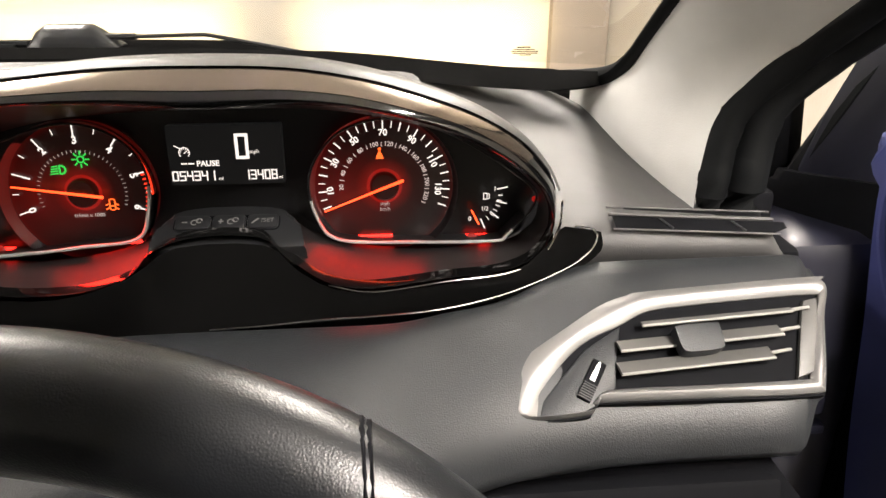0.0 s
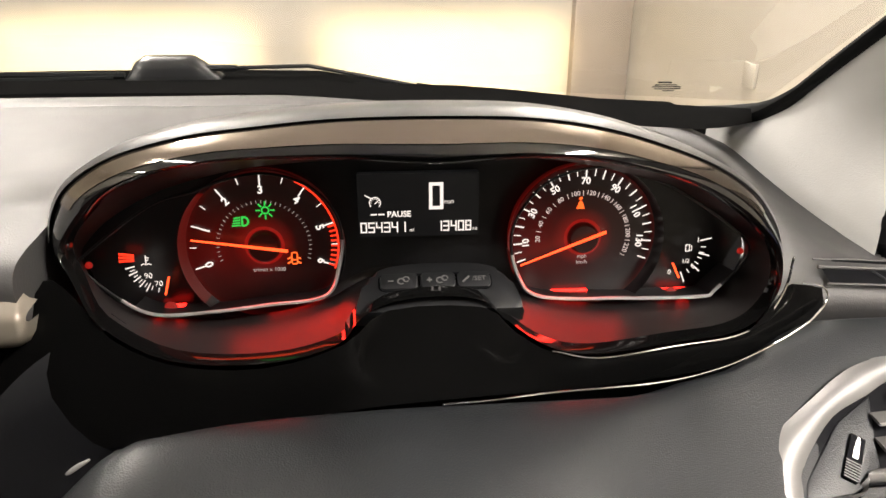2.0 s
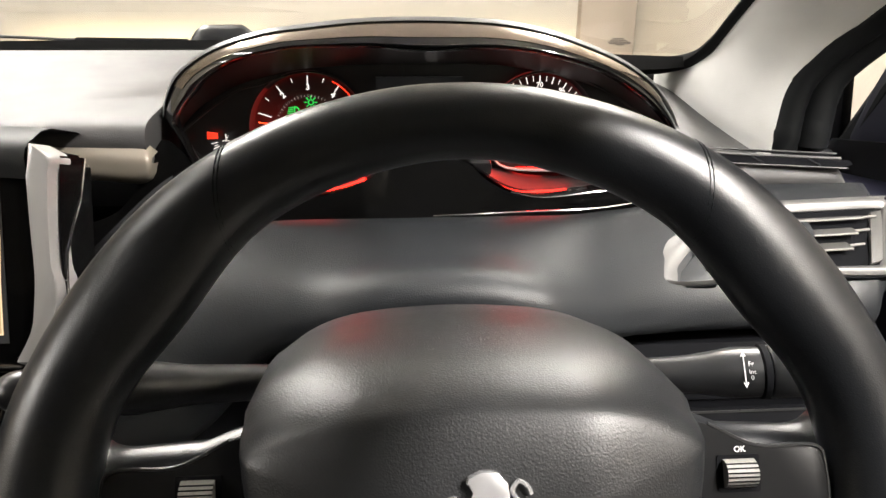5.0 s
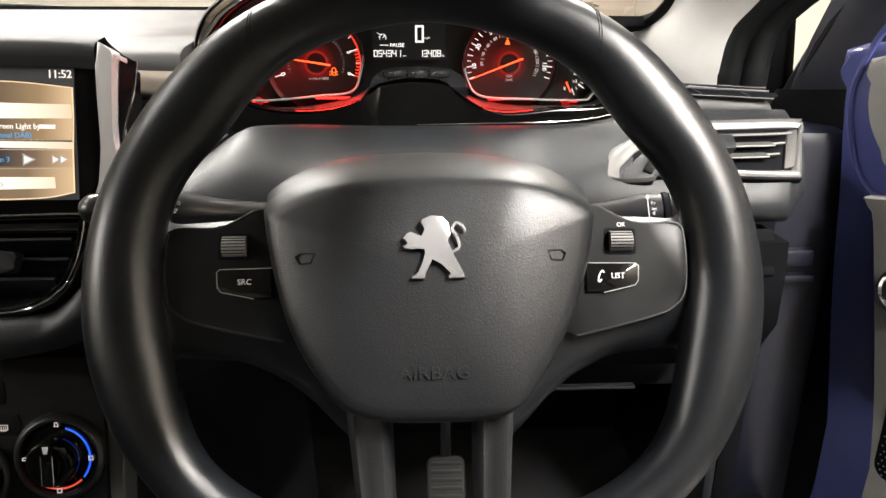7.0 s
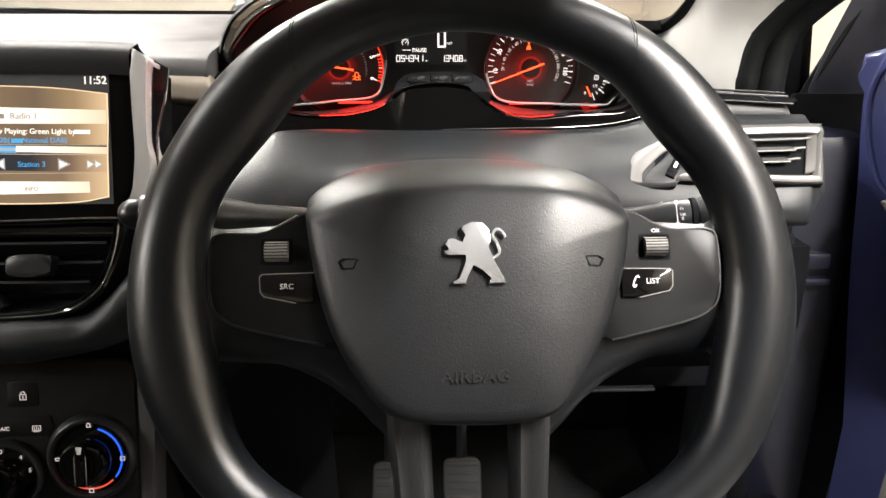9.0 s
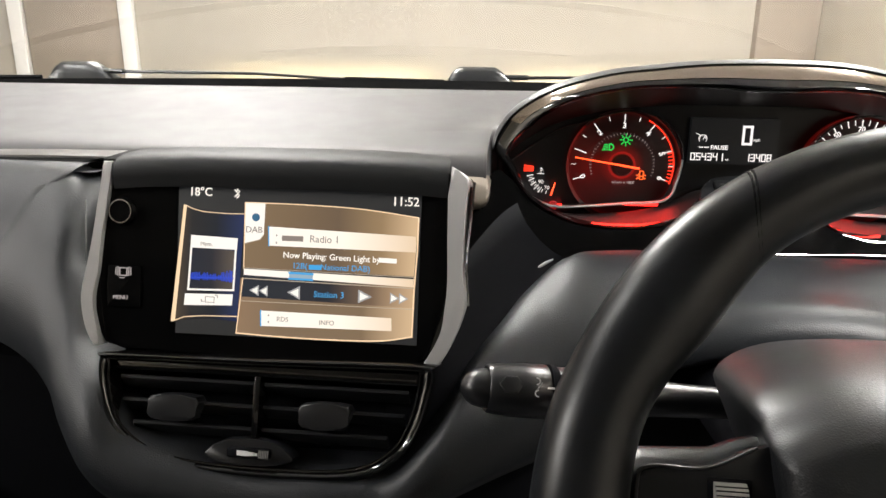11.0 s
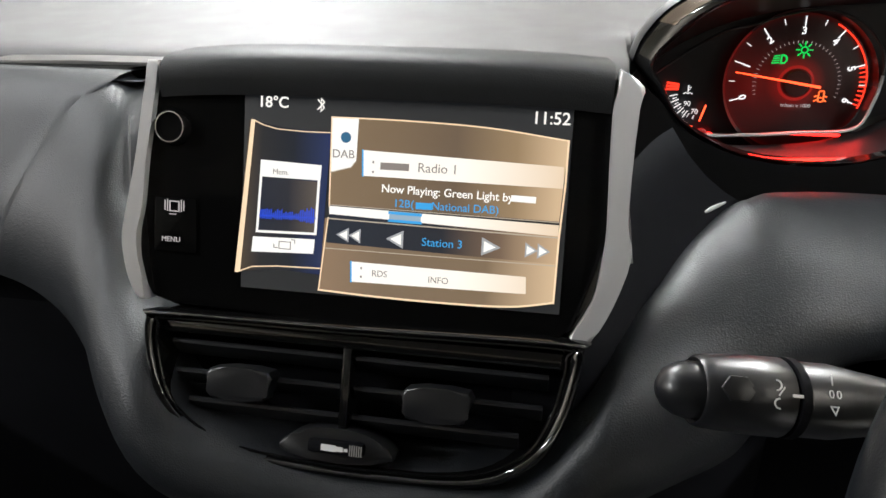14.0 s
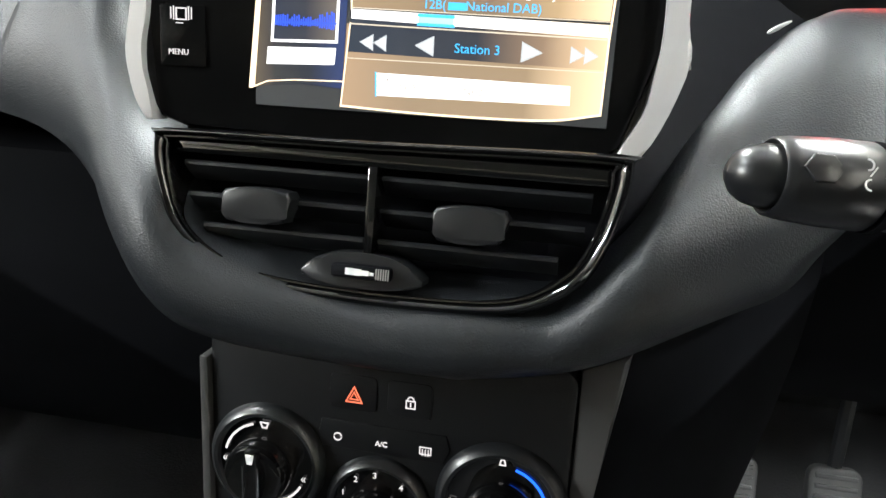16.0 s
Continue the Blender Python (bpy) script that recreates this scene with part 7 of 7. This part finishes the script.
def climate():
    c = thing("climate_panel", (-0.35, 0.14, 0.58), "black climate control panel with three round dials", "climate control")
    part("panel", slab(rect(-0.1000, -0.150, 0.1000, 0.048, 0.01), -0.03, 0.0, H, 0.003), M_CLIM, c, "satin black panel")
    part("side_strip", slab(rect(-0.1050, -0.150, -0.1000, 0.030, 0.001), -0.02, 0.003, H, 0.0015), M_GREYD, c, "dark metallic edge strip")
    part("side_cheek", slab([(0.1000, 0.048), (0.1240, 0.060), (0.1130, -0.020), (0.1090, -0.150), (0.1000, -0.150)], -0.03, -0.002, H, 0.003), M_GREYD, c, "dark grey cheek beside the panel")
    dial(c, -0.0655, -0.0275, 0.0275, "vent")
    dial(c, -0.0008, -0.0450, 0.0240, "fan")
    dial(c, 0.0655, -0.0315, 0.0285, "temp")
    part("hazard_button", slab(rect(-0.030, 0.010, -0.004, 0.030, 0.003), -0.001, 0.0006, H, 0.0004), M_CLIM, c)
    tri = [(-0.0208, 0.0148), (-0.0120, 0.0148), (-0.0164, 0.0236)]
    part("hazard_sign", join(stroke(tri, 0.0008, H, 0.001, closed=True), stroke([(-0.0186, 0.0164), (-0.0142, 0.0164), (-0.0164, 0.0206)], 0.0006, H, 0.001, closed=True)), G_ORANGE, c, "red hazard triangle")
    part("lock_button", slab(rect(0.002, 0.010, 0.026, 0.030, 0.003), -0.001, 0.0006, H, 0.0004), M_CLIM, c)
    part("lock_sign", join(stroke(rect(0.0122, 0.0158, 0.0170, 0.0200), 0.0006, H, 0.001, closed=True), stroke(arc(0.0146, 0.0206, 0.0016, 0, 180), 0.0006, H, 0.001), stroke([(0.0146, 0.0170), (0.0146, 0.0188)], 0.0007, H, 0.001)), G_DIM, c)
    part("button_bar", slab([(-0.0345, 0.0030), (0.0345, 0.0025), (0.0370, -0.0060), (0.0330, -0.0140), (-0.0340, -0.0135), (-0.0360, -0.0050)], -0.001, 0.0008, H, 0.0005), M_CLIM, c)
    part("recirculation_sign", join(stroke(arc(-0.0250, -0.0067, 0.0021, 20, 160), 0.0007, H, 0.0012), stroke(arc(-0.0250, -0.0067, 0.0021, 200, 340), 0.0007, H, 0.0012)), G_DIM, c)
    part("cooling_word", text("A/C", 0.0042, -0.0005, -0.0075, 0.0013, H, bold=0.00008), G_DIM, c)
    part("demist_sign", join(stroke(rect(0.0208, -0.0094, 0.0268, -0.0054), 0.0006, H, 0.0012, closed=True), *[stroke([(0.0222 + 0.0016 * q, -0.0102), (0.0222 + 0.0016 * q, -0.0068)], 0.0005, H, 0.0012) for q in range(3)]), G_DIM, c)


climate()


def shelf_strip():
    s = thing("trim_blade", (-0.49, 0.29, 0.93), "brushed trim blade beside the screen pod", "trim strip")
    front = Matrix(((1, 0, 0, 0), (0, 0, -1, 0.332), (0, 1, 0, 0), (0, 0, 0, 1)))
    part("blade", slab([(-0.66, 0.9555), (-0.590, 0.9572), (-0.527, 0.9575), (-0.537, 0.9552), (-0.5500, 0.9530), (-0.5605, 0.9500), (-0.58, 0.9497), (-0.66, 0.9497)], -0.03, 0.0, front, 0.0010), M_BLADE, s)
    part("blade_line", stroke([(-0.66, 0.9536), (-0.570, 0.9547), (-0.540, 0.9552)], 0.0007, front, 0.0004), M_SATIN, s)
    part("recess_panel", slab([(-0.64, 0.951), (-0.44, 0.951), (-0.44, 0.79), (-0.60, 0.79)], -0.03, -0.012, front, 0.002), M_RECESS, s, "brown glossy panel behind the pod")
    r = thing("trim_blade", (-0.20, 0.33, 0.92), "glossy trim wing between pod and instruments", "trim strip")
    rows = []
    for x, top, low in ((-0.300, 0.9465, 0.9160), (-0.262, 0.9458, 0.9145), (-0.240, 0.9452, 0.9120), (-0.230, 0.9450, 0.9110), (-0.224, 0.9447, 0.9116), (-0.2190, 0.9432, 0.9150), (-0.2162, 0.9400, 0.9205), (-0.2150, 0.9360, 0.9280)):
        rows.append([(x, 0.362 + 0.016 * abs(2 * t - 1) ** 3.5 + (0.006 if x > -0.216 else 0.0), top + (low - top) * t) for t in span(0, 1, 16)])
    part("blade", loft(rows), M_WING, r, "lacquered wing with rounded end, reflected garage in its beige", smooth=80)
    edge = even(curve([(-0.262, 0.170, 0.790), (-0.2404, 0.174, 0.8180), (-0.2229, 0.192, 0.8420), (-0.2031, 0.227, 0.8602), (-0.1854, 0.260, 0.8775), (-0.1699, 0.282, 0.8915), (-0.158, 0.289, 0.899)], 4), 24)
    rows = [[tuple(q + np.array(o)) for o in ((0.010, 0.016, -0.012), (0.003, 0.012, -0.004), (-0.006, 0.013, 0.001), (-0.016, 0.018, 0.008), (-0.026, 0.026, 0.018), (-0.031, 0.036, 0.025), (-0.034, 0.050, 0.029))] for q in edge]
    part("lower_wing", loft(rows), M_BLACK, r, "black wing beside the fascia", smooth=80)
    glint = [(-0.1765, 0.2935, 0.8880), (-0.1697, 0.2945, 0.8925), (-0.1635, 0.2950, 0.8960)]
    part("bright_tip", tube(curve(glint, 4), [0.0004, 0.0008, 0.0011, 0.0013, 0.0013, 0.0012, 0.0010, 0.0008, 0.0005], 8), M_TRIM, r, "bright tip by the fascia's edge")


shelf_strip()


def pedal(x, y, z, w, h, label):
    p = thing("pedal", (x, y, z - h / 2), label, "pedal", "pedals")
    m = frame_at((x, y, z), 30)
    pd = part("pad", slab(rect(-w / 2, -h / 2, w / 2, h / 2, 0.012), -0.008, 0.006, m, 0.004, 3), M_PEDAL, p)
    for k in range(5):
        part("rib", box(-w / 2 + 0.006, w / 2 - 0.006, -h / 2 + 0.010 + k * (h - 0.02) / 4 - 0.0025, -h / 2 + 0.010 + k * (h - 0.02) / 4 + 0.0025, 0.005, 0.008, 0.001, m), M_PEDAL, pd)
    part("lever", tube([tuple(m @ Vector((0, h / 2 - 0.01, -0.006))), (x, y + 0.05, z + 0.16), (x, y + 0.16, z + 0.30)], 0.008, 8), M_SATIN, p)


pedal(-0.061, 0.53, 0.352, 0.05, 0.065, "dark ribbed rubber clutch pedal")
pedal(0.043, 0.53, 0.355, 0.055, 0.065, "dark ribbed rubber brake pedal")
